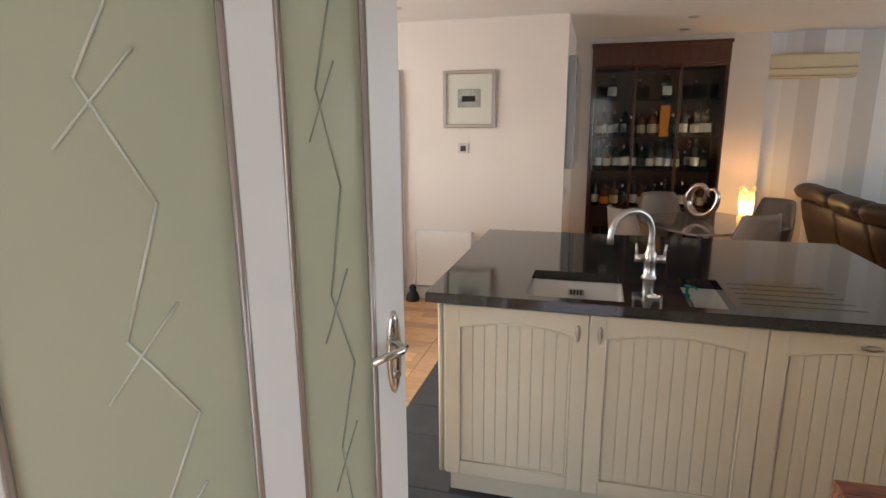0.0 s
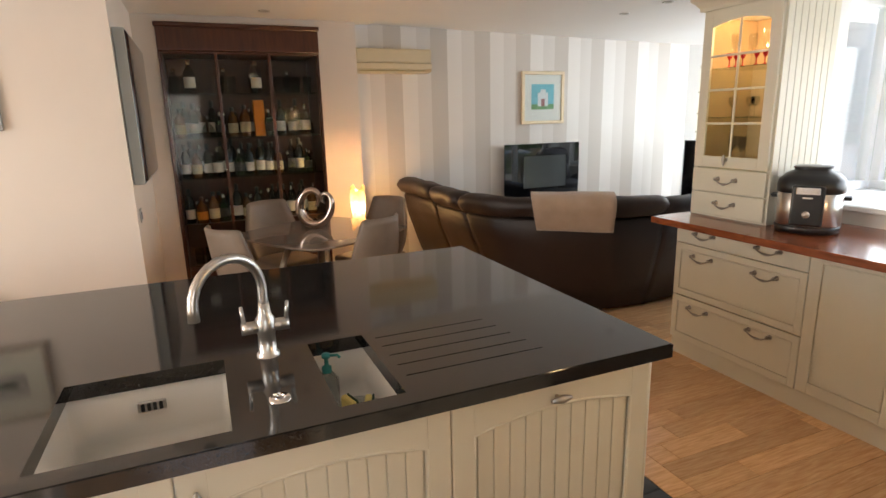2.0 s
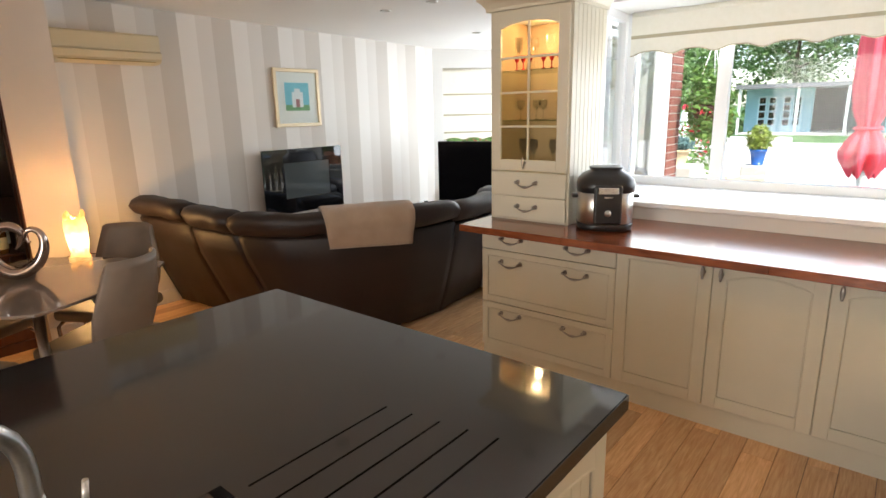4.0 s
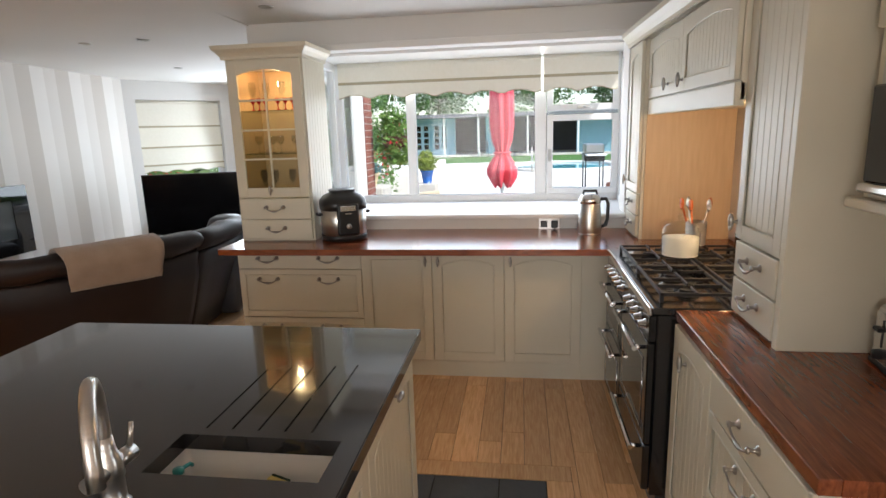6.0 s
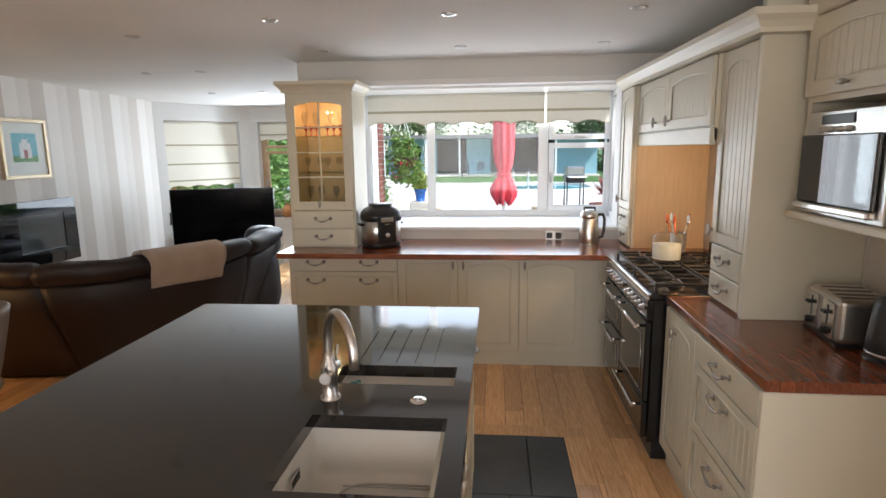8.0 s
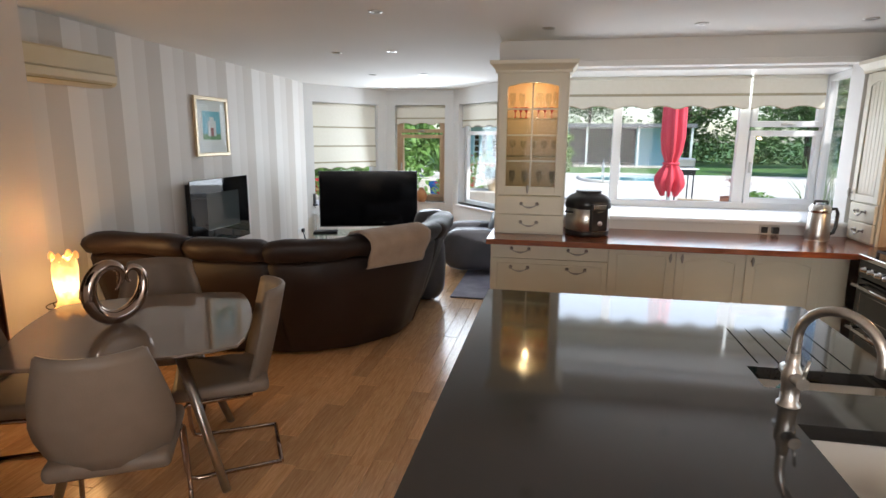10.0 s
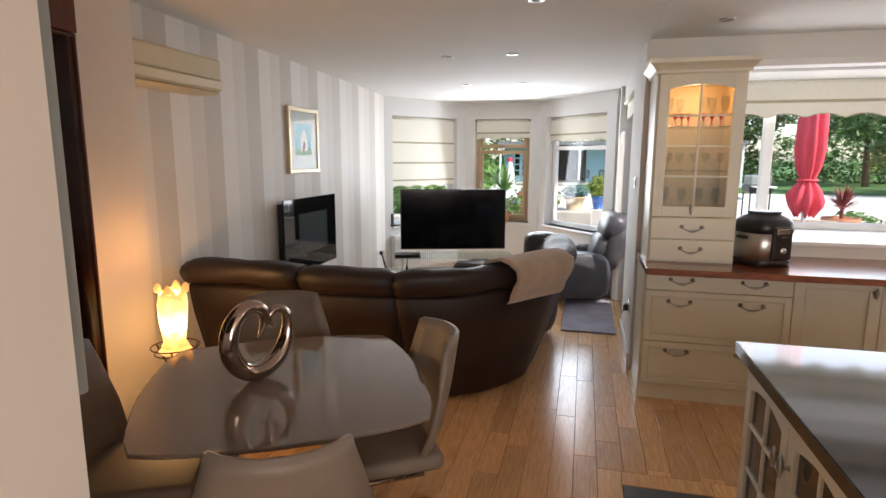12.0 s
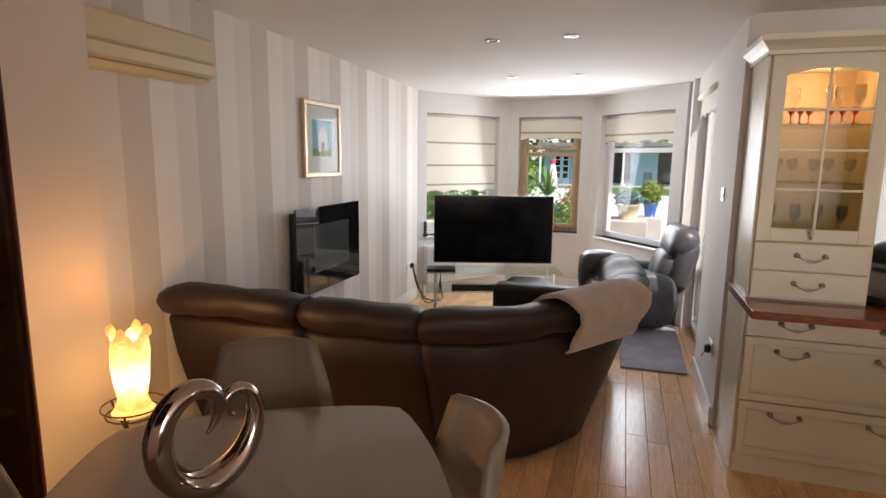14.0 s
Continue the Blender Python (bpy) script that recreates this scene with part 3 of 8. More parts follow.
def scallop_blind(name, m, w, drop, label, tape=0.10, fold=None):
    """A roller blind with a waved hem and a tape; hangs from z = 0."""
    ob = thing(name, (0, 0, 0), label, "window blind")
    ob.matrix_basis = m
    bm = bmesh.new()
    n = max(int(w / 0.02), 8)
    top, bot = [], []
    for i in range(n + 1):
        x = w * i / n
        top.append(x), bot.append(-drop + 0.010 - 0.013 * math.cos(2 * math.pi * x / 0.27) - 0.003 * math.cos(4 * math.pi * x / 0.27))
    for y in (0.0, 0.003):
        a = [bm.verts.new((x, y, 0)) for x in top]
        b = [bm.verts.new((x, y, z)) for x, z in zip(top, bot)]
        for i in range(n):
            q = (a[i], b[i], b[i + 1], a[i + 1])
            bm.faces.new(q if y == 0 else tuple(reversed(q)))
    part("fabric", bm, M["blind"], ob)
    bm = bmesh.new()
    pts = [(x, -0.001, z - 0.003) for x, z in zip(top, bot)]
    tube(bm, pts, 0.004, n=5)
    part("hem", bm, M["braid"], ob, "olive braid edging")
    bm = bmesh.new()
    box(bm, 0, w, -0.004, -0.0005, -drop + tape, -drop + tape + 0.022, 0.001)
    part("tape", bm, M["braid"], ob, "olive band across")
    if drop > 0.6:
        for k in (0.30, 0.56):
            bm = bmesh.new()
            box(bm, 0, w, -0.004, -0.0005, -k, -k + 0.022, 0.001)
            part("tape", bm, M["braid"], ob, "olive band across")
    bm = bmesh.new()
    cyl(bm, (0, 0.02, 0.015), (w, 0.02, 0.015), 0.022)
    part("roller", bm, M["blind"], ob)
    return ob


scallop_blind("roller_blind", facing((5.13, 4.83), (5.13, 3.15), 2.15), 1.66, 0.24, "cream roller blind with a waved braided hem, half lowered")
scallop_blind("roller_blind", facing((5.13, 3.15), (5.13, 2.57), 2.15), 0.57, 0.24, "narrow cream roller blind with a waved hem beside a wide one")

# bay
BAY = [(6.87, 8.10), (7.95, 7.27), (7.9, 6.25), (6.8, 5.33)]
for i in range(3):
    a, b = Vector(BAY[i]), Vector(BAY[i + 1])
    L = (b - a).length
    lo = 0.13 if i == 1 else 0.15
    wall_run("wall_bay", BAY[i], BAY[i + 1], 0, 2.5, -0.2, M["plaster_cool"], holes=[(lo, L - lo, 0.70, 2.10)])
    d = (b - a).normalized()
    out = Vector((-d.y, d.x))
    p0, p1 = a + d * lo + out * 0.14, b - d * lo + out * 0.14
    w = (p1 - p0).length
    kw = {}
    if i == 1:
        kw = dict(opener=[(0.05, w - 0.05, 0.05, 0.98), (0.05, w - 0.05, 1.01, 1.35)])
    window("window_%d" % (4 + i), facing(p0, p1, 0.70), w, 1.40, frame_w=0.06, mats=M["oakframe"] if i == 1 else None, **kw)
    q0, q1 = a + d * (lo - 0.02) - out * 0.03, b - d * (lo - 0.02) - out * 0.03
    m = facing(q0, q1, 0)
    bm = bmesh.new()
    box(bm, 0, (q1 - q0).length, 0, 0.16, 0.67, 0.70, 0.006, m=m)
    link_mesh("window_sill", bm, M["white"], kind="structure")
    if i != 1:
        bm = bmesh.new()
        box(bm, 0.06, w - 0.06, -0.03, 0.03, 0.98 if i == 2 else 0.99, 1.03, 0.004, m=facing(p0, p1, 0.70))
        link_mesh("window_transom", bm, M["upvc"], kind="structure")
    c0, c1 = a + d * (lo + 0.01) + out * 0.06, b - d * (lo + 0.01) + out * 0.06
    w2 = (c1 - c0).length
    drop = (0.86, 0.23, 0.27)[i]
    lab = ("cream blind with a waved hem, lowered most of the way", "beige blind with a waved hem, mostly rolled up", "cream blind with a waved hem, rolled up high")[i]
    scallop_blind("roller_blind", facing(c0, c1, 2.06), w2, drop, lab, tape=0.075)

# patio door in the living room's south side
pd = window("window_7", facing((6.62, 5.14), (5.42, 5.14), 0.02), 1.2, 2.12, splits=[(0.6, 0.09)])
scallop_blind("roller_blind", facing((5.47, 5.23), (6.57, 5.23), 2.14), 1.1, 0.16, "cream blind rolled up over the patio door", tape=0.06)


def skirting(name, runs, h=0.12):
    bm = bmesh.new()
    for (x0, y0, x1, y1, sx, sy) in runs:
        box(bm, min(x0, x1 + sx), max(x0, x1 + sx), min(y0, y1 + sy), max(y0, y1 + sy), 0, h, 0.004)
    link_mesh(name, bm, M["white"], kind="structure")


skirting("baseboard_north", [(2.62, 8.062, 6.8, 8.079, 0, 0)])
skirting("baseboard_bar", [(2.285, 7.842, 2.64, 7.859, 0, 0), (2.621, 7.86, 2.638, 8.06, 0, 0)])
skirting("baseboard_art", [(-0.52, 6.382, 0.84, 6.399, 0, 0), (0.823, 6.4, 0.84, 7.84, 0, 0), (-3.3, 6.382, -1.38, 6.399, 0, 0)])
skirting("baseboard_living", [(4.47, 5.261, 5.42, 5.278, 0, 0)])
for i in range(3):
    wall_run("baseboard_bay", BAY[i], BAY[i + 1], 0, 0.12, 0.017, M["white"])

# downlights
LIGHTS = [(x, y, CK) for x in (2.93, 3.93) for y in (4.87, 3.87, 2.87)] + [(1.78, 6.84, CK), (1.80, 7.5, CK), (-0.4, 5.82, CK), (1.0, 4.87, CK), (1.0, 3.87, CK)]
LIGHTS += [(4.72, 6.75, 2.3785), (4.70, 6.23, 2.379), (3.3, 5.93, 2.408), (6.2, 6.3, 2.346), (6.2, 6.9, 2.346)]
dl = thing("downlight", LIGHTS[0], "small round recessed ceiling spotlight in a steel ring", "ceiling light", "spotlights in the ceiling")
bm = bmesh.new()
lathe(bm, [(0.030, -0.003), (0.043, -0.007), (0.046, -0.003), (0.046, 0.0)], n=20)
part("ring", bm, M["steel"], dl)
bm = bmesh.new()
lathe(bm, [(0.0, -0.0015), (0.031, -0.002), (0.031, 0.0)], n=16)
part("lens", bm, M["frost_lens"], dl)
for p in LIGHTS[1:]:
    copy_thing(dl, pose(*p))

# ---- kitchen units: parts in their own frame, x along the front, front towards -y ----
XZ = Matrix.Rotation(radians(90), 4, "X")


def bow_handle(parent, x, z, y=-0.02, w=0.13, mt=None):
    bm = bmesh.new()
    for s in (-1, 1):
        lathe(bm, [(0.0, 0.0), (0.014, 0.0), (0.013, 0.004), (0.006, 0.007), (0.006, 0.020), (0.010, 0.024), (0.009, 0.030), (0.0, 0.032)], n=10, m=Matrix.Translation((x + s * w / 2, y, z)) @ XZ)
    pts = [(x - w / 2 + w * i / 12, y - 0.026, z - 0.026 * math.sin(math.pi * i / 12) ** 0.75) for i in range(13)]
    rs = [0.0035 + 0.0045 * math.exp(-((i - 6) / 2.0) ** 2) for i in range(13)]
    tube(bm, pts, rs, n=7)
    return part("handle", bm, mt or M["pewter"], parent, "pewter bow handle")


def knob(parent, x, z, y=-0.02):
    bm = bmesh.new()
    lathe(bm, [(0.0, 0.0), (0.010, 0.0), (0.007, 0.004), (0.0045, 0.008), (0.0045, 0.018), (0.0, 0.019)], n=10, m=Matrix.Translation((x, y, z)) @ XZ)
    lathe(bm, [(0.0, -0.034), (0.0045, -0.031), (0.009, -0.010), (0.0105, 0.004), (0.008, 0.022), (0.004, 0.032), (0.0, 0.034)], n=10, at=(x, y - 0.023, z))
    return part("knob", bm, M["pewter"], parent, "long pewter knob")


def arched_hole_frame(bm, x, z, w, h, st, arch, y0, y1):
    """A door frame between y0 and y1 (front) whose opening ends in a low arch."""
    box(bm, x, x + st, y1, y0, z, z + h, 0.003)
    box(bm, x + w - st, x + w, y1, y0, z, z + h, 0.003)
    box(bm, x + st - .002, x + w - st + .002, y1 + .0006, y0, z + 0.0006, z + st, 0.003)
    n = 14
    xi0, xi1 = x + st - 0.002, x + w - st + 0.002
    poly = [(xi0, z + h - .0006), (xi0, z + h - st - arch)]
    poly += [(xi0 + (xi1 - xi0) * i / n, z + h - st - arch + arch * math.sin(math.pi * i / n) ** 0.85) for i in range(1, n)]
    poly += [(xi1, z + h - st - arch), (xi1, z + h - .0006)]
    prism(bm, poly, -y0, -(y1 + .0006), m=XZ)


def arch_strip(bm, x, z, w, h, arch, y, r=0.005):
    """A raised bead round an arched panel."""
    n = 14
    pts = [(x, y, z), (x + w, y, z), (x + w, y, z + h - arch)]
    pts += [(x + w - w * i / n, y, z + h - arch + arch * math.sin(math.pi * i / n) ** 0.85) for i in range(1, n)]
    pts += [(x, y, z + h - arch)]
    tube(bm, pts, r, n=6, closed=True)


def door(parent, x, z, w, h, style="bead", kn=None, st=0.062, arch=0.03, name="door", mt=None, y=0.0, label=""):
    """One cabinet front standing 20 mm proud of the plane y."""
    mt = mt or M["cream"]
    bm = bmesh.new()
    g = 0.0015
    x, w, z, h = x + g, w - 2 * g, z + g, h - 2 * g
    if style == "slab":
        box(bm, x, x + w, y - 0.02, y, z, z + h, 0.004, seg=2)
    else:
        arched_hole_frame(bm, x, z, w, h, st, arch, y, y - 0.02)
        if style in ("bead", "panel"):
            box(bm, x + st - .005, x + w - st + .005, y - 0.009, y - 0.001, z + st - .005, z + h - 0.01)
            arch_strip(bm, x + st, z + st, w - 2 * st, h - 2 * st, arch, y - 0.0165, 0.0055)
    ob = part(name, bm, mt, parent, label)
    if style == "bead":
        inner = w - 2 * st - 0.016
        k = max(int(round(inner / 0.045)), 2)
        for i in range(k):
            a = x + st + 0.008 + inner * i / k
            bm = bmesh.new()
            box(bm, a + 0.0014, a + inner / k - 0.0014, y - 0.0135, y - 0.008, z + st + 0.006, z + h - st - 0.004 - arch * (1 - math.sin(math.pi * (i + 0.5) / k)) * 0.9, 0.0012)
            part("board", bm, mt, ob)
    if style == "glass":
        bm = bmesh.new()
        box(bm, x + st - .006, x + w - st + .006, y - 0.012, y - 0.009, z + st - .006, z + h - st + .012)
        gl = part("pane", bm, M["coated_glass"], ob, "clear glass")
        bm = bmesh.new()
        rows = 4 if h > 0.6 else 3
        box(bm, x + w / 2 - 0.006, x + w / 2 + 0.006, y - 0.018, y - 0.006, z + st, z + h - st, 0.002)
        part("glazing_bar", bm, mt, ob)
        for i in range(1, rows):
            zz = z + st + (h - 2 * st) * i / rows
            bm = bmesh.new()
            box(bm, x + st, x + w - st, y - 0.0175, y - 0.0065, zz - 0.006, zz + 0.006, 0.002)
            part("glazing_bar", bm, mt, ob)
    if kn:
        knob(ob, x + w * kn[0] if kn[0] < 1 else x + kn[0], kn[1], y - 0.02)
    return ob


def drawer_front(parent, x, z, w, h, handles=(0.5,), style="slab", y=0.0, hw=0.13, mt=None):
    ob = door(parent, x, z, w, h, style, name="drawer", y=y, arch=0.0, st=0.04, mt=mt)
    for f in handles:
        bow_handle(ob, x + w * f, z + h * (0.58 if h < 0.22 else 0.80), y - 0.02, hw)
    return ob


def carcass(parent, x0, x1, d, z0, z1, name="body", mt=None, y0=0.001):
    bm = bmesh.new()
    box(bm, x0, x1, y0, d, z0, z1, 0.002)
    return part(name, bm, mt or M["cream"], parent)


CR = "cream-painted"
# island, south side: three fronts
isl = thing("kitchen_island", (0.50, 3.735, 0), "cream island with grooved doors under black granite", "kitchen island")
bm = bmesh.new()
box(bm, 0.001, 1.81, 0.001, 1.29, 0.11, 0.60, 0.002)
for r in ((0.001, 0.03, 0.001, 1.29), (1.78, 1.81, 0.001, 1.29), (0.03, 1.78, 0.001, 0.03), (0.03, 1.78, 1.26, 1.29)):
    box(bm, r[0], r[1], r[2], r[3], 0.6005, 0.879)
part("body", bm, M["cream"], isl)
bm = bmesh.new()
box(bm, 0.03, 1.78, 0.04, 1.25, 0.0, 0.11)
part("plinth", bm, M["cream"], isl)
for i, (a, b) in enumerate(((0.02, 0.585), (0.585, 1.19), (1.19, 1.80))):
    d = door(isl, a, 0.115, b - a, 0.755, "bead", kn=None)
    if i == 0:
        knob(d, b - 0.04, 0.80)
    elif i == 1:
        knob(d, a + 0.04, 0.80)
    else:
        bm = bmesh.new()
        lathe(bm, [(0.0, -0.034), (0.005, -0.031), (0.010, -0.010), (0.0115, 0.004), (0.008, 0.022), (0.004, 0.032), (0.0, 0.034)], n=10, m=Matrix.Translation((1.49, -0.043, 0.835)) @ Matrix.Rotation(radians(90), 4, "Y"))
        cyl(bm, (1.49, -0.02, 0.835), (1.49, -0.04, 0.835), 0.005, n=8)
        part("knob", bm, M["pewter"], d, "long pewter knob")
# end posts
for x in (0.0, 1.81):
    bm = bmesh.new()
    tube(bm, [(x, -0.002, 0.115), (x, -0.002, 0.874)], 0.010, n=10)
    part("corner_bead", bm, M["cream"], isl)
# north side: glazed display doors, from the back
north = thing("display_cabinet", (2.31, 5.0255, 0), "cream display cabinet with glazed arched doors in the island", "display cabinet", rz=180)
cols = [(0.03, 0.46), (0.46, 0.89), (0.92, 1.35), (1.35, 1.78)]
for i, (a, b) in enumerate(cols):
    g = bmesh.new()
    arched_hole_frame(g, a + .002, 0.115, b - a - .004, 0.755, 0.055, 0.03, 0.0, -0.02)
    w = b - a
    box(g, a + w / 2 - 0.006, a + w / 2 + 0.006, -0.017, -0.005, 0.17, 0.82, 0.002)
    for k in (1, 2, 3):
        z = 0.17 + 0.65 * k / 4
        box(g, a + 0.055, b - 0.055, -0.0165, -0.0055, z - 0.006, z + 0.006, 0.002)
    box(g, a + .05, b - .05, -0.004, -0.001, 0.16, 0.83)
    for f in g.faces:
        f.material_index = 0
    ob = part("door", g, M["cream"], north)
    # No inside is built; its shade is put into the pane's dark colour.
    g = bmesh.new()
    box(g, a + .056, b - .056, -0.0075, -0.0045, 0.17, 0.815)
    part("pane", g, M["shade_glass"], ob, "opaque pane coloured dark for a shaded inside")
    knob(ob, (b - 0.03) if i % 2 == 0 else (a + 0.03), 0.72, -0.02)


def slab_with_holes(bm, x0, x1, y0, y1, z0, z1, holes, bevel=0.0):
    xs = sorted({x0, x1, *[h[0] for h in holes], *[h[1] for h in holes]})
    ys = sorted({y0, y1, *[h[2] for h in holes], *[h[3] for h in holes]})
    grid = {}
    def v(x, y, z):
        if (x, y, z) not in grid:
            grid[(x, y, z)] = bm.verts.new((x, y, z))
        return grid[(x, y, z)]
    solid = set()
    for i in range(len(xs) - 1):
        for j in range(len(ys) - 1):
            cx, cy = (xs[i] + xs[i + 1]) / 2, (ys[j] + ys[j + 1]) / 2
            if not any(h[0] < cx < h[1] and h[2] < cy < h[3] for h in holes):
                solid.add((i, j))
    for (i, j) in solid:
        a, b, c, d = xs[i], xs[i + 1], ys[j], ys[j + 1]
        bm.faces.new((v(a, c, z1), v(b, c, z1), v(b, d, z1), v(a, d, z1)))
        bm.faces.new((v(a, d, z0), v(b, d, z0), v(b, c, z0), v(a, c, z0)))
        for (di, dj, p, q) in ((-1, 0, (a, d), (a, c)), (1, 0, (b, c), (b, d)), (0, -1, (a, c), (b, c)), (0, 1, (b, d), (a, d))):
            if (i + di, j + dj) not in solid:
                bm.faces.new((v(*p, z0), v(*q, z0), v(*q, z1), v(*p, z1)))
    return bm


SINK1, SINK2 = (0.835, 1.205, 3.746, 4.14), (1.43, 1.59, 3.745, 4.145)
gr = []
for i in range(5):
    y = 3.83 + 0.068 * i
    gr.append((1.62, 2.02 - 0.012 * i, y - 0.003, y + 0.003))
bm = bmesh.new()
slab_with_holes(bm, 0.45, 2.355, 3.69, 5.075, 0.8795, 0.915, [SINK1, SINK2])
slab_with_holes(bm, 0.45, 2.355, 3.69, 5.075, 0.915, 0.92, [SINK1, SINK2] + gr)
bmesh.ops.remove_doubles(bm, verts=bm.verts, dist=1e-5)
edge = [e for e in bm.edges if all(abs(v.co.z - 0.92) < 1e-4 for v in e.verts) and (all(abs(v.co.x - 0.45) < 1e-4 for v in e.verts) or all(abs(v.co.x - 2.355) < 1e-4 for v in e.verts) or all(abs(v.co.y - 3.69) < 1e-4 for v in e.verts) or all(abs(v.co.y - 5.075) < 1e-4 for v in e.verts))]
bmesh.ops.bevel(bm, geom=edge, offset=0.003, segments=2, affect="EDGES")
wt = link_mesh("island_worktop", bm, M["granite"])
tagged(wt, "polished black granite worktop with drainer grooves, on the island", "worktop")


def basin(name, s, depth, label):
    x0, x1, y0, y1 = s[0] - 0.006, s[1] + 0.006, s[2] - 0.006, s[3] + 0.006
    ob = thing(name, ((x0 + x1) / 2, (y0 + y1) / 2, 0.879 - depth), label, "kitchen sink")
    w, d = (x1 - x0) / 2, (y1 - y0) / 2
    bm = bmesh.new()
    n = 6
    def ring(ww, dd, r, z):
        out = []
        for cx, cy, a in ((ww - r, dd - r, 0), (-ww + r, dd - r, 90), (-ww + r, -dd + r, 180), (ww - r, -dd + r, 270)):
            for k in range(n + 1):
                t = radians(a + 90 * k / n)
                out.append(bm.verts.new((cx + r * math.cos(t), cy + r * math.sin(t), z)))
        return out
    rs = [ring(w + 0.006, d + 0.006, 0.02, depth), ring(w + 0.006, d + 0.006, 0.02, -0.006), ]
    inner = [ring(w, d, 0.015, depth), ring(w - 0.004, d - 0.004, 0.03, 0.04), ring(w - 0.02, d - 0.02, 0.04, 0.010), ring(w * 0.5, d * 0.5, 0.03, 0.004), ring(0.035, 0.035, 0.03, 0.0)]
    seq = [rs[1], rs[0]] + inner
    for a, b in zip(seq, seq[1:]):
        k = len(a)
        for i in range(k):
            f = bm.faces.new((a[i], a[(i + 1) % k], b[(i + 1) % k], b[i]))
            f.smooth = True
    bm.faces.new(seq[-1])
    bm.faces.new(list(reversed(seq[0])))
    bmesh.ops.recalc_face_normals(bm, faces=bm.faces)
    part("bowl", bm, M["ceramic"], ob)
    bm = bmesh.new()
    lathe(bm, [(0.0, 0.003), (0.018, 0.003), (0.030, 0.006), (0.038, 0.006), (0.040, 0.002)], n=20)
    part("drain", bm, M["steel"], ob, "steel drain")
    return ob


sk = basin("sink", SINK1, 0.17, "white ceramic sink bowl set under black granite")
bm = bmesh.new()
for i in range(8):
    x = -0.12 + 0.24 * i / 7
    tube(bm, [(x, -0.13, 0.012), (x, 0.1, 0.012)], 0.0026, n=5)
tube(bm, [(-0.13, -0.14, 0.014), (0.13, -0.14, 0.014), (0.13, 0.04, 0.014), *[(0.13 * math.cos(radians(a)), 0.04 + 0.08 * math.sin(radians(a)), 0.014) for a in range(15, 180, 15)], (-0.13, 0.04, 0.014)], 0.003, n=6, closed=True)
rack = link_mesh("sink_rack", bm, M["steel"])
rack.location = (1.02, 3.93, 0.716)
rack.scale = (1.15, 1.15, 1.0)
bm = bmesh.new()
box(bm, -0.034, 0.034, 0.186, 0.190, 0.105, 0.137, 0.004)
ov = part("overflow_plate", bm, M["steel"], sk, "steel overflow plate with dark slots")
for i in range(4):
    bm = bmesh.new()
    box(bm, -0.026 + 0.0142 * i, -0.017 + 0.0142 * i, 0.184, 0.1858, 0.110, 0.132, 0.001)
    part("slot", bm, M["black"], ov)
tagged(rack, "round-ended wire rack lying in the white sink", "sink rack")
basin("small_sink", SINK2, 0.14, "narrow white sink bowl holding soap bottle and sponges")

# tap
tap = thing("kitchen_tap", (1.32, 4.12, 0.92), "brushed steel swan-neck kitchen tap with two levers", "tap")
bm = bmesh.new()
lathe(bm, [(0.0, 0.0), (0.031, 0.0), (0.031, 0.006), (0.024, 0.012), (0.023, 0.06), (0.026, 0.068), (0.026, 0.105), (0.019, 0.115), (0.016, 0.13), (0.014, 0.15), (0.0, 0.151)], n=20)
part("body", bm, M["steel"], tap)
sw = radians(-144)
R = 0.105
pts = [(0, 0, 0.13), (0, 0, 0.16), (0, 0, 0.195)]
pts += [(math.cos(sw) * (R - R * math.cos(radians(a))), math.sin(sw) * (R - R * math.cos(radians(a))), 0.195 + R * 0.95 * math.sin(radians(a))) for a in range(15, 181, 15)]
pts += [(math.cos(sw) * 2 * R, math.sin(sw) * 2 * R, 0.165)]
bm = bmesh.new()
tube(bm, pts, [0.013] * (len(pts) - 1) + [0.0145], n=12)
part("spout", bm, M["steel"], tap)
for s in (-1, 1):
    bm = bmesh.new()
    cyl(bm, (0.015 * s, 0, 0.085), (0.062 * s, -0.004, 0.085), 0.017, n=14)
    cyl(bm, (0.054 * s, -0.004, 0.09), (0.060 * s, -0.012, 0.150), 0.006, 0.0045, n=8)
    part("lever", bm, M["steel"], tap)
btn = thing("waste_button", (1.315, 3.845, 0.92), "round steel pop-up waste button set in the granite", "sink button")
bm = bmesh.new()
lathe(bm, [(0.0, 0.006), (0.012, 0.006), (0.016, 0.0035), (0.024, 0.0045), (0.026, 0.0)], n=20)
part("cap", bm, M["chrome"], btn)

# things in the small sink
sb = thing("soap_bottle", (1.47, 4.085, 0.7431), "clear washing-up pump bottle with a teal top", "soap bottle")
bm = bmesh.new()
lathe(bm, [(0.0, 0.0), (0.030, 0.0), (0.032, 0.01), (0.032, 0.085), (0.018, 0.105), (0.012, 0.11), (0.0, 0.11)], n=16)
part("bottle", bm, M["clear_plastic"], sb)
bm = bmesh.new()
lathe(bm, [(0.014, 0.108), (0.014, 0.125), (0.006, 0.13), (0.006, 0.15), (0.013, 0.153), (0.012, 0.163), (0.0, 0.164)], n=14)
tube(bm, [(0, 0, 0.158), (0.03, -0.01, 0.158), (0.036, -0.012, 0.150)], 0.0045, n=6)
part("pump", bm, M["teal"], sb, "teal pump")
tub = thing("plastic_tub", (1.51, 3.90, 0.7431), "clear plastic tub with yellow sponges in a sink", "tub")
bm = bmesh.new()
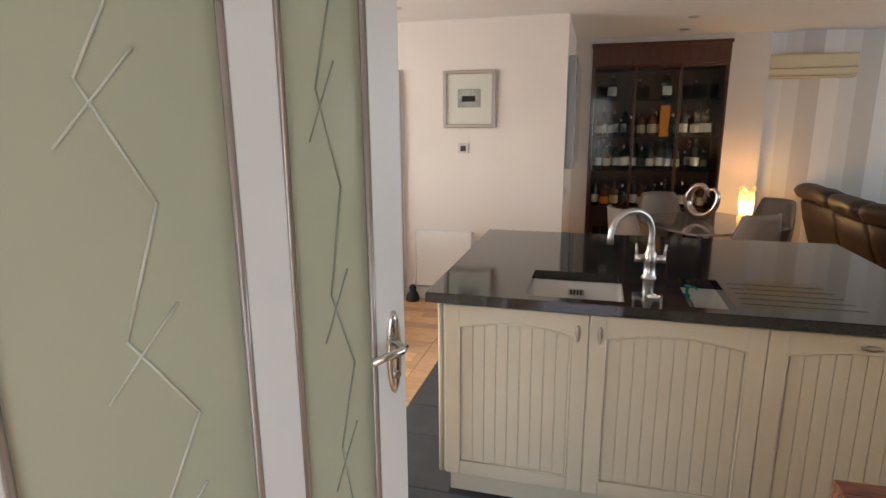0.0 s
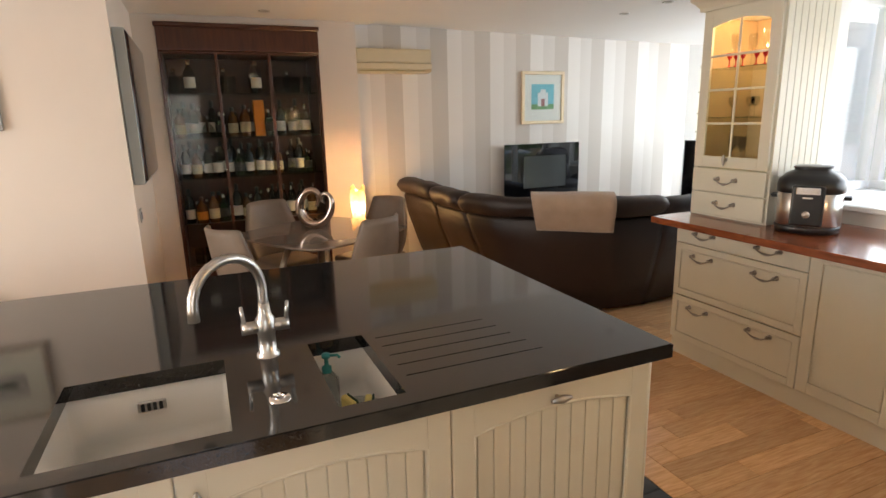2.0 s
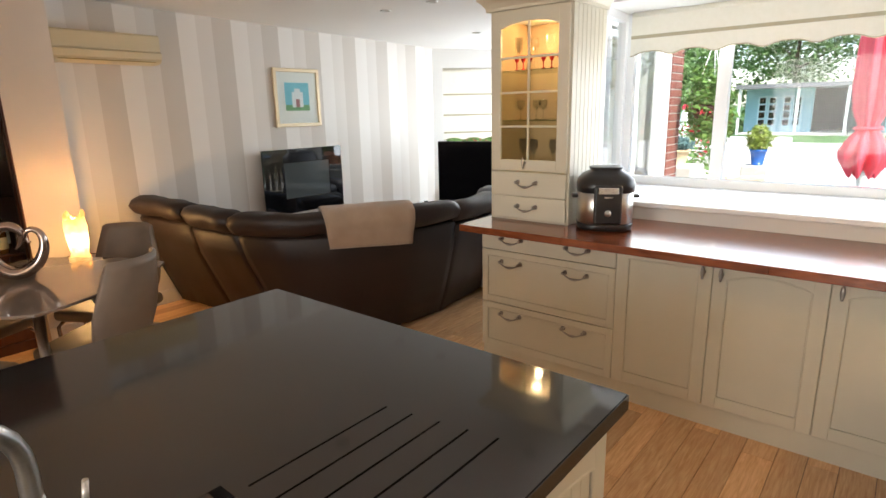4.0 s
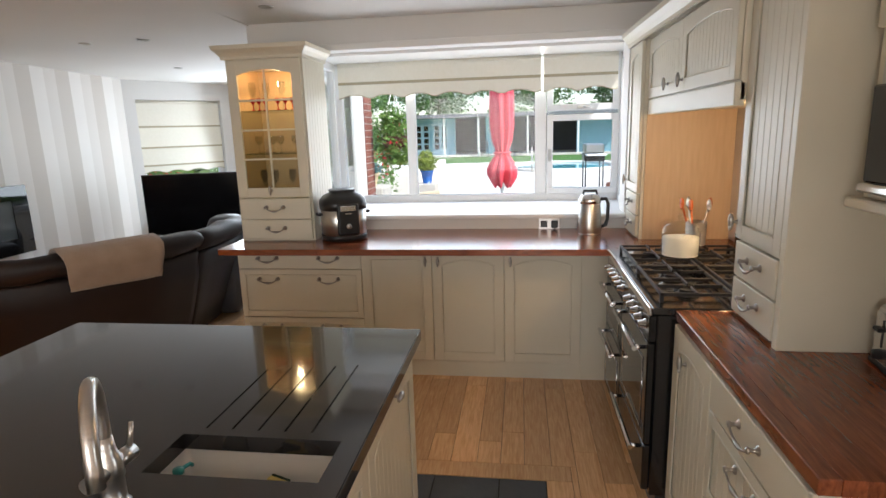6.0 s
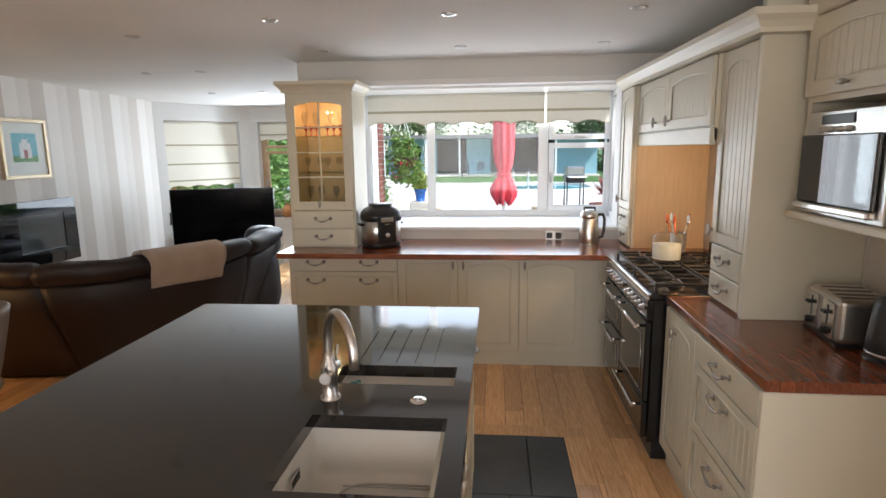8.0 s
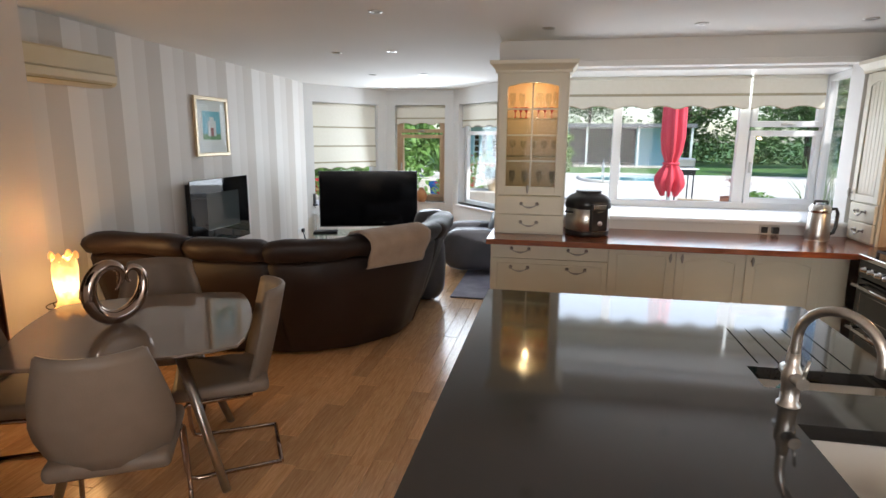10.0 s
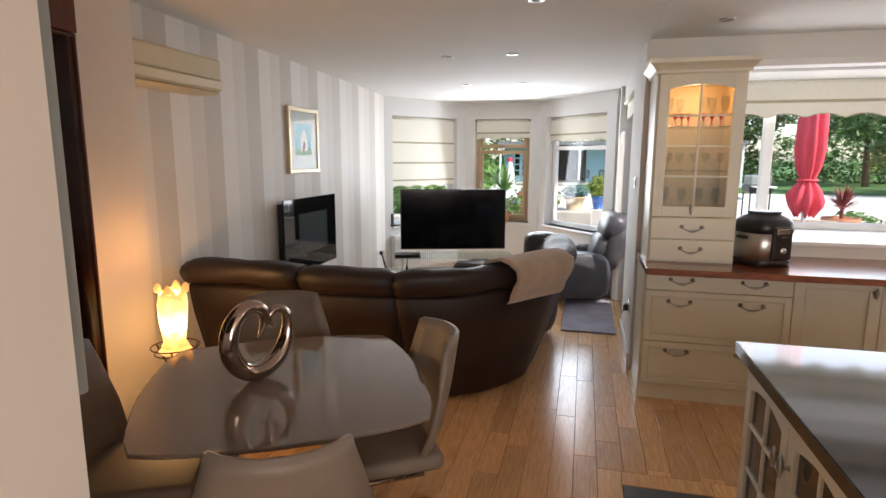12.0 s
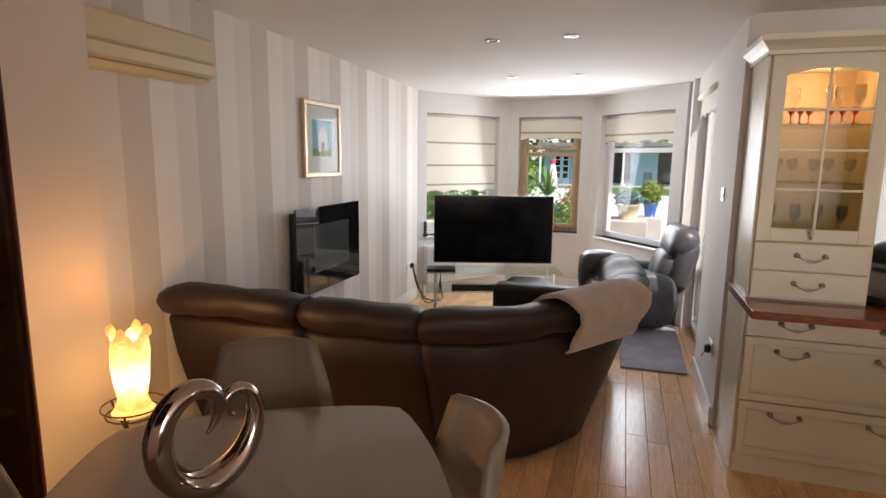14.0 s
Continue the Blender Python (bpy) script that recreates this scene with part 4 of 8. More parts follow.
lathe(bm, [(0.0, 0.0), (0.052, 0.0), (0.062, 0.075), (0.066, 0.077), (0.066, 0.079), (0.060, 0.079), (0.050, 0.004), (0.0, 0.004)], n=20)
part("tub", bm, M["clear_plastic"], tub)
for k, (x, y, rz, c) in enumerate(((1.49, 3.91, 15, "sponge"), (1.535, 3.885, -20, "sponge"))):
    sp = thing("sponge", (x, y, 0.75), "yellow sponge with a green scouring side in a tub", "sponge", rz=rz)
    bm = bmesh.new()
    box(bm, -0.011, 0.007, -0.028, 0.028, 0, 0.10, 0.004)
    part("foam", bm, M["sponge"], sp)
    bm = bmesh.new()
    box(bm, 0.0072, 0.013, -0.028, 0.028, 0, 0.10, 0.002)
    part("scourer", bm, M["scour"], sp, "dark green scourer")

# ---- east run ----
XF = 3.95


def unit(name, x0, x1, face, plane, label, category="kitchen cabinet", group="", z=0):
    """A unit whose front lies in the plane; x0 to x1 along the wall, seen from the front left to right."""
    if face == "W":
        return thing(name, (plane, x0, z), label, category, group, rz=-90)
    return thing(name, (x0, plane, z), label, category, group, rz=180)


u = unit("drawer_unit", 5.23, 4.37, "W", XF, "cream drawer unit with pewter bow handles, open end")
W = 0.86
carcass(u, 0, W, 0.48, 0.11, 0.879)
bm = bmesh.new()
box(bm, 0.0, W, 0.004, 0.46, 0, 0.109)
part("plinth", bm, M["cream"], u)
for i in range(9):
    bm = bmesh.new()
    box(bm, -0.012, 0.0, 0.012 + i * 0.052, 0.060 + i * 0.052, 0.0, 0.878, 0.0015)
    part("end_board", bm, M["cream"], u)
drawer_front(u, 0.0, 0.745, W, 0.128, (0.25, 0.74))
drawer_front(u, 0.0, 0.405, W, 0.338, (0.245, 0.735), "panel")
drawer_front(u, 0.0, 0.112, W, 0.291, (0.245, 0.735), "panel")
spans = [(4.37, 3.90), (3.90, 3.435), (3.435, 2.95)]
for k, (a, b) in enumerate(spans):
    u = unit("base_cabinet", a, b, "W", XF, "cream cupboard with arched panel door under cherry worktop", group="base cupboards under the window")
    w = a - b
    carcass(u, 0, w, 0.48, 0.11, 0.879)
    bm = bmesh.new()
    box(bm, 0.0, w, 0.004, 0.46, 0, 0.109)
    part("plinth", bm, M["cream"], u)
    d = door(u, 0, 0.115, w, 0.757, "panel", kn=None, arch=0.0 if k < 1 else 0.035)
    knob(d, w - 0.04 if k == 0 else 0.04, 0.80)
u = unit("corner_filler", 2.95, 2.77, "W", XF, "plain cream filler panel beside the range cooker", "panel")
carcass(u, 0, 0.18, 0.48, 0.0, 0.879)


def staves(name, rects, along, group, label):
    """A worktop made of glued staves."""
    ob = thing(name, (0, 0, 0), label, "worktop")
    rnd = random.Random(5)
    for (x0, x1, y0, y1) in rects:
        lo, hi = (y0, y1) if along == "x" else (x0, x1)
        n = int(round((hi - lo) / 0.045))
        s0, s1 = (x0, x1) if along == "x" else (y0, y1)
        for i in range(n):
            a, b = lo + (hi - lo) * i / n, lo + (hi - lo) * (i + 1) / n
            s = s0
            while s < s1 - 1e-4:
                e = min(s + rnd.uniform(0.5, 1.1), s1)
                if s1 - e < 0.2:
                    e = s1
                bm = bmesh.new()
                bv = 0.0004 if 0 < i < n - 1 else 0.0025
                if along == "x":
                    box(bm, s, e, a, b, 0.881, 0.92, bv)
                else:
                    box(bm, a, b, s, e, 0.881, 0.92, bv)
                part("stave", bm, M["stave"] if along == "x" else M["stave_y"], ob)
                s = e
    return ob


staves("worktop_east", [(3.73, 4.449, 2.77, 5.252)], "y", "", "polished cherry worktop of glued staves under the kitchen window")
staves("worktop_east_corner", [(3.73, 4.449, 2.061, 2.7695)], "y", "", "polished cherry worktop corner behind the range cooker")
staves("worktop_south", [(1.535, 2.615, 2.051, 2.735)], "x", "", "polished cherry worktop of glued staves beside the range cooker")

# ---- dresser with a lit glass door ----
dr = unit("dresser", 5.215, 4.715, "W", 4.03, "cream dresser with lit glazed door and two small drawers", z=0.92)
W, D = 0.50, 0.405
bm = bmesh.new()
for r in ((0, 0.018, 0.001, D, 0, 1.19), (W - 0.018, W, 0.001, D, 0, 1.19), (0.018, W - 0.018, D - 0.012, D, 0, 1.19), (0.018, W - 0.018, 0.001, D - .012, 0.0, 0.29), (0.018, W - 0.018, 0.001, D - .012, 1.15, 1.19)):
    box(bm, *r)
part("body", bm, M["cream"], dr)
bm = bmesh.new()
for r in ((0.019, 0.024, 0.02, D - .014, 0.291, 1.149), (W - 0.024, W - 0.019, 0.02, D - .014, 0.291, 1.149), (0.024, W - 0.024, D - 0.017, D - .013, 0.291, 1.149)):
    box(bm, *r)
part("lining", bm, M["cream_in"], dr, "pale wood lining")
for x0, s in ((-0.012, 1), (W, 1)):
    for i in range(8):
        bm = bmesh.new()
        box(bm, x0, x0 + 0.011, 0.002 + i * D / 8, 0.002 + (i + 1) * D / 8 - 0.003, 0.0, 1.188, 0.0015)
        part("side_board", bm, M["cream"], dr)
door(dr, 0.0, 0.295, W, 0.89, "glass", kn=(0.47, 0.345), st=0.065, arch=0.03)
drawer_front(dr, 0.0, 0.15, W, 0.14, (0.5,), hw=0.12)
drawer_front(dr, 0.0, 0.012, W, 0.135, (0.5,), hw=0.12)


def cornice(bm, pts, z, mi=0):
    """A moulding along points in plan; each gives an inner point and an outward way."""
    prof = [(0.0, 0.0), (0.012, 0.0), (0.014, 0.018), (0.030, 0.040), (0.052, 0.060), (0.056, 0.085), (0.0, 0.085)]
    rings = [[bm.verts.new((x + ox * a, y + oy * a, z + b)) for a, b in prof] for (x, y, ox, oy) in pts]
    k = len(prof)
    for r0, r1 in zip(rings, rings[1:]):
        for i in range(k):
            bm.faces.new((r0[i], r1[i], r1[(i + 1) % k], r0[(i + 1) % k]))
    bm.faces.new(rings[0])
    bm.faces.new(list(reversed(rings[-1])))
    bmesh.ops.recalc_face_normals(bm, faces=bm.faces)


bm = bmesh.new()
cornice(bm, [(-0.012, D, -1, 0), (-0.012, -0.02, -1, -1), (W + 0.012, -0.02, 1, -1), (W + 0.012, D, 1, 0)], 1.185)
box(bm, -0.012, W + 0.012, -0.02, D, 1.19, 1.268)
part("cornice", bm, M["cream"], dr)
for z in (0.58, 0.86):
    bm = bmesh.new()
    box(bm, 0.026, W - 0.026, 0.03, D - 0.02, z, z + 0.006)
    part("shelf", bm, M["shelf_glass"], dr, "glass shelf")
bm = bmesh.new()
lathe(bm, [(0.0, 1.147), (0.028, 1.147), (0.03, 1.149), (0.0, 1.1495)], n=16, at=(0.24, 0.16, 0))
part("cabinet_light", bm, M["lamp_warm"], dr, "lit warm cabinet spotlight")


def stem_glass(name, loc, h, r, label, mt, n=10, parent=None):
    ob = thing(name, loc, label, "glass", "glasses in the lit dresser")
    bm = bmesh.new()
    lathe(bm, [(0.0, 0.0), (r * .9, 0.002), (0.004, 0.008), (0.003, h * .45), (r * .7, h * .55), (r, h * .75), (r * .85, h), (r * .82, h), (r * .95, h * .75), (0.0, h * .5)], n=n)
    part("glass", bm, mt, ob)
    return ob


def in_dresser(x, y, z):
    return (4.03 + y, 5.215 - x, 0.92 + z)


rnd = random.Random(3)
first = stem_glass("wine_glass", in_dresser(0.09, 0.14, 0.866), 0.19, 0.026, "clear stemmed wine glass on a lit glass shelf", M["thin_glass"])
for x, y, z, s in ((0.16, 0.2, .866, 1), (0.30, 0.14, .866, 1), (0.36, 0.22, .866, 1), (0.42, 0.13, .866, 1), (0.10, 0.15, .586, .6), (0.18, 0.2, .586, .6), (0.26, 0.14, .586, .6), (0.34, 0.2, .586, .6), (0.42, 0.15, .586, .6), (0.1, 0.18, .291, .95), (0.2, 0.14, .291, .95), (0.31, 0.18, .291, .95), (0.41, 0.15, .291, .95)):
    c = copy_thing(first, Matrix.Translation(in_dresser(x, y, z)) @ Matrix.Diagonal((1, 1, s, 1)))
    c.scale = (1, 1, s)
red = thing("liqueur_glass", in_dresser(0.12, 0.07, 0.866), "small red stemmed liqueur glass on a lit shelf", "glass", "red liqueur glasses")
bm = bmesh.new()
lathe(bm, [(0.0, 0.0), (0.016, 0.002), (0.003, 0.01), (0.003, 0.04), (0.013, 0.055), (0.015, 0.08), (0.013, 0.08), (0.0, 0.05)], n=10)
part("glass", bm, M["red"], red)
for x in (0.16, 0.20, 0.29, 0.34, 0.39):
    copy_thing(red, Matrix.Translation(in_dresser(x, 0.07 + rnd.uniform(0, 0.02), 0.866)))

# ---- south side ----
YS = 2.72
u = unit("base_cabinet", 2.60, 2.17, "N", YS, "cream cupboard with grooved arched door beside the range cooker")
carcass(u, 0, 0.43, 0.65, 0.11, 0.879)
bm = bmesh.new()
box(bm, 0.0, 0.43, 0.02, 0.6, 0, 0.109)
part("plinth", bm, M["cream"], u)
door(u, 0, 0.115, 0.43, 0.757, "bead", kn=(0.39, 0.775))
u = unit("drawer_unit", 2.17, 1.56, "N", YS, "cream unit of three grooved drawers with bright handles")
W = 0.61
carcass(u, 0, W, 0.65, 0.11, 0.879)
bm = bmesh.new()
box(bm, 0.0, W, 0.02, 0.6, 0, 0.109)
part("plinth", bm, M["cream"], u)
bm = bmesh.new()
box(bm, W + .0005, W + 0.018, -0.02, 0.66, 0.0, 0.878, 0.003)
part("end_panel", bm, M["cream"], u)
drawer_front(u, 0, 0.745, W, 0.128, (0.5,), mt=None)
drawer_front(u, 0, 0.435, W, 0.308, (0.5,), "bead")
drawer_front(u, 0, 0.115, W, 0.318, (0.5,), "bead")

YT = 2.52
u = unit("tall_cabinet", 2.62, 2.25, "N", YT, "tall narrow cream cupboard on the worktop by the hob", z=0.92)
carcass(u, 0, 0.37, 0.458, 0.0, 1.19)
door(u, 0, 0.285, 0.37, 0.90, "bead", kn=(0.03, 0.345), st=0.055)
drawer_front(u, 0.012, 0.148, 0.346, 0.132, (0.5,), hw=0.11)
drawer_front(u, 0.012, 0.012, 0.346, 0.132, (0.5,), hw=0.11)
bm = bmesh.new()
box(bm, 0.372, 0.405, -0.02, 0.458, 0.0, 1.474, 0.002)
part("end_panel", bm, M["cream"], u)
u = unit("tall_cabinet", 4.40, 4.035, "N", 2.60, "tall narrow cream cupboard between the window and hood", z=0.92)
carcass(u, 0, 0.365, 0.535, 0.0, 1.19)
door(u, 0, 0.285, 0.36, 0.90, "bead", kn=(0.03, 0.345), st=0.055)
drawer_front(u, 0.012, 0.148, 0.336, 0.132, (0.5,), hw=0.10)
drawer_front(u, 0.012, 0.012, 0.336, 0.132, (0.5,), hw=0.10)
u = unit("hood_cabinet", 4.03, 2.625, "N", 2.56, "cream hood cupboard with arched doors over the range cooker", z=1.68)
carcass(u, 0, 1.405, 0.495, 0.02, 0.43)
bm = bmesh.new()
box(bm, 0, 1.405, -0.018, 0.02, 0.0, 0.085, 0.004)
part("valance", bm, M["cream"], u)
for a, b, k in ((0.0, 0.70, 0.66), (0.70, 1.40, 0.04)):
    door(u, a, 0.09, 0.70, 0.335, "bead", kn=(k + 0.0 if k < .5 else 0.66, 0.145), st=0.055)
bm = bmesh.new()
lathe(bm, [(0.0, 0.012), (0.03, 0.012), (0.035, 0.019), (0.0, 0.0195)], n=16, at=(1.1, 0.28, 0))
part("hood_light", bm, M["lamp_warm"], u, "lit warm hood spotlight")
for x0, x1, yy in ((4.43, 2.21, 2.56),):
    bm = bmesh.new()
    cornice(bm, [(4.44, 2.62, 0, 1), (4.035, 2.62, 0, 1), (2.15, 2.575, -1, 1), (2.15, 2.06, -1, 0)], 2.11)
    box(bm, 2.15, 4.44, 2.062, 2.575, 2.1125, 2.19)
    ob = link_mesh("cabinet_cornice", bm, M["cream"])
    tagged(ob, "cream moulded cornice along the wall cupboard tops", "cornice")
# alcove linings
bm = bmesh.new()
box(bm, 2.63, 4.03, 2.062, 2.072, 0.94, 1.70)
tagged(link_mesh("splashback", bm, M["splash"]), "plain cream splashback behind the hob", "splashback")
bm = bmesh.new()
box(bm, 4.025, 4.034, 2.073, 2.58, 0.921, 1.699)
tagged(link_mesh("alcove_panel", bm, M["alcove"]), "grained side panel of the cooker alcove, coloured as orange-lit", "panel")

# microwave housing
u = unit("microwave_housing", 2.16, 1.58, "N", 2.375, "cream wall housing with a shelf below a microwave", z=1.38)
bm = bmesh.new()
for r in ((0, 0.03, 0.001, 0.285, 0.03, 0.78), (0.55, 0.58, 0.001, 0.285, 0.03, 0.78), (0.03, 0.55, 0.001, 0.285, 0.455, 0.78), (0.03, 0.55, 0.255, 0.285, 0.03, 0.455)):
    box(bm, *r)
part("body", bm, M["cream"], u)
bm = bmesh.new()
box(bm, -0.01, 0.63, -0.045, 0.285, 0.0, 0.03, 0.006)
part("shelf", bm, M["cream"], u)
d = door(u, 0.005, 0.475, 0.57, 0.30, "bead", kn=None, st=0.055)
bm = bmesh.new()
lathe(bm, [(0.0, -0.034), (0.005, -0.031), (0.010, -0.010), (0.0115, 0.004), (0.008, 0.022), (0.0, 0.034)], n=10, m=Matrix.Translation((0.29, -0.043, 0.51)) @ Matrix.Rotation(radians(90), 4, "Y"))
cyl(bm, (0.29, -0.02, 0.51), (0.29, -0.04, 0.51), 0.005, n=8)
part("knob", bm, M["pewter"], d, "long pewter knob")
bm = bmesh.new()
box(bm, -0.01, 0.59, -0.03, 0.285, 0.78, 0.98, 0.006)
part("top_box", bm, M["cream"], u)
mw = unit("microwave", 2.12, 1.62, "N", 2.375, "steel microwave with dark glass door and row of knobs", "microwave", z=1.4105)
bm = bmesh.new()
box(bm, 0, 0.50, -0.012, 0.25, 0.0, 0.385, 0.004)
part("casing", bm, M["steel"], mw)
bm = bmesh.new()
box(bm, 0.0, 0.46, -0.030, -0.0125, 0.045, 0.300, 0.005)
part("door", bm, M["mirror_black"], mw, "dark glass door")
bm = bmesh.new()
box(bm, 0.0, 0.465, -0.045, -0.0125, 0.018, 0.044, 0.006)
part("handle_bar", bm, M["steel_bright"], mw)
bm = bmesh.new()
box(bm, 0.10, 0.30, -0.016, -0.0125, 0.337, 0.372, 0.002)
part("display", bm, M["black"], mw, "dark display strip")
for i in range(4):
    bm = bmesh.new()
    lathe(bm, [(0.0, 0.0), (0.012, 0.0), (0.010, 0.014), (0.0, 0.015)], n=12, m=Matrix.Translation((0.11 + 0.055 * i, -0.012, 0.318)) @ XZ)
    part("knob", bm, M["steel"], mw)

# toaster, kettle, socket
t = thing("toaster", (1.995, 2.225, 0.92), "brushed steel toaster with black ends on cherry worktop", "toaster", rz=172)
bm = bmesh.new()
box(bm, -0.15, 0.15, -0.10, 0.10, 0.012, 0.185, 0.022, seg=3)
part("casing", bm, M["steel"], t)
bm = bmesh.new()
box(bm, -0.155, 0.155, -0.104, 0.104, 0.0, 0.018, 0.004)
part("base", bm, M["black"], t)
for x in (-0.085, -0.02, 0.045, 0.10):
    bm = bmesh.new()
    box(bm, x - 0.012, x + 0.012, -0.075, 0.075, 0.1845, 0.1862)
    part("slot", bm, M["black"], t)
for x in (-0.075, 0.075):
    bm = bmesh.new()
    box(bm, x - 0.05, x + 0.05, -0.108, -0.101, 0.025, 0.165, 0.004)
    part("control_panel", bm, M["steel_bright"], t)
    bm = bmesh.new()
    box(bm, x - 0.003, x + 0.003, -0.110, -0.1085, 0.07, 0.15)
    box(bm, x - 0.018, x + 0.018, -0.128, -0.1085, 0.118, 0.130, 0.003)
    part("lever", bm, M["black"], t)
    bm = bmesh.new()
    lathe(bm, [(0.0, 0.0), (0.016, 0.0), (0.014, 0.018), (0.0, 0.019)], n=14, m=Matrix.Translation((x, -0.108, 0.05)) @ XZ)
    part("dial", bm, M["black"], t)
k = thing("kettle", (1.745, 2.22, 0.92), "dark grey electric kettle with steel band beside a toaster", "kettle", rz=160)
bm = bmesh.new()
lathe(bm, [(0.0, 0.014), (0.080, 0.014), (0.084, 0.022), (0.080, 0.10), (0.070, 0.20), (0.062, 0.222), (0.058, 0.226)], n=28)
part("body", bm, M["gunmetal"], k)
bm = bmesh.new()
lathe(bm, [(0.0805, 0.024), (0.0855, 0.024), (0.0850, 0.034), (0.0800, 0.034)], n=28)
part("band", bm, M["steel"], k)
bm = bmesh.new()
lathe(bm, [(0.0, 0.236), (0.03, 0.236), (0.056, 0.228), (0.058, 0.222), (0.0, 0.221)], n=24)
part("lid", bm, M["black"], k)
bm = bmesh.new()
tube(bm, [(-0.058, 0, 0.215), (-0.095, 0, 0.225), (-0.128, 0, 0.205), (-0.132, 0, 0.13), (-0.118, 0, 0.06), (-0.078, 0, 0.05)], [0.012, 0.012, 0.013, 0.012, 0.011, 0.011], n=8)
part("handle", bm, M["black"], k)
bm = bmesh.new()
lathe(bm, [(0.0, 0.0), (0.088, 0.0), (0.09, 0.008), (0.082, 0.013), (0.0, 0.0135)], n=24)
part("power_base", bm, M["black"], k)


def socket(name, m, label, plug=False, double=True, mt=None):
    ob = thing(name, (0, 0, 0), label, "socket")
    ob.matrix_basis = m
    w = 0.073 if double else 0.043
    bm = bmesh.new()
    box(bm, -w, w, -0.007, 0.0, -0.043, 0.043, 0.003)
    part("plate", bm, mt or M["steel"], ob)
    for x in ((-0.036, 0.036) if double else (0.0,)):
        bm = bmesh.new()
        box(bm, x - 0.024, x + 0.024, -0.009, -0.0072, -0.026, 0.022, 0.001)
        part("insert", bm, M["black"] if mt is None else M["white"], ob)
    if plug:
        bm = bmesh.new()
        box(bm, 0.012, 0.060, -0.045, -0.0092, -0.026, 0.026, 0.008, seg=2)
        p = part("plug", bm, M["black"], ob, "black mains plug")
        bm = bmesh.new()
        tube(bm, [(0.036, -0.04, -0.02), (0.036, -0.05, -0.04), (0.05, -0.06, -0.05)], 0.0035, n=6)
        part("flex", bm, M["black"], p)
    return ob


socket("socket", Matrix.Translation((1.70, 2.055, 1.20)) @ Matrix.Rotation(math.pi, 4, "Z"), "steel double socket with black plugs above a kettle", plug=True)
socket("socket", facing((4.447, 3.13), (4.447, 2.0), 0.955), "steel double socket with a black plug below the window", plug=True)

# ---- range cooker ----
rc = unit("range_cooker", 3.72, 2.625, "N", 2.80, "wide black range cooker with chrome handles and gas hob", "range cooker")
W = 1.095
bm = bmesh.new()
box(bm, 0, W, 0.002, 0.70, 0.10, 0.895, 0.004)
part("body", bm, M["enamel"], rc)
bm = bmesh.new()
box(bm, 0.01, W - 0.01, 0.03, 0.68, 0.0, 0.10)
part("plinth", bm, M["black"], rc)
bm = bmesh.new()
box(bm, -0.005, W + 0.005, -0.02, 0.69, 0.8955, 0.925, 0.004)
part("hob_plate", bm, M["enamel"], rc)
bm = bmesh.new()
box(bm, -0.006, W + 0.006, -0.034, -0.0205, 0.893, 0.926, 0.005, seg=2)
part("front_trim", bm, M["chrome"], rc)
bm = bmesh.new()
box(bm, 0, W, 0.655, 0.689, 0.9255, 1.02, 0.004)
part("upstand", bm, M["enamel"], rc)
bm = bmesh.new()
box(bm, 0.004, W - 0.004, -0.028, 0.0015, 0.78, 0.892, 0.004)
part("control_panel", bm, M["enamel"], rc)
for i in range(12):
    x = 0.075 + i * (W - 0.15) / 11
    if i == 6:
        continue
    bm = bmesh.new()
    lathe(bm, [(0.0, 0.0), (0.021, 0.0), (0.020, 0.006), (0.015, 0.008), (0.013, 0.028), (0.0, 0.030)], n=14, m=Matrix.Translation((x, -0.028, 0.835)) @ XZ)
    part("knob", bm, M["chrome"], rc)
for (x0, x1, z0, z1, hz) in ((0.01, 0.50, 0.50, 0.772, 0.735), (0.01, 0.50, 0.12, 0.494, 0.455), (0.508, W - 0.01, 0.33, 0.772, 0.735), (0.508, W - 0.01, 0.12, 0.324, 0.29)):
    bm = bmesh.new()
    box(bm, x0, x1, -0.03, 0.0015, z0, z1, 0.006, seg=2)
    d = part("oven_door", bm, M["enamel"], rc)
    if z1 - z0 > 0.25:
        bm = bmesh.new()
        box(bm, x0 + 0.07, x1 - 0.07, -0.0325, -0.0302, z0 + 0.05, z1 - 0.09, 0.001)
        part("window", bm, M["mirror_black"], d, "dark oven window")
        bm = bmesh.new()
        tube(bm, [(x0 + 0.068, -0.032, z0 + 0.048), (x1 - 0.068, -0.032, z0 + 0.048), (x1 - 0.068, -0.032, z1 - 0.088), (x0 + 0.068, -0.032, z1 - 0.088)], 0.0025, n=5, closed=True)
        part("window_trim", bm, M["chrome"], d)
    bm = bmesh.new()
    tube(bm, [(x0 + 0.04, -0.072, hz), (x1 - 0.04, -0.072, hz)], 0.011, n=10)
    for xx in (x0 + 0.06, x1 - 0.06):
        cyl(bm, (xx, -0.030, hz), (xx, -0.072, hz), 0.009, n=8)
    part("handle", bm, M["chrome"], d, "chrome bar handle")
for i, x in enumerate((0.19, 0.43, 0.67, 0.91)):
    for y in (0.16, 0.46):
        bm = bmesh.new()
        lathe(bm, [(0.0, 0.9485), (0.03, 0.9485), (0.034, 0.942), (0.034, 0.934), (0.048, 0.932), (0.05, 0.9255)], n=16, at=(x, y, 0))
        part("burner", bm, M["iron"], rc)
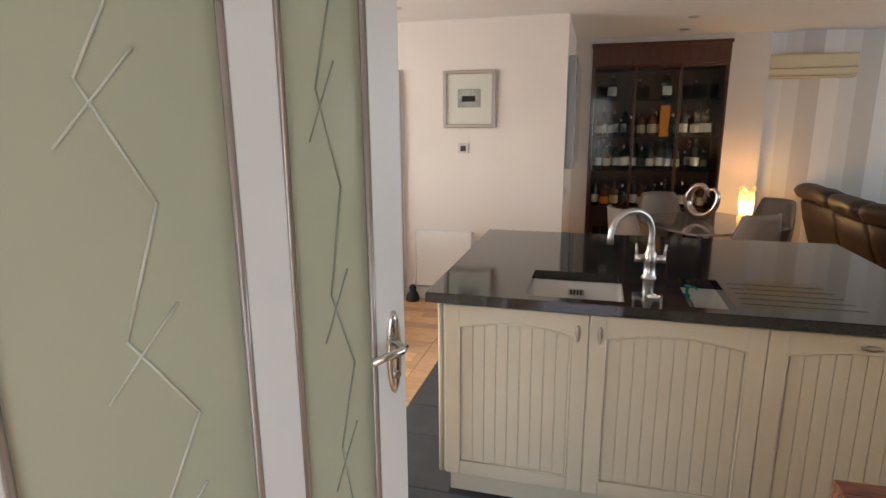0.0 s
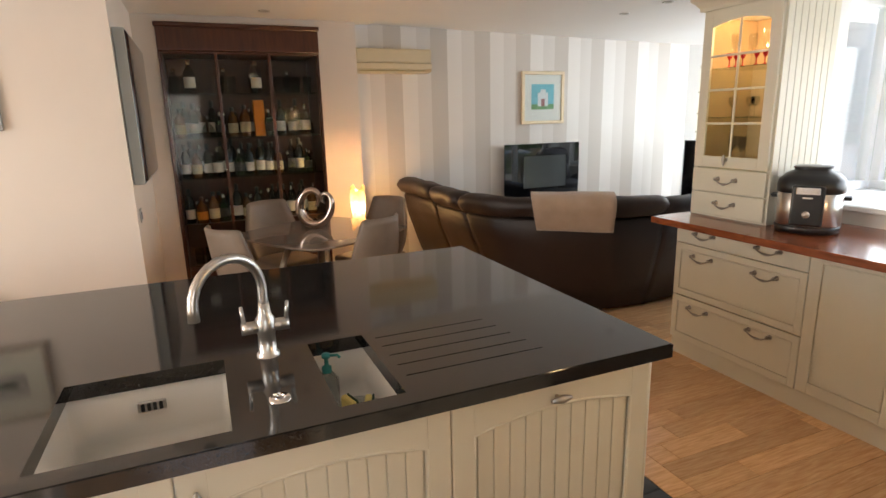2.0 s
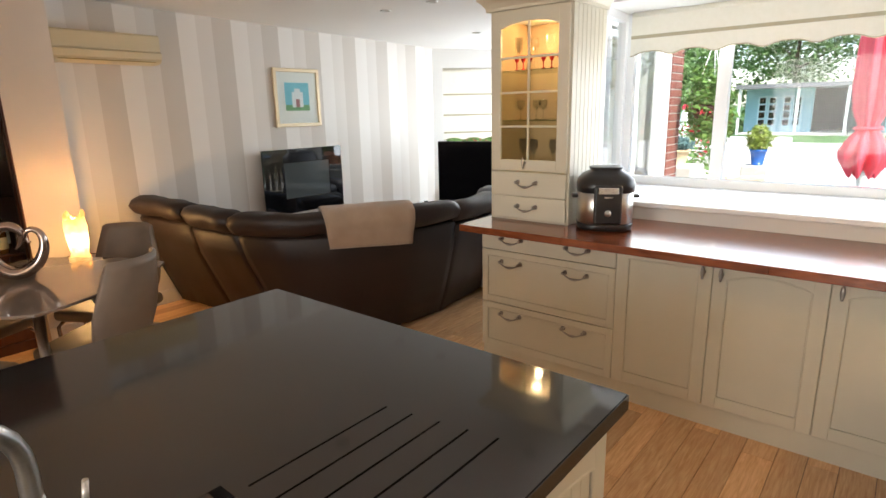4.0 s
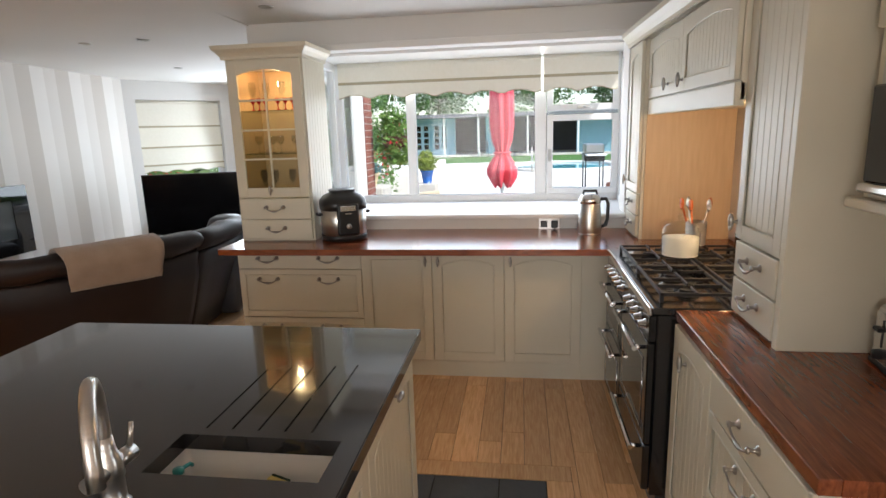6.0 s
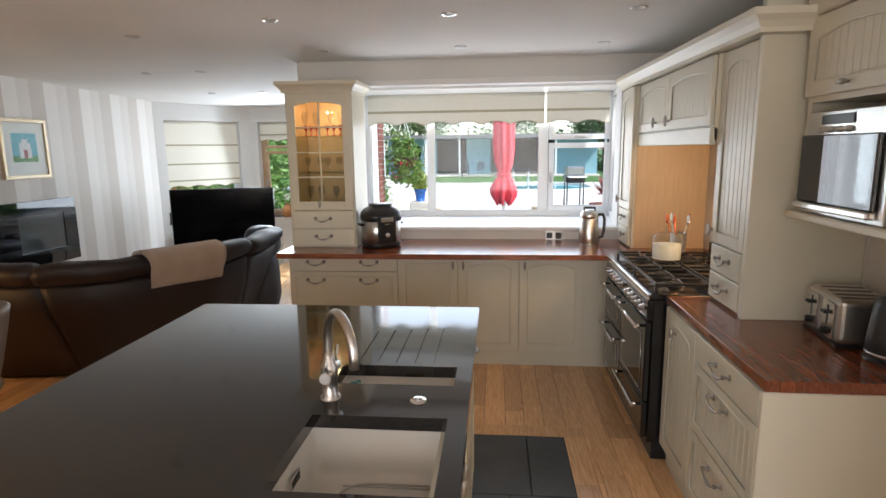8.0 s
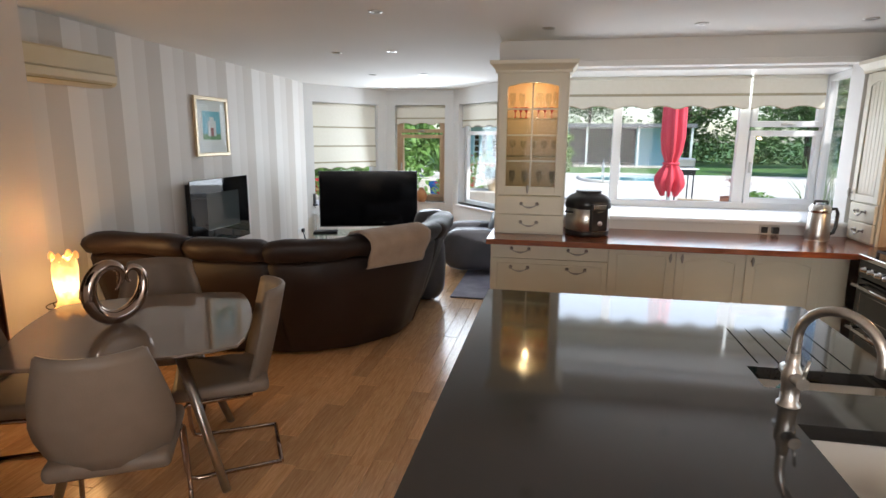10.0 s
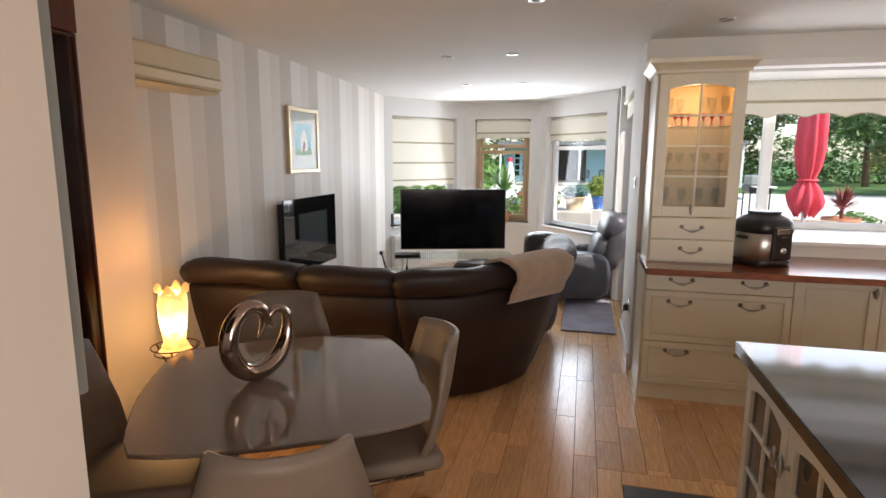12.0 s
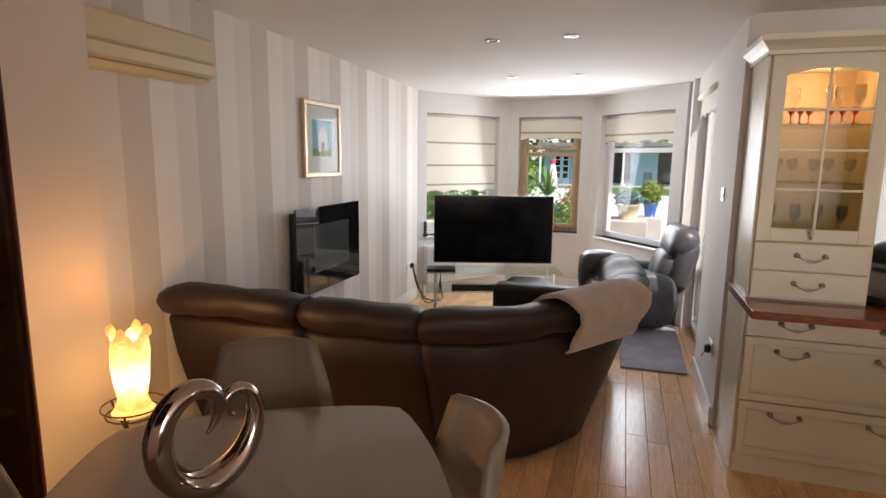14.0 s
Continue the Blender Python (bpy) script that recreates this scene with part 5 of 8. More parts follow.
for x in (0.31, 0.79):
    for y0 in (0.03, 0.33):
        bm = bmesh.new()
        h = 0.966
        for (a, b, c, d) in ((x - 0.23, x + 0.23, y0, y0), (x - 0.23, x + 0.23, y0 + 0.27, y0 + 0.27), (x - 0.23, x - 0.23, y0, y0 + 0.27), (x + 0.23, x + 0.23, y0, y0 + 0.27), (x, x, y0, y0 + 0.27)):
            box(bm, min(a, b) - 0.006, max(a, b) + 0.006, min(c, d) - 0.006, max(c, d) + 0.006, h - 0.014, h - 0.001 * (a == b), 0.002)
        for cx in (x - 0.12, x + 0.12):
            cy = y0 + 0.135
            for dx, dy in ((1, 0), (-1, 0), (0, 1), (0, -1)):
                ex, ey = cx + dx * 0.115, cy + dy * 0.13
                box(bm, min(cx + dx * 0.025, ex) - 0.004, max(cx + dx * 0.025, ex) + 0.004, min(cy + dy * 0.025, ey) - 0.004, max(cy + dy * 0.025, ey) + 0.004, h - 0.012, h + 0.003, 0.002)
        for (a, b) in ((x - 0.23, y0), (x + 0.23, y0), (x - 0.23, y0 + 0.27), (x + 0.23, y0 + 0.27)):
            box(bm, a - 0.007, a + 0.007, b - 0.007, b + 0.007, 0.9255, h - 0.012)
        part("pan_support", bm, M["iron"], rc)

jar = thing("sugar_jar", (3.36, 2.53, 0.969), "lidded glass jar of white sugar standing on the hob", "storage jar")
bm = bmesh.new()
lathe(bm, [(0.0, 0.0), (0.082, 0.0), (0.092, 0.012), (0.092, 0.12), (0.084, 0.138), (0.082, 0.142), (0.080, 0.138), (0.088, 0.118), (0.088, 0.014), (0.0, 0.004)], n=28)
part("jar", bm, M["thin_glass"], jar)
bm = bmesh.new()
lathe(bm, [(0.0, 0.005), (0.086, 0.006), (0.0865, 0.095), (0.04, 0.1), (0.0, 0.098)], n=24)
part("sugar", bm, M["paper"], jar, "white sugar")
bm = bmesh.new()
lathe(bm, [(0.084, 0.143), (0.08, 0.150), (0.05, 0.168), (0.02, 0.175), (0.012, 0.182), (0.022, 0.198), (0.012, 0.212), (0.0, 0.214)], n=24)
part("lid", bm, M["thin_glass"], jar)
pot = thing("utensil_pot", (3.63, 2.38, 0.969), "pot of steel spoons and orange utensils behind a jar", "utensil pot")
bm = bmesh.new()
lathe(bm, [(0.0, 0.0), (0.05, 0.0), (0.055, 0.13), (0.051, 0.13), (0.046, 0.006), (0.0, 0.006)], n=20)
part("pot", bm, M["steel"], pot)
for i, (a, c) in enumerate(((20, "steel"), (80, "orange"), (140, "orange"), (210, "steel"), (290, "terracotta"))):
    ca, sa = math.cos(radians(a)), math.sin(radians(a))
    bm = bmesh.new()
    tube(bm, [(0.02 * ca, 0.02 * sa, 0.01), (0.07 * ca, 0.07 * sa, 0.20)], 0.006, n=6)
    lathe(bm, [(0.0, -0.035), (0.02, -0.022), (0.028, 0.0), (0.02, 0.025), (0.0, 0.035)], n=10, m=Matrix.Translation((0.078 * ca, 0.078 * sa, 0.225)) @ Matrix.Diagonal((1, 0.4, 1, 1)))
    part("utensil", bm, M[c], pot)

# pressure cooker
SQ = 1.2
pc = thing("pressure_cooker", (4.105, 4.525, 0.92), "black and steel cooker with domed lid on cherry worktop", "pressure cooker", rz=-60)


def squircle(bm, rows, n=48, p=3.0):
    """Rings of a rounded square: half width and height for each."""
    rings = []
    for r, z in rows:
        ring = []
        for i in range(n):
            a = 2 * math.pi * i / n
            c, s = math.cos(a), math.sin(a)
            q = (abs(c) ** p + abs(s) ** p) ** (-1 / p)
            ring.append(bm.verts.new((SQ * r * q * c, SQ * r * q * s, z)))
        rings.append(ring)
    for a, b in zip(rings, rings[1:]):
        for i in range(n):
            bm.faces.new((a[i], a[(i + 1) % n], b[(i + 1) % n], b[i])).smooth = True
    bm.faces.new(rings[-1])
    bm.faces.new(list(reversed(rings[0])))


bm = bmesh.new()
squircle(bm, [(0.110, 0.0), (0.121, 0.008), (0.124, 0.035), (0.120, 0.04)])
part("base", bm, M["black"], pc)
bm = bmesh.new()
squircle(bm, [(0.117, 0.038), (0.121, 0.042), (0.122, 0.205), (0.118, 0.209)])
part("body", bm, M["steel"], pc)
bm = bmesh.new()
squircle(bm, [(0.119, 0.206), (0.126, 0.209), (0.127, 0.245), (0.122, 0.272), (0.100, 0.300), (0.072, 0.316), (0.068, 0.326), (0.075, 0.332), (0.070, 0.337), (0.03, 0.338)])
part("lid", bm, M["black"], pc, "domed black lid")
bm = bmesh.new()
box(bm, -0.072, 0.072, -0.162, -0.12, 0.045, 0.25, 0.012, seg=3)
pn = part("control_panel", bm, M["black"], pc, "black control panel")
bm = bmesh.new()
box(bm, -0.052, 0.052, -0.165, -0.158, 0.205, 0.24, 0.003)
part("display", bm, M["steel_bright"], pn, "pale display")
bm = bmesh.new()
lathe(bm, [(0.0, 0.0), (0.018, 0.0), (0.016, 0.012), (0.0, 0.013)], n=18, m=Matrix.Translation((0, -0.162, 0.105)) @ XZ)
part("dial", bm, M["steel"], pn)
bm = bmesh.new()
box(bm, -0.022, 0.022, -0.165, -0.160, 0.185, 0.193, 0.001)
part("lever", bm, M["steel_bright"], pn)
for s in (-1, 1):
    bm = bmesh.new()
    box(bm, s * 0.160 - 0.018, s * 0.160 + 0.018, -0.035, 0.035, 0.170, 0.188, 0.006, seg=2)
    part("handle", bm, M["black"], pc)
bm = bmesh.new()
box(bm, -0.045, 0.045, 0.14, 0.17, 0.01, 0.23, 0.012, seg=2)
part("condensation_cup", bm, M["black"], pc)

sm = thing("soup_maker", (4.25, 2.875, 0.92), "steel jug soup maker with black handle beside a socket", "soup maker", rz=0)
bm = bmesh.new()
lathe(bm, [(0.0, 0.0), (0.072, 0.0), (0.078, 0.012), (0.078, 0.05), (0.070, 0.20), (0.068, 0.205)], n=28)
part("body", bm, M["steel"], sm)
bm = bmesh.new()
lathe(bm, [(0.0695, 0.203), (0.073, 0.207), (0.072, 0.235), (0.055, 0.262), (0.0, 0.268)], n=28)
part("lid", bm, M["steel_bright"], sm)
bm = bmesh.new()
tube(bm, [(0, 0.045, 0.25), (0, 0.04, 0.285), (0, -0.04, 0.285), (0, -0.045, 0.25)], 0.010, n=8)
part("lid_handle", bm, M["black"], sm)
bm = bmesh.new()
tube(bm, [(0, -0.068, 0.23), (0, -0.105, 0.232), (0, -0.118, 0.20), (0, -0.116, 0.10), (0, -0.104, 0.055), (0, -0.074, 0.045)], 0.012, n=8)
part("handle", bm, M["black"], sm)

# west end unit with its own cherry top
u = thing("base_cabinet", (-2.0, 5.10, 0), "cream drawer cupboard with a cherry top", "kitchen cabinet")
W = 1.36
carcass(u, 0, W, 0.5, 0.09, 0.879)
bm = bmesh.new()
box(bm, 0.02, W - .02, 0.03, 0.48, 0, 0.09)
part("plinth", bm, M["cream"], u)
for a, b in ((0.0, 0.68), (0.68, W)):
    drawer_front(u, a, 0.73, b - a, 0.143, (0.5,))
    drawer_front(u, a, 0.42, b - a, 0.305, (0.5,), "bead")
    drawer_front(u, a, 0.095, b - a, 0.32, (0.5,), "bead")
bm = bmesh.new()
box(bm, -0.02, W + 0.03, -0.045, 0.52, 0.88, 0.92, 0.004)
part("top", bm, M["cherry"], u, "cherry wood top")

# ---- built-in bar ----
bar = thing("bar_cabinet", (0.99, 7.862, 0), "dark mahogany bar with glass doors and full bottle shelves", "bar cabinet")
BW, BD = 1.286, 0.475
for name, r in (("side", (0, 0.03, 0, BD, 0, 2.335)), ("side", (BW - 0.03, BW, 0, BD, 0, 2.335)), ("back", (0.03, BW - 0.03, BD - 0.02, BD, 0, 2.335)), ("top", (0.03, BW - 0.03, 0.03, BD - 0.02, 2.10, 2.335))):
    bm = bmesh.new()
    box(bm, *r, 0.002)
    part(name, bm, M["darkwood"], bar)
bm = bmesh.new()
box(bm, 0.0, BW, -0.03, 0.029, 2.12, 2.335, 0.004)
box(bm, -0.01, BW + 0.01, -0.045, 0.02, 2.30, 2.337, 0.006)
part("fascia", bm, M["darkwood"], bar)
bm = bmesh.new()
box(bm, 0.03, BW - 0.03, 0.005, BD - 0.02, 0.0, 0.07)
part("plinth", bm, M["darkwood"], bar)
for i in range(3):
    a, b = 0.03 + i * (BW - 0.06) / 3, 0.03 + (i + 1) * (BW - 0.06) / 3
    bm = bmesh.new()
    box(bm, a + 0.002, b - 0.002, -0.008, 0.012, 0.075, 0.285, 0.004)
    part("drawer", bm, M["darkwood"], bar)
SH = [0.31, 0.68, 1.08, 1.42, 1.79]
for z in SH:
    bm = bmesh.new()
    box(bm, 0.031, BW - 0.031, 0.045, BD - 0.021, z - 0.012, z, 0.001)
    part("shelf", bm, M["darkwood"] if z < 1 else M["shelf_glass"], bar)
for i in range(3):
    a, b = 0.002 + i * (BW - 0.004) / 3, 0.002 + (i + 1) * (BW - 0.004) / 3
    bm = bmesh.new()
    t = 0.012
    box(bm, a, a + t, -0.022, -0.002, 0.295, 2.115, 0.003)
    box(bm, b - t, b, -0.022, -0.002, 0.295, 2.115, 0.003)
    box(bm, a + t, b - t, -0.021, -0.003, 0.295, 0.295 + t, 0.003)
    box(bm, a + t, b - t, -0.021, -0.003, 2.115 - t, 2.115, 0.003)
    d = part("door", bm, M["darkwood"], bar)
    bm = bmesh.new()
    box(bm, a + t - .003, b - t + .003, -0.013, -0.009, 0.31, 2.10)
    part("pane", bm, M["bar_glass"], d)
    if i != 1:
        bm = bmesh.new()
        lathe(bm, [(0.0, 0.0), (0.008, 0.002), (0.011, 0.012), (0.006, 0.02), (0.0, 0.02)], n=10, m=Matrix.Translation((b - 0.012 if i == 0 else a + 0.012, -0.022, 1.15)) @ XZ)
        part("knob", bm, M["chrome"], d)


def bottle(name, prof, glass, lab, cap, label, group):
    ob = thing(name, (0, 0, 0), label, "bottle", group)
    bm = bmesh.new()
    lathe(bm, prof, n=14)
    part("glass", bm, glass, ob)
    if lab:
        z0, z1, r = lab[:3]
        bm = bmesh.new()
        lathe(bm, [(r, z0), (r, z1)], n=14)
        part("label", bm, lab[3], ob)
    if cap:
        z0, z1, r, mt = cap
        bm = bmesh.new()
        lathe(bm, [(r, z0), (r, z1), (0.0, z1 + 0.001)], n=10)
        part("cap", bm, mt, ob)
    return ob


wine = [(0.0, 0.0), (0.036, 0.002), (0.037, 0.01), (0.037, 0.175), (0.030, 0.205), (0.0145, 0.235), (0.013, 0.29), (0.0, 0.291)]
spirit = [(0.0, 0.0), (0.040, 0.002), (0.042, 0.01), (0.042, 0.15), (0.036, 0.172), (0.015, 0.195), (0.0145, 0.235), (0.0, 0.236)]
square = [(0.0, 0.0), (0.045, 0.002), (0.045, 0.14), (0.030, 0.16), (0.014, 0.17), (0.014, 0.21), (0.0, 0.211)]
decanter = [(0.0, 0.0), (0.05, 0.003), (0.058, 0.03), (0.045, 0.09), (0.018, 0.13), (0.016, 0.16), (0.022, 0.17), (0.0, 0.171)]
kinds = [
    bottle("wine_bottle", wine, M["bottle_dark"], (0.04, 0.12, 0.0375, M["paper"]), (0.235, 0.292, 0.0148, M["black"]), "dark wine bottle with a white label in the bar", "bottles in the bar"),
    bottle("spirit_bottle", spirit, M["bottle_clear"], (0.04, 0.12, 0.0425, M["paper"]), (0.215, 0.248, 0.016, M["chrome"]), "clear spirit bottle with a pale label in the bar", "bottles in the bar"),
    bottle("whisky_bottle", spirit, M["bottle_amber"], (0.035, 0.115, 0.0425, M["label_cream"]), (0.215, 0.248, 0.016, M["black"]), "amber whisky bottle with a cream label in the bar", "bottles in the bar"),
    bottle("liqueur_bottle", square, M["bottle_green"], (0.04, 0.11, 0.0455, M["label_dark"]), (0.19, 0.222, 0.016, M["chrome"]), "squat green liqueur bottle with a dark label in the bar", "bottles in the bar"),
    bottle("gin_bottle", decanter, M["bottle_clear"], None, (0.165, 0.19, 0.017, M["chrome"]), "round clear decanter with a stopper in the bar", "bottles in the bar"),
    bottle("cognac_bottle", square, M["bottle_amber"], (0.03, 0.10, 0.0455, M["orange_label"]), (0.19, 0.222, 0.016, M["darkwood"]), "square amber bottle with an orange label in the bar", "bottles in the bar"),
]
used = set()
rnd = random.Random(11)
rows = [(0.68, 12, (0, 5, 2, 3, 0, 2, 0, 1, 0, 1, 0, 2)), (1.08, 13, (0, 2, 0, 1, 0, 3, 0, 0, 0, 2, 4, 0, 3)), (1.42, 11, (2, 0, 4, 3, 2, 2, -1, 3, 0, 1, 1)), (1.79, 9, (4, 1, -1, 4, -1, 1, -1, 4, -1))]
for z, n, seq in rows:
    for depth in (0.12, 0.28):
        for i in range(n):
            x = 0.99 + 0.09 + (BW - 0.18) * (i + (0.0 if depth < .2 else 0.5)) / (n - 0.5) + rnd.uniform(-0.012, 0.012)
            k = seq[i] if depth < 0.2 else rnd.choice((0, 1, 2, 3, 0, 4))
            if k < 0 or (depth > .2 and z > 1.7):
                continue
            s = rnd.uniform(0.95, 1.12)
            m = Matrix.Translation((x, 7.862 + depth + rnd.uniform(-0.02, 0.02), z)) @ Matrix.Rotation(rnd.uniform(-0.4, 0.4), 4, "Z")
            if k not in used:
                used.add(k)
                kinds[k].matrix_basis = m
                c = kinds[k]
            else:
                c = copy_thing(kinds[k], m)
            c.scale = (s, s, s)
ob = thing("presentation_box", (1.735, 8.00, 1.42), "tall orange presentation box with a dark emblem between bottles", "gift box")
bm = bmesh.new()
box(bm, -0.045, 0.045, -0.04, 0.04, 0, 0.31, 0.002)
part("box", bm, M["orange_label"], ob)
ob = thing("cocktail_shaker", (1.715, 8.01, 1.79), "polished steel cocktail shaker on a glass shelf", "cocktail shaker")
bm = bmesh.new()
lathe(bm, [(0.0, 0.0), (0.034, 0.0), (0.046, 0.15), (0.044, 0.16), (0.030, 0.195), (0.020, 0.205), (0.020, 0.23), (0.014, 0.24), (0.0, 0.242)], n=20)
part("body", bm, M["chrome"], ob)
fl = thing("glass_tumbler", (1.11, 7.99, 0.31), "clear tumbler on the lowest bar shelf", "glass", "glasses in the bar")
bm = bmesh.new()
lathe(bm, [(0.0, 0.004), (0.034, 0.0), (0.040, 0.14), (0.038, 0.14), (0.032, 0.012), (0.0, 0.012)], n=14)
part("glass", bm, M["bottle_clear"], fl)
for x in (1.2, 1.26, 1.33, 1.56, 1.66, 1.9, 2.0, 2.13):
    copy_thing(fl, pose(x, 8.0, 0.31))
for x in (1.08, 1.16, 1.44, 1.53, 1.92, 2.0, 2.08, 2.18):
    copy_thing(fl, pose(x, 7.99, 1.79))
ob = thing("ice_bucket", (1.44, 8.02, 0.31), "dull steel ice bucket on the lowest bar shelf", "ice bucket")
bm = bmesh.new()
lathe(bm, [(0.0, 0.0), (0.055, 0.0), (0.075, 0.19), (0.078, 0.195), (0.072, 0.19), (0.052, 0.01), (0.0, 0.01)], n=20)
part("bucket", bm, M["steel"], ob)

# screen on the stub wall
ob = thing("wall_screen", (0.826, 6.45, 1.19), "thick black glass screen hung on the white end wall", "screen")
bm = bmesh.new()
box(bm, 0.0, 0.062, 0.0, 1.245, 0.0, 0.90, 0.003)
part("frame", bm, M["screen_edge"], ob)
bm = bmesh.new()
box(bm, 0.0622, 0.066, 0.012, 1.233, 0.012, 0.888, 0.001)
part("glass", bm, M["mirror_black"], ob)
socket("light_switch", facing((0.826, 6.56), (0.826, 7.0), 0.99), "steel light switch on the white end wall", double=False)
socket("light_switch", Matrix.Translation((-0.024, 6.397, 1.36)), "steel thermostat plate under a framed picture", double=False)


def picture(name, m, w, h, frame_w, fm, mount, image, label, inner):
    ob = thing(name, (0, 0, 0), label, "picture")
    ob.matrix_basis = m
    bm = bmesh.new()
    f = frame_w
    for r in ((0, w, 0, f), (0, w, h - f, h)):
        box(bm, r[0], r[1], -0.028, -0.001, r[2], r[3], 0.004)
    for x in (0, w - f):
        box(bm, x, x + f, -0.0275, -0.0015, f - .003, h - f + .003, 0.004)
    part("frame", bm, fm, ob)
    bm = bmesh.new()
    box(bm, f - .003, w - f + .003, -0.012, -0.002, f - .003, h - f + .003)
    part("mount", bm, mount, ob)
    for k, (r, mt) in enumerate(image):
        bm = bmesh.new()
        box(bm, w * r[0], w * r[1], -0.0135 - 0.0006 * k, -0.0122, h * r[2], h * r[3])
        part("image", bm, mt, ob, "printed picture area")
    bm = bmesh.new()
    box(bm, f, w - f, -0.0195, -0.0185, f, h - f)
    part("glazing", bm, M["coated_glass"], ob)
    return ob


picture("framed_picture", Matrix.Translation((-0.195, 6.398, 1.53)), 0.445, 0.465, 0.03, M["pewter"], M["mount"],
        [((0.28, 0.72, 0.36, 0.68), M["pic_grey"]), ((0.30, 0.70, 0.50, 0.66), M["pic_pale"]), ((0.36, 0.62, 0.46, 0.56), M["black"])],
        "small grey picture in wide mount and pewter frame", None)
picture("framed_picture", Matrix.Translation((4.485, 8.078, 1.445)), 0.545, 0.56, 0.035, M["goldframe"], M["paper"],
        [((0.23, 0.76, 0.28, 0.76), M["pic_blue"]), ((0.23, 0.76, 0.28, 0.38), M["pic_green"]), ((0.38, 0.62, 0.34, 0.60), M["pic_white"]), ((0.44, 0.56, 0.60, 0.66), M["pic_white"]), ((0.46, 0.54, 0.34, 0.48), M["pic_red"])],
        "white arch on blue sky in a pale gold frame", None)

# inner door; the pink of the warm light on it is put into its paint
dd = thing("panel_door", (-1.31, 6.372, 0.0), "white-painted six-panel inner door with a bronze lever", "door", kind="structure")
bm = bmesh.new()
box(bm, 0, 0.735, -0.02, 0.02, 0.005, 2.0, 0.003)
part("leaf", bm, M["pink_lit_paint"], dd)
for (x0, x1) in ((0.10, 0.335), (0.40, 0.635)):
    for (z0, z1) in ((0.22, 0.86), (1.0, 1.60), (1.70, 1.90)):
        bm = bmesh.new()
        tube(bm, [(x0, -0.020, z0), (x1, -0.020, z0), (x1, -0.020, z1), (x0, -0.020, z1)], 0.008, n=6, closed=True)
        box(bm, x0 + 0.03, x1 - 0.03, -0.026, -0.019, z0 + 0.03, z1 - 0.03, 0.005)
        part("door_panel", bm, M["pink_lit_paint"], dd)
bm = bmesh.new()
box(bm, 0.665, 0.70, -0.028, -0.02, 0.93, 1.07, 0.003)
tube(bm, [(0.683, -0.025, 1.03), (0.683, -0.055, 1.03), (0.66, -0.06, 1.03), (0.58, -0.055, 1.03)], 0.008, n=8)
part("door_handle", bm, M["bronze"], dd, "dark bronze lever")
bm = bmesh.new()
box(bm, -1.40, -1.325, 6.36, 6.399, 0, 2.05, 0.004)
box(bm, -0.572, -0.561, 6.386, 6.399, 0, 2.012, 0.002)
box(bm, -1.325, -0.561, 6.387, 6.399, 2.012, 2.022, 0.002)
link_mesh("door_frame", bm, M["white"], kind="structure")
ds = thing("door_stop", (-0.47, 6.30, 0), "small black cast door stop on the floor by the door", "door stop")
bm = bmesh.new()
lathe(bm, [(0.0, 0.0), (0.06, 0.0), (0.065, 0.02), (0.05, 0.06), (0.03, 0.09), (0.035, 0.12), (0.02, 0.145), (0.0, 0.15)], n=12)
part("body", bm, M["iron"], ds)


def radiator(name, m, w, h, label):
    ob = thing(name, (0, 0, 0), label, "radiator")
    ob.matrix_basis = m
    bm = bmesh.new()
    n = int(w / 0.033)
    pts = [(0, 0.0)]
    box(bm, 0, w, -0.075, -0.060, 0, h, 0.004)
    part("panel", bm, M["white"], ob)
    if w > 0.8:
        bm = bmesh.new()
        for i in range(n):
            x = w * (i + 0.5) / n
            box(bm, x - 0.010, x + 0.010, -0.083, -0.0755, 0.03, h - 0.03, 0.004)
        part("ribs", bm, M["white"], ob, kind="stuff")
    bm = bmesh.new()
    box(bm, 0, w, -0.06, -0.0, h - 0.012, h, 0.002)
    box(bm, -0.004, 0.0, -0.08, 0.0, 0, h, 0.001)
    box(bm, w, w + 0.004, -0.08, 0.0, 0, h, 0.001)
    part("casing", bm, M["white"], ob)
    bm = bmesh.new()
    cyl(bm, (-0.03, -0.03, 0.04), (0.0, -0.03, 0.04), 0.012, n=10)
    cyl(bm, (-0.03, -0.03, -0.138), (-0.03, -0.03, 0.05), 0.008, n=8)
    part("valve", bm, M["steel"], ob)
    return ob


radiator("radiator", Matrix.Translation((-0.44, 6.398, 0.14)), 0.50, 0.50, "flat white radiator under a framed picture")
dirv = (Vector(BAY[1]) - Vector(BAY[0])).normalized()
radiator("radiator", facing(tuple(Vector(BAY[0]) + dirv * 0.12), BAY[1], 0.14), 1.05, 0.45, "white ribbed radiator under the bay window behind the television")

# glazed door, open
gd = thing("glazed_door", (0.195, 2.11, 0.0), "open white door with two frosted panes and steel lever", "door", kind="structure")
gd.rotation_euler = (0, 0, math.atan2(0.83, 0.56))
LW = 0.835
bm = bmesh.new()
cuts = [(0.0, 0.10), (LW - 0.53 + 0.0, 0.0)]
w_h = LW
def leafx(w):
    return LW - w
for (a, b) in ((leafx(0.095) + .015, LW), (leafx(0.355), leafx(0.265)), (0.0, 0.10)):
    box(bm, a, b, -0.02, 0.02, 0.0, 2.0, 0.004)
box(bm, 0.10, leafx(0.08), -0.0195, 0.0195, 0.006, 0.25, 0.004)
box(bm, 0.10, leafx(0.08), -0.0195, 0.0195, 1.88, 1.999, 0.004)
part("door_leaf", bm, M["upvc"], gd)
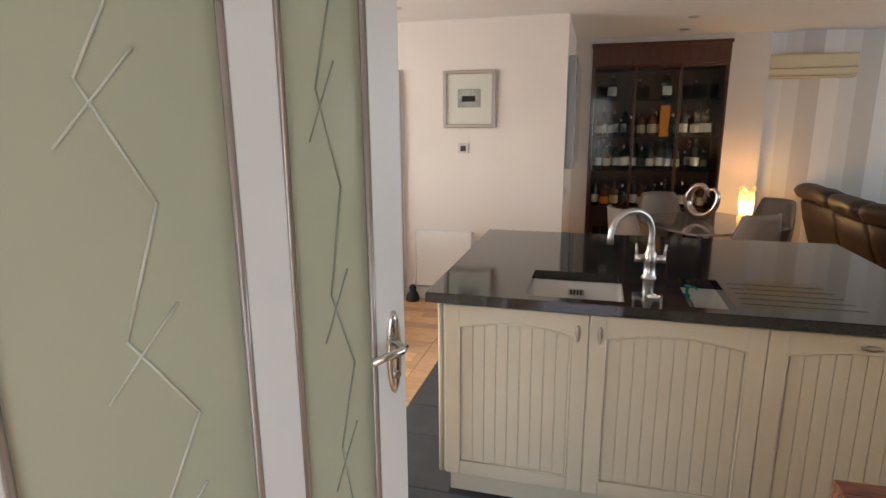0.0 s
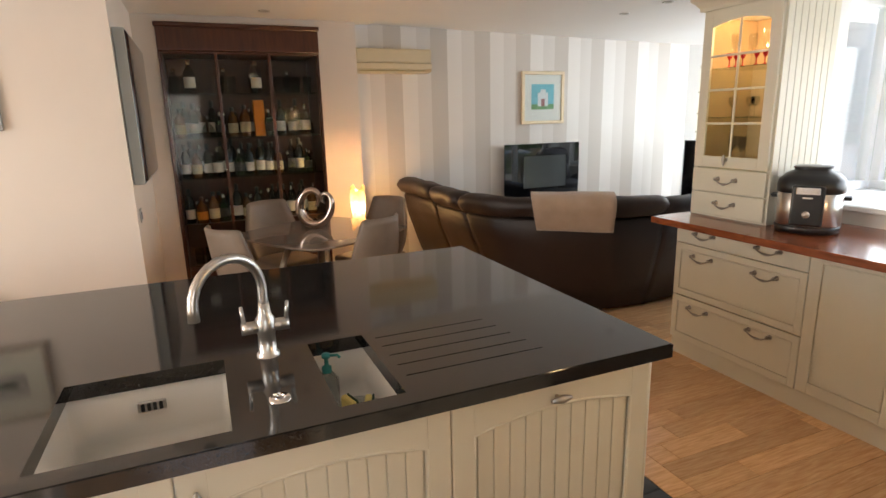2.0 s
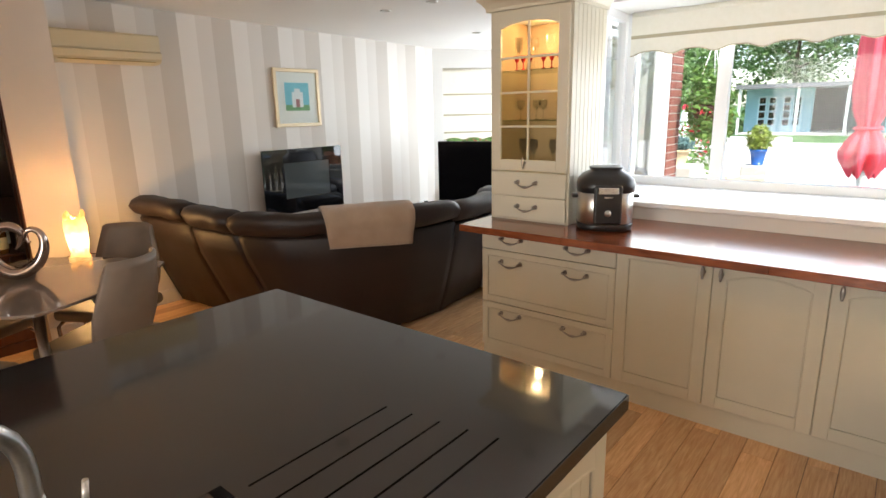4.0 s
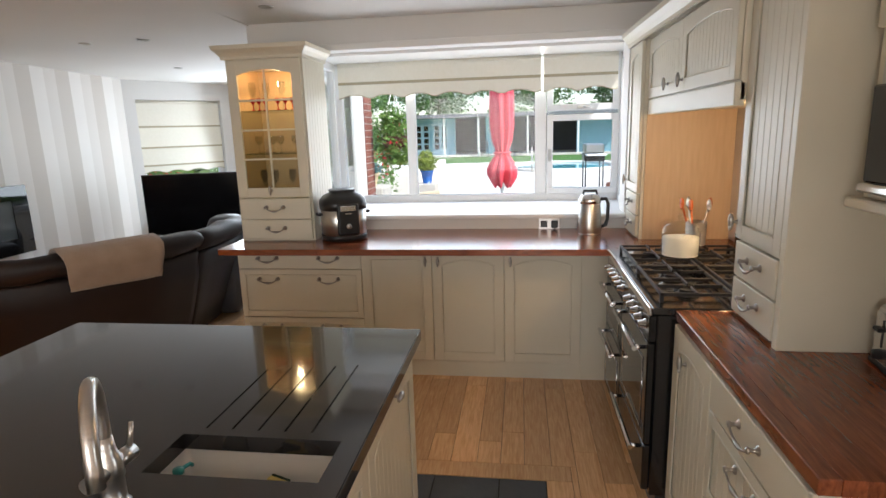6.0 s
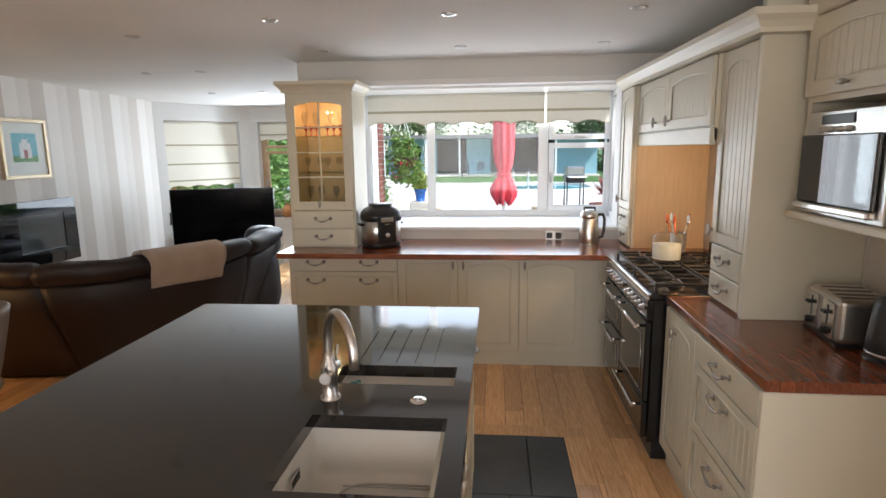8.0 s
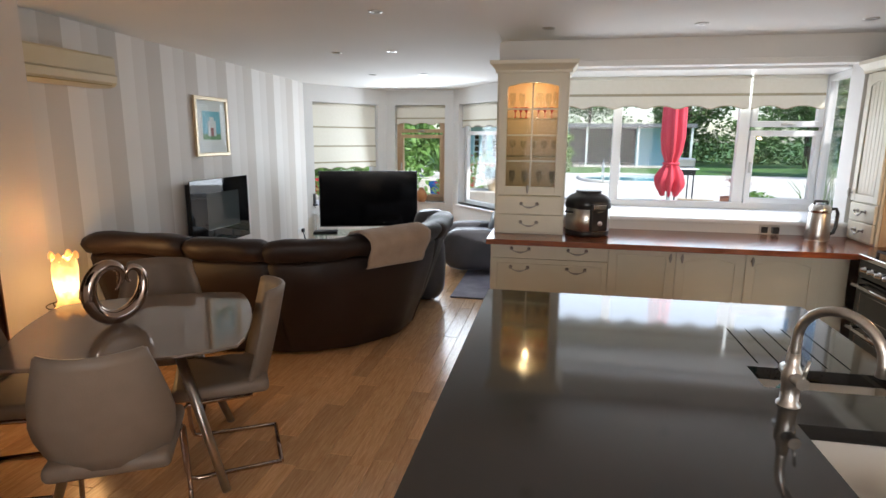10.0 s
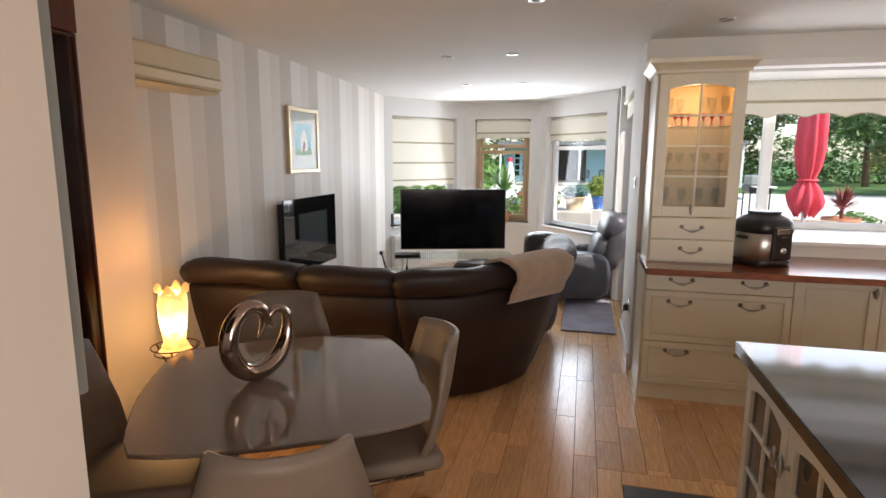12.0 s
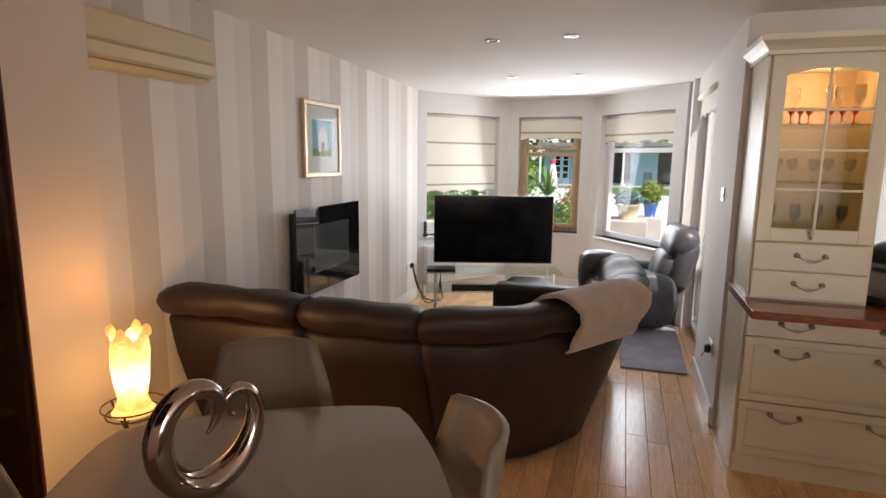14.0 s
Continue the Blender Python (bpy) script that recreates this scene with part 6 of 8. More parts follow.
for a, b in ((0.10, leafx(0.355)), (leafx(0.265), leafx(0.08))):
    bm = bmesh.new()
    box(bm, a - 0.004, b + 0.004, -0.005, 0.005, 0.246, 1.884)
    g = part("pane", bm, M["frosted"], gd, "frosted green glass with etched lines")
    for s in (-1, 1):
        bm = bmesh.new()
        tube(bm, [(a + .004, s * 0.016, 0.256), (b - .004, s * 0.016, 0.256), (b - .004, s * 0.016, 1.874), (a + .004, s * 0.016, 1.874)], 0.008, n=6, closed=True)
        part("glazing_bead", bm, M["bead_steel"], gd)
    bm = bmesh.new()
    zz = 1.80
    k = 0
    w = b - a
    wide = b - a > 0.25
    seq = [0.62, 0.42, 0.66, 0.48, 0.74, 0.52, 0.70, 0.46, 0.6]
    for f0, f1 in zip(seq, seq[1:]):
        z1 = zz - 0.16 - 0.03 * (k % 3)
        tube(bm, [(a + w * f0, -0.0062, zz), (a + w * f1, -0.0062, z1)], 0.0034 if wide else 0.0020, n=4)
        if k % 2:
            tube(bm, [(a + w * (f0 + .22), -0.0064, zz + 0.05), (a + w * (f0 - 0.10), -0.0064, zz - 0.10)], 0.0030 if wide else 0.0018, n=4)
        zz, k = z1, k + 1
    part("etching", bm, M["etch_bright"] if wide else M["etch"], g, "etched crossing lines")
bm = bmesh.new()
lathe(bm, [(0.0, 0.0), (0.020, 0.0), (0.020, 0.004), (0.016, 0.008), (0.0, 0.009)], n=20, m=Matrix.Translation((leafx(0.035), -0.02, 1.07)) @ XZ @ Matrix.Diagonal((1, 5.0, 1, 1)))
tube(bm, [(leafx(0.035), -0.028, 1.095), (leafx(0.035), -0.065, 1.095), (leafx(0.045), -0.070, 1.092), (leafx(0.125), -0.068, 1.085)], 0.009, n=8)
cyl(bm, (leafx(0.035), -0.028, 1.02), (leafx(0.035), -0.036, 1.02), 0.009, n=12)
part("door_handle", bm, M["chrome"], gd, "polished steel lever on an oval plate")
bm = bmesh.new()
box(bm, 0.12, 0.199, 1.93, 2.07, 0, 2.10, 0.004)
box(bm, 1.451, 1.53, 1.93, 2.07, 0, 2.10, 0.004)
box(bm, 0.199, 1.451, 1.93, 2.07, 2.03, 2.10, 0.004)
link_mesh("door_lining", bm, M["white"], kind="structure")

# ---- dining table ----
tb = thing("dining_table", (1.98, 6.71, 0), "bowed dining table with glossy taupe top and steel legs", "dining table", rz=30)
def bowed(h, b, r=0.05, n=10):
    out = []
    for k in range(4):
        c, s = math.cos(k * math.pi / 2), math.sin(k * math.pi / 2)
        for i in range(n + 1):
            t = -1 + 2 * i / n
            x, y = h + b * (1 - t * t) - (0.010 if i in (0, n) else 0), t * (h - 0.004) * (0.985 if i in (0, n) else 1)
            out.append((x * c - y * s, x * s + y * c))
    return out
bm = bmesh.new()
prism(bm, bowed(0.455, 0.055), 0.735, 0.75)
top = [e for e in bm.edges if abs(e.verts[0].co.z - e.verts[1].co.z) < 1e-6]
bmesh.ops.bevel(bm, geom=top, offset=0.003, segments=1, affect="EDGES")
part("tabletop", bm, M["table_glass"], tb, "glossy taupe glass")
bm = bmesh.new()
prism(bm, bowed(0.385, 0.05), 0.715, 0.7345)
part("underframe", bm, M["taupe"], tb)
for a in (45, 135, 225, 315):
    c, s = math.cos(radians(a)), math.sin(radians(a))
    bm = bmesh.new()
    p0, p1 = Vector((0.22 * c, 0.22 * s, 0.714)), Vector((0.50 * c, 0.50 * s, 0.0))
    d = p1 - p0
    tube(bm, [p0, p1], [0.026, 0.020], n=10)
    part("leg", bm, M["steel"], tb)


def chair(m, first=None):
    if first:
        return copy_thing(first, m)
    ob = thing("dining_chair", (0, 0, 0), "taupe leather dining chair with waisted back and steel legs", "dining chair", "chairs round the dining table")
    ob.matrix_basis = m
    # back: grid of width by height
    rows = [(0.43, 0.19, 0.17), (0.49, 0.215, 0.185), (0.56, 0.235, 0.205), (0.63, 0.240, 0.222), (0.70, 0.228, 0.240), (0.78, 0.208, 0.258), (0.86, 0.184, 0.275), (0.905, 0.172, 0.285)]
    nx = 8
    bm = bmesh.new()
    grids = []
    for off in (0.0, 0.032):
        g = []
        for (z, hw, yy) in rows:
            g.append([bm.verts.new((hw * (2 * i / nx - 1), yy + off - 0.085 * abs(2 * i / nx - 1) ** 2.2, z)) for i in range(nx + 1)])
        grids.append(g)
    A, B = grids
    R = len(rows)
    for j in range(R - 1):
        for i in range(nx):
            bm.faces.new((A[j][i], A[j][i + 1], A[j + 1][i + 1], A[j + 1][i]))
            bm.faces.new((B[j][i + 1], B[j][i], B[j + 1][i], B[j + 1][i + 1]))
    for j in range(R - 1):
        bm.faces.new((B[j][0], A[j][0], A[j + 1][0], B[j + 1][0]))
        bm.faces.new((A[j][nx], B[j][nx], B[j + 1][nx], A[j + 1][nx]))
    for i in range(nx):
        bm.faces.new((A[0][i + 1], A[0][i], B[0][i], B[0][i + 1]))
        bm.faces.new((A[-1][i], A[-1][i + 1], B[-1][i + 1], B[-1][i]))
    bmesh.ops.recalc_face_normals(bm, faces=bm.faces)
    ed = [e for e in bm.edges if len(e.link_faces) == 2 and e.calc_face_angle(0) > 1.0]
    bmesh.ops.bevel(bm, geom=ed, offset=0.008, segments=2, affect="EDGES")
    part("backrest", bm, M["taupe"], ob, smooth=True)
    bm = bmesh.new()
    box(bm, -0.215, 0.215, -0.24, 0.20, 0.40, 0.47, 0.028, seg=3)
    part("seat", bm, M["taupe"], ob, smooth=True)
    bm = bmesh.new()
    for s in (-1, 1):
        tube(bm, [(s * 0.19, 0.12, 0.392), (s * 0.20, -0.17, 0.388), (s * 0.205, -0.215, 0.36), (s * 0.215, -0.20, 0.06), (s * 0.215, -0.185, 0.02), (s * 0.215, -0.15, 0.012), (s * 0.20, 0.24, 0.012)], 0.011, n=8)
    tube(bm, [(-0.20, 0.24, 0.012), (0.20, 0.24, 0.012)], 0.011, n=8)
    part("leg_frame", bm, M["chrome_bronze"], ob, "cantilevered metal tube frame")
    return ob


def round_table(a, dist, turn=0):
    c, s = math.cos(radians(a)), math.sin(radians(a))
    return Matrix.Translation((1.985 + dist * c, 6.72 + dist * s, 0)) @ Matrix.Rotation(radians(a - 90 + turn), 4, "Z")


c0 = chair(round_table(-61, 0.37, 3))
chair(round_table(31, 0.52, -3), c0)
chair(round_table(115, 0.53, 0), c0)
chair(round_table(209, 0.575, 0), c0)

orn = thing("heart_sculpture", (1.96, 6.81, 0.75), "mirror-polished bronze heart loop sculpture on the dining table", "ornament", rz=-28)
P = [(352, 800, 3), (366, 783, 8), (377, 757, 13), (376, 728, 16), (358, 708, 18), (330, 702, 20), (298, 716, 22), (272, 752, 24), (262, 800, 26), (272, 848, 27), (300, 884, 27), (340, 900, 27), (385, 890, 26), (422, 862, 23), (446, 820, 20), (454, 775, 17), (444, 738, 14), (420, 722, 12), (398, 732, 10), (391, 754, 8), (400, 772, 6), (412, 774, 3)]
sc = 0.00128
fine = []
for i in range(len(P) - 1):
    p0, p1, p2, p3 = (Vector(P[max(i - 1, 0)]), Vector(P[i]), Vector(P[i + 1]), Vector(P[min(i + 2, len(P) - 1)]))
    for k in range(4):
        t = k / 4
        fine.append(0.5 * ((2 * p1) + (-p0 + p2) * t + (2 * p0 - 5 * p1 + 4 * p2 - p3) * t * t + (-p0 + 3 * p1 - 3 * p2 + p3) * t ** 3))
pts = [((q.x - 355) * sc, 0, (928 - q.y) * sc) for q in fine]
bm = bmesh.new()
tube(bm, pts, [max(q.z, 2) * sc for q in fine], n=16)
for v in bm.verts:
    v.co.y *= 1.25
    v.co.z = max(v.co.z, 0.0)
part("loop", bm, M["chrome_bronze"], orn)

# lit lamp on a wire stand
lp = thing("table_lamp", (2.50, 7.64, 0.0), "lit carved alabaster lamp glowing amber on a slim wire stand", "lamp")
bm = bmesh.new()
rng = random.Random(2)
n = 24
prof = [(0.060, 0.62), (0.072, 0.635), (0.058, 0.66), (0.070, 0.72), (0.078, 0.79), (0.080, 0.85), (0.074, 0.90), (0.070, 0.925)]
rings = []
for j, (r, z) in enumerate(prof):
    ring = []
    for i in range(n):
        a = 2 * math.pi * i / n
        rr = 0.88 * r * (1 + 0.05 * math.sin(5 * a + j) + rng.uniform(-0.03, 0.03))
        zz = z + (0.018 * math.sin(4 * a) + rng.uniform(-.006, .006) if j == len(prof) - 1 else 0)
        ring.append(bm.verts.new((rr * math.cos(a), rr * math.sin(a), zz)))
    rings.append(ring)
for a, b in zip(rings, rings[1:]):
    for i in range(n):
        f = bm.faces.new((a[i], a[(i + 1) % n], b[(i + 1) % n], b[i]))
        f.smooth = True
bm.faces.new(list(reversed(rings[0])))
for a in (20, 110, 205, 300):
    c, s = math.cos(radians(a)), math.sin(radians(a))
    lathe(bm, [(0.0, -0.02), (0.016, -0.01), (0.018, 0.012), (0.008, 0.03), (0.0, 0.034)], n=8, at=(0.066 * c, 0.066 * s, 0.925))
sh = part("shade", bm, M["lamp_alabaster"], lp, "carved glowing alabaster")
sh.visible_shadow = False
bm = bmesh.new()
lathe(bm, [(0.0, 0.60), (0.075, 0.60), (0.080, 0.608), (0.07, 0.619), (0.0, 0.62)], n=24)
part("base", bm, M["lamp_alabaster_dim"], lp)
bm = bmesh.new()
for r, z in ((0.10, 0.598), (0.115, 0.63)):
    tube(bm, [(r * math.cos(radians(a)), r * math.sin(radians(a)), z) for a in range(0, 360, 15)], 0.0035, n=6, closed=True)
for a in (90, 210, 330):
    c, s = math.cos(radians(a)), math.sin(radians(a))
    tube(bm, [(0.115 * c, 0.115 * s, 0.63), (0.10 * c, 0.10 * s, 0.598), (0.04 * c, 0.04 * s, 0.5), (0.03 * c, 0.03 * s, 0.3), (0.12 * c, 0.12 * s, 0.0)], 0.005, n=6)
    tube(bm, [(0, 0, 0.596), (0.10 * c, 0.10 * s, 0.596)], 0.0035, n=6)
part("stand", bm, M["bronze"], lp, "wire stand")

# air conditioner
ac = thing("air_conditioner", (2.625, 8.078, 1.968), "aged cream air conditioner with a louvre on its underside", "air conditioner")
bm = bmesh.new()
n = 10
prof = [(0.0, 0.0), (-0.12, 0.0), (-0.165, 0.010), (-0.188, 0.035), (-0.196, 0.080), (-0.180, 0.088), (-0.178, 0.092), (-0.182, 0.195), (-0.168, 0.216), (0.0, 0.220)]
a = [bm.verts.new((0, y, z)) for y, z in prof]
b = [bm.verts.new((0.745, y, z)) for y, z in prof]
for i in range(len(prof)):
    j = (i + 1) % len(prof)
    bm.faces.new((a[i], b[i], b[j], a[j]))
bm.faces.new(a)
bm.faces.new(list(reversed(b)))
bmesh.ops.recalc_face_normals(bm, faces=bm.faces)
part("casing", bm, M["old_plastic"], ac)
bm = bmesh.new()
box(bm, 0.004, 0.741, -0.1895, -0.1815, 0.094, 0.205, 0.004)
part("front_panel", bm, M["old_plastic"], ac)
bm = bmesh.new()
box(bm, 0.03, 0.70, -0.186, -0.13, 0.012, 0.018, 0.002, m=Matrix.Translation((0, 0, 0.0)))
part("louvre", bm, M["old_plastic_dark"], ac, "tinted louvre flap")

# ---- corner sofa ----
def polyline(pts, n):
    pts = [Vector(p) for p in pts]
    seg = [(b - a).length for a, b in zip(pts, pts[1:])]
    tot = sum(seg)
    out = []
    for i in range(n + 1):
        s = tot * i / n
        k = 0
        while k < len(seg) - 1 and s > seg[k]:
            s -= seg[k]
            k += 1
        out.append(pts[k].lerp(pts[k + 1], min(s / seg[k], 1)))
    for _ in range(2):
        out = [out[0]] + [(out[i - 1] + out[i] * 2 + out[i + 1]) / 4 for i in range(1, n)] + [out[-1]]
    return out


def ribbon(bm, top, bot, prof, height, seed=0, crumple=0.006):
    """Sweeps a closed profile (height share, way inwards, height in metres or None) along two paths."""
    n = len(top) - 1
    rings = []
    for i in range(n + 1):
        t, b = top[i], bot[i]
        d = (top[min(i + 1, n)] - top[max(i - 1, 0)]).normalized()
        inn = Vector((-d.y, d.x))
        e = min(i, n - i)
        pinch = (0.90, 0.985, 1.0)[min(e, 2)]
        ring = []
        for k, (h, w) in enumerate(prof):
            p = b.lerp(t, h) + inn * w
            z = 0.03 + (height - 0.03) * h
            c = b.lerp(t, 0.5) + inn * 0.1
            p = c + (p - c) * (pinch if h > 0.7 else 1)
            z = z - (1 - pinch) * 0.25 * (h > 0.9)
            q = noise.noise(Vector((p.x * 6 + seed, p.y * 6, z * 6))) * crumple
            ring.append(bm.verts.new((p.x + inn.x * q, p.y + inn.y * q, z + q)))
        rings.append(ring)
    k = len(prof)
    for a, b in zip(rings, rings[1:]):
        for j in range(k):
            bm.faces.new((a[j], b[j], b[(j + 1) % k], a[(j + 1) % k])).smooth = True
    bm.faces.new(rings[0])
    bm.faces.new(list(reversed(rings[-1])))
    bmesh.ops.recalc_face_normals(bm, faces=bm.faces)


sofa = thing("corner_sofa", (0, 0, 0), "dark brown leather corner sofa with padded head rolls", "sofa")
TOP = [(2.99, 8.0), (3.02, 7.25), (3.03, 6.66), (3.13, 6.32), (3.42, 6.02), (3.86, 5.76), (4.32, 5.68), (4.80, 5.70), (5.25, 5.78)]
BOT = [(3.32, 8.0), (3.40, 7.25), (3.46, 6.68), (3.55, 6.45), (3.72, 6.22), (4.02, 6.02), (4.40, 5.98), (4.85, 6.03), (5.25, 6.10)]
SECT = [((0, 1), 0.975), ((1, 2), 0.955), ((2, 6), 0.955), ((6, 8), 0.93)]
SHELL = [(0.0, 0.02), (0.0, 0.0), (0.3, -0.012), (0.6, -0.012), (0.80, 0.0), (0.825, 0.03), (0.835, 0.26), (0.45, 0.26), (0.0, 0.26)]
ROLL = [(0.832, 0.012), (0.85, -0.022), (0.90, -0.035), (0.95, -0.025), (0.985, 0.01), (1.0, 0.07), (0.99, 0.15), (0.94, 0.21), (0.86, 0.24), (0.833, 0.2)]
for s, ((a, b), H_) in enumerate(SECT):
    t, bt = polyline(TOP[a:b + 1], 6 * (b - a) + 4), polyline(BOT[a:b + 1], 6 * (b - a) + 4)
    bm = bmesh.new()
    ribbon(bm, t, bt, SHELL, H_, s)
    back = part("back", bm, M["leather"], sofa)
    bm = bmesh.new()
    ribbon(bm, t, bt, ROLL, H_, s + 5, 0.016)
    part("head_roll", bm, M["leather"], back)
    inn = [(x + (Vector((-(t[min(i + 1, len(t) - 1)] - t[max(i - 1, 0)]).y, (t[min(i + 1, len(t) - 1)] - t[max(i - 1, 0)]).x)).normalized() * 0.02)) for i, x in enumerate(bt)]
    bm = bmesh.new()
    w = 0.62 if s != 2 else 0.50
    ribbon(bm, inn, inn, [(0.0, 0.262), (0.55, 0.262), (1.0, 0.28), (1.04, 0.4), (1.02, w + 0.15), (0.9, w + 0.22), (0.5, w + 0.23), (0.0, w + 0.2)], 0.45, s + 9, 0.006)
    part("seat", bm, M["leather"], sofa)
for (x, y, rz) in ((5.345, 6.08, -82),):
    bm = bmesh.new()
    box(bm, -0.40, 0.45, -0.10, 0.10, 0.03, 0.60, 0.06, seg=3, m=Matrix.Translation((x, y + 0.3, 0)) @ Matrix.Rotation(radians(90), 4, "Z"))
    part("armrest", bm, M["leather"], sofa, smooth=True)
bm = bmesh.new()
for (x, y) in ((3.48, 7.9), (3.52, 7.3), (3.58, 6.7), (4.05, 6.10), (4.45, 6.06), (5.15, 6.18)):
    cyl(bm, (x, y, 0), (x, y, 0.04), 0.028, n=10)
part("feet", bm, M["black"], sofa, kind="stuff")

th = thing("throw", (0, 0, 0), "beige fleece throw draped over the leather sofa back", "throw")
tp = [(3.36, 6.04), (3.86, 5.735)]
bt = [(3.68, 6.27), (4.04, 6.03)]
t, b = polyline(tp, 14), polyline(bt, 14)
bm = bmesh.new()
prof = [(0.745, -0.035), (0.77, -0.05), (0.80, -0.045), (0.86, -0.055), (0.92, -0.065), (0.975, -0.045), (1.015, 0.02), (1.03, 0.09), (1.01, 0.17), (0.95, 0.245), (0.86, 0.285), (0.76, 0.29), (0.66, 0.30)]
rings = []
for off in (0.0, 0.016):
    g = []
    for i in range(15):
        d = (t[min(i + 1, 14)] - t[max(i - 1, 0)]).normalized()
        inn = Vector((-d.y, d.x))
        r = []
        for k, (h, w) in enumerate(prof):
            hh = h - 0.02 * (i / 14) * (k == 0)
            w2 = w + (-off if h < 0.98 and w < 0.1 else off * 0.3 if w > .15 else 0)
            p = b[i].lerp(t[i], hh) + inn * w2
            z = 0.03 + 0.925 * hh + (off if 0.95 < h else 0)
            q = noise.noise(Vector((p.x * 7, p.y * 7, z * 9))) * 0.014
            r.append(bm.verts.new((p.x - inn.x * abs(q), p.y - inn.y * abs(q), z + abs(q) * 0.5)))
        g.append(r)
    rings.append(g)
A, B = rings
for g, flip in ((A, 1), (B, 0)):
    for i in range(14):
        for k in range(len(prof) - 1):
            bm.faces.new((g[i][k], g[i + 1][k], g[i + 1][k + 1], g[i][k + 1])).smooth = True
for i in range(14):
    for k in (0, len(prof) - 1):
        bm.faces.new((A[i][k], A[i + 1][k], B[i + 1][k], B[i][k]))
for i in (0, 14):
    for k in range(len(prof) - 1):
        bm.faces.new((A[i][k], A[i][k + 1], B[i][k + 1], B[i][k]))
bmesh.ops.recalc_face_normals(bm, faces=bm.faces)
part("fleece", bm, M["throw"], th)

# recliner
rcl = thing("recliner_chair", (6.60, 5.70, 0), "dark grey leather recliner armchair with a plump back", "armchair", rz=-172)


def pillow(bm, cx, cy, cz, sx, sy, sz, m=None, p=3.2, n=14, seed=0.0):
    """A plump cushion: a superellipsoid with creases."""
    base = Matrix.Translation((cx, cy, cz)) if m is None else m @ Matrix.Translation((cx, cy, cz))
    grid = []
    for j in range(n + 1):
        v = -math.pi / 2 + math.pi * j / n
        row = []
        for i in range(2 * n):
            u = -math.pi + math.pi * i / n
            f = lambda c, e: math.copysign(abs(c) ** e, c)
            e = 2 / p
            x, y, z = f(math.cos(v), e) * f(math.cos(u), e), f(math.cos(v), e) * f(math.sin(u), e), f(math.sin(v), e)
            q = 1 + 0.06 * noise.noise(Vector((x * 2.2 + seed, y * 2.2, z * 2.2)))
            row.append(bm.verts.new(base @ Vector((x * sx * q, y * sy * q, z * sz * q))))
        grid.append(row)
    for j in range(n):
        for i in range(2 * n):
            k = (i + 1) % (2 * n)
            bm.faces.new((grid[j][i], grid[j][k], grid[j + 1][k], grid[j + 1][i])).smooth = True
    bmesh.ops.remove_doubles(bm, verts=bm.verts, dist=1e-4)


for name, rows in (("base", [(0, 0.02, 0.20, 0.30, 0.34, 0.15)]), ("seat", [(0, -0.04, 0.42, 0.25, 0.32, 0.11)]), ("footrest", [(0, -0.36, 0.26, 0.25, 0.06, 0.16)]),
                   ("armrest", [(-0.33, -0.04, 0.33, 0.085, 0.36, 0.25)]), ("armrest", [(0.33, -0.04, 0.33, 0.085, 0.36, 0.25)])):
    bm = bmesh.new()
    for r in rows:
        pillow(bm, *r, p=3.6, seed=r[0])
    part(name, bm, M["navy_leather"], rcl)
tilt = Matrix.Translation((0, 0.30, 0.42)) @ Matrix.Rotation(radians(-16), 4, "X")
for nm, r in (("backrest", (0, 0.02, 0.22, 0.30, 0.12, 0.30)), ("head_cushion", (0, -0.03, 0.42, 0.285, 0.14, 0.17)), ("lumbar_cushion", (0, -0.10, 0.16, 0.24, 0.10, 0.16))):
    bm = bmesh.new()
    pillow(bm, *r, m=tilt, p=3.0, seed=r[2] * 9)
    part(nm, bm, M["navy_leather"], rcl)

ot = thing("footstool", (5.95, 6.62, 0), "plump dark leather footstool in front of the television", "footstool", rz=25)
bm = bmesh.new()
pillow(bm, 0, 0, 0.40, 0.30, 0.22, 0.10, seed=3)
part("cushion", bm, M["leather"], ot)
bm = bmesh.new()
box(bm, -0.26, 0.26, -0.18, 0.18, 0.05, 0.36, 0.03, seg=2)
part("base", bm, M["leather"], ot)
bm = bmesh.new()
for sx in (-1, 1):
    for sy in (-1, 1):
        cyl(bm, (sx * 0.22, sy * 0.14, 0), (sx * 0.22, sy * 0.14, 0.06), 0.02, n=8)
part("feet", bm, M["black"], ot, kind="stuff")
# Same sofa leather; grey-blue window light is put into this end's colour.
hd = thing("recliner_sofa_end", (5.18, 5.98, 0.0), "rounded leather headrest and arm ending the corner sofa", "sofa headrest", rz=8)
bm = bmesh.new()
pillow(bm, 0.02, 0.0, 0.77, 0.14, 0.17, 0.16, seed=8)
part("cushion", bm, M["navy_leather"], hd)
bm = bmesh.new()
pillow(bm, 0.0, 0.03, 0.36, 0.15, 0.18, 0.34, seed=4)
part("support", bm, M["navy_leather"], hd)

# fire
fr = thing("wall_fire", (4.235, 8.078, 0.60), "wide black glass wall-mounted electric fire with a clear window", "fire")
bm = bmesh.new()
box(bm, 0.05, 0.92, -0.075, 0.0, 0.04, 0.60, 0.004)
part("casing", bm, M["black"], fr)
bm = bmesh.new()
for r in ((0, 0.97, 0, 0.15), (0, 0.97, 0.50, 0.635)):
    box(bm, r[0], r[1], -0.09, -0.0755, r[2], r[3], 0.002)
for r in ((0, 0.24), (0.80, 0.97)):
    box(bm, r[0], r[1], -0.0899, -0.0756, 0.15, 0.50)
part("front_glass", bm, M["mirror_black"], fr, "polished black glass surround")
bm = bmesh.new()
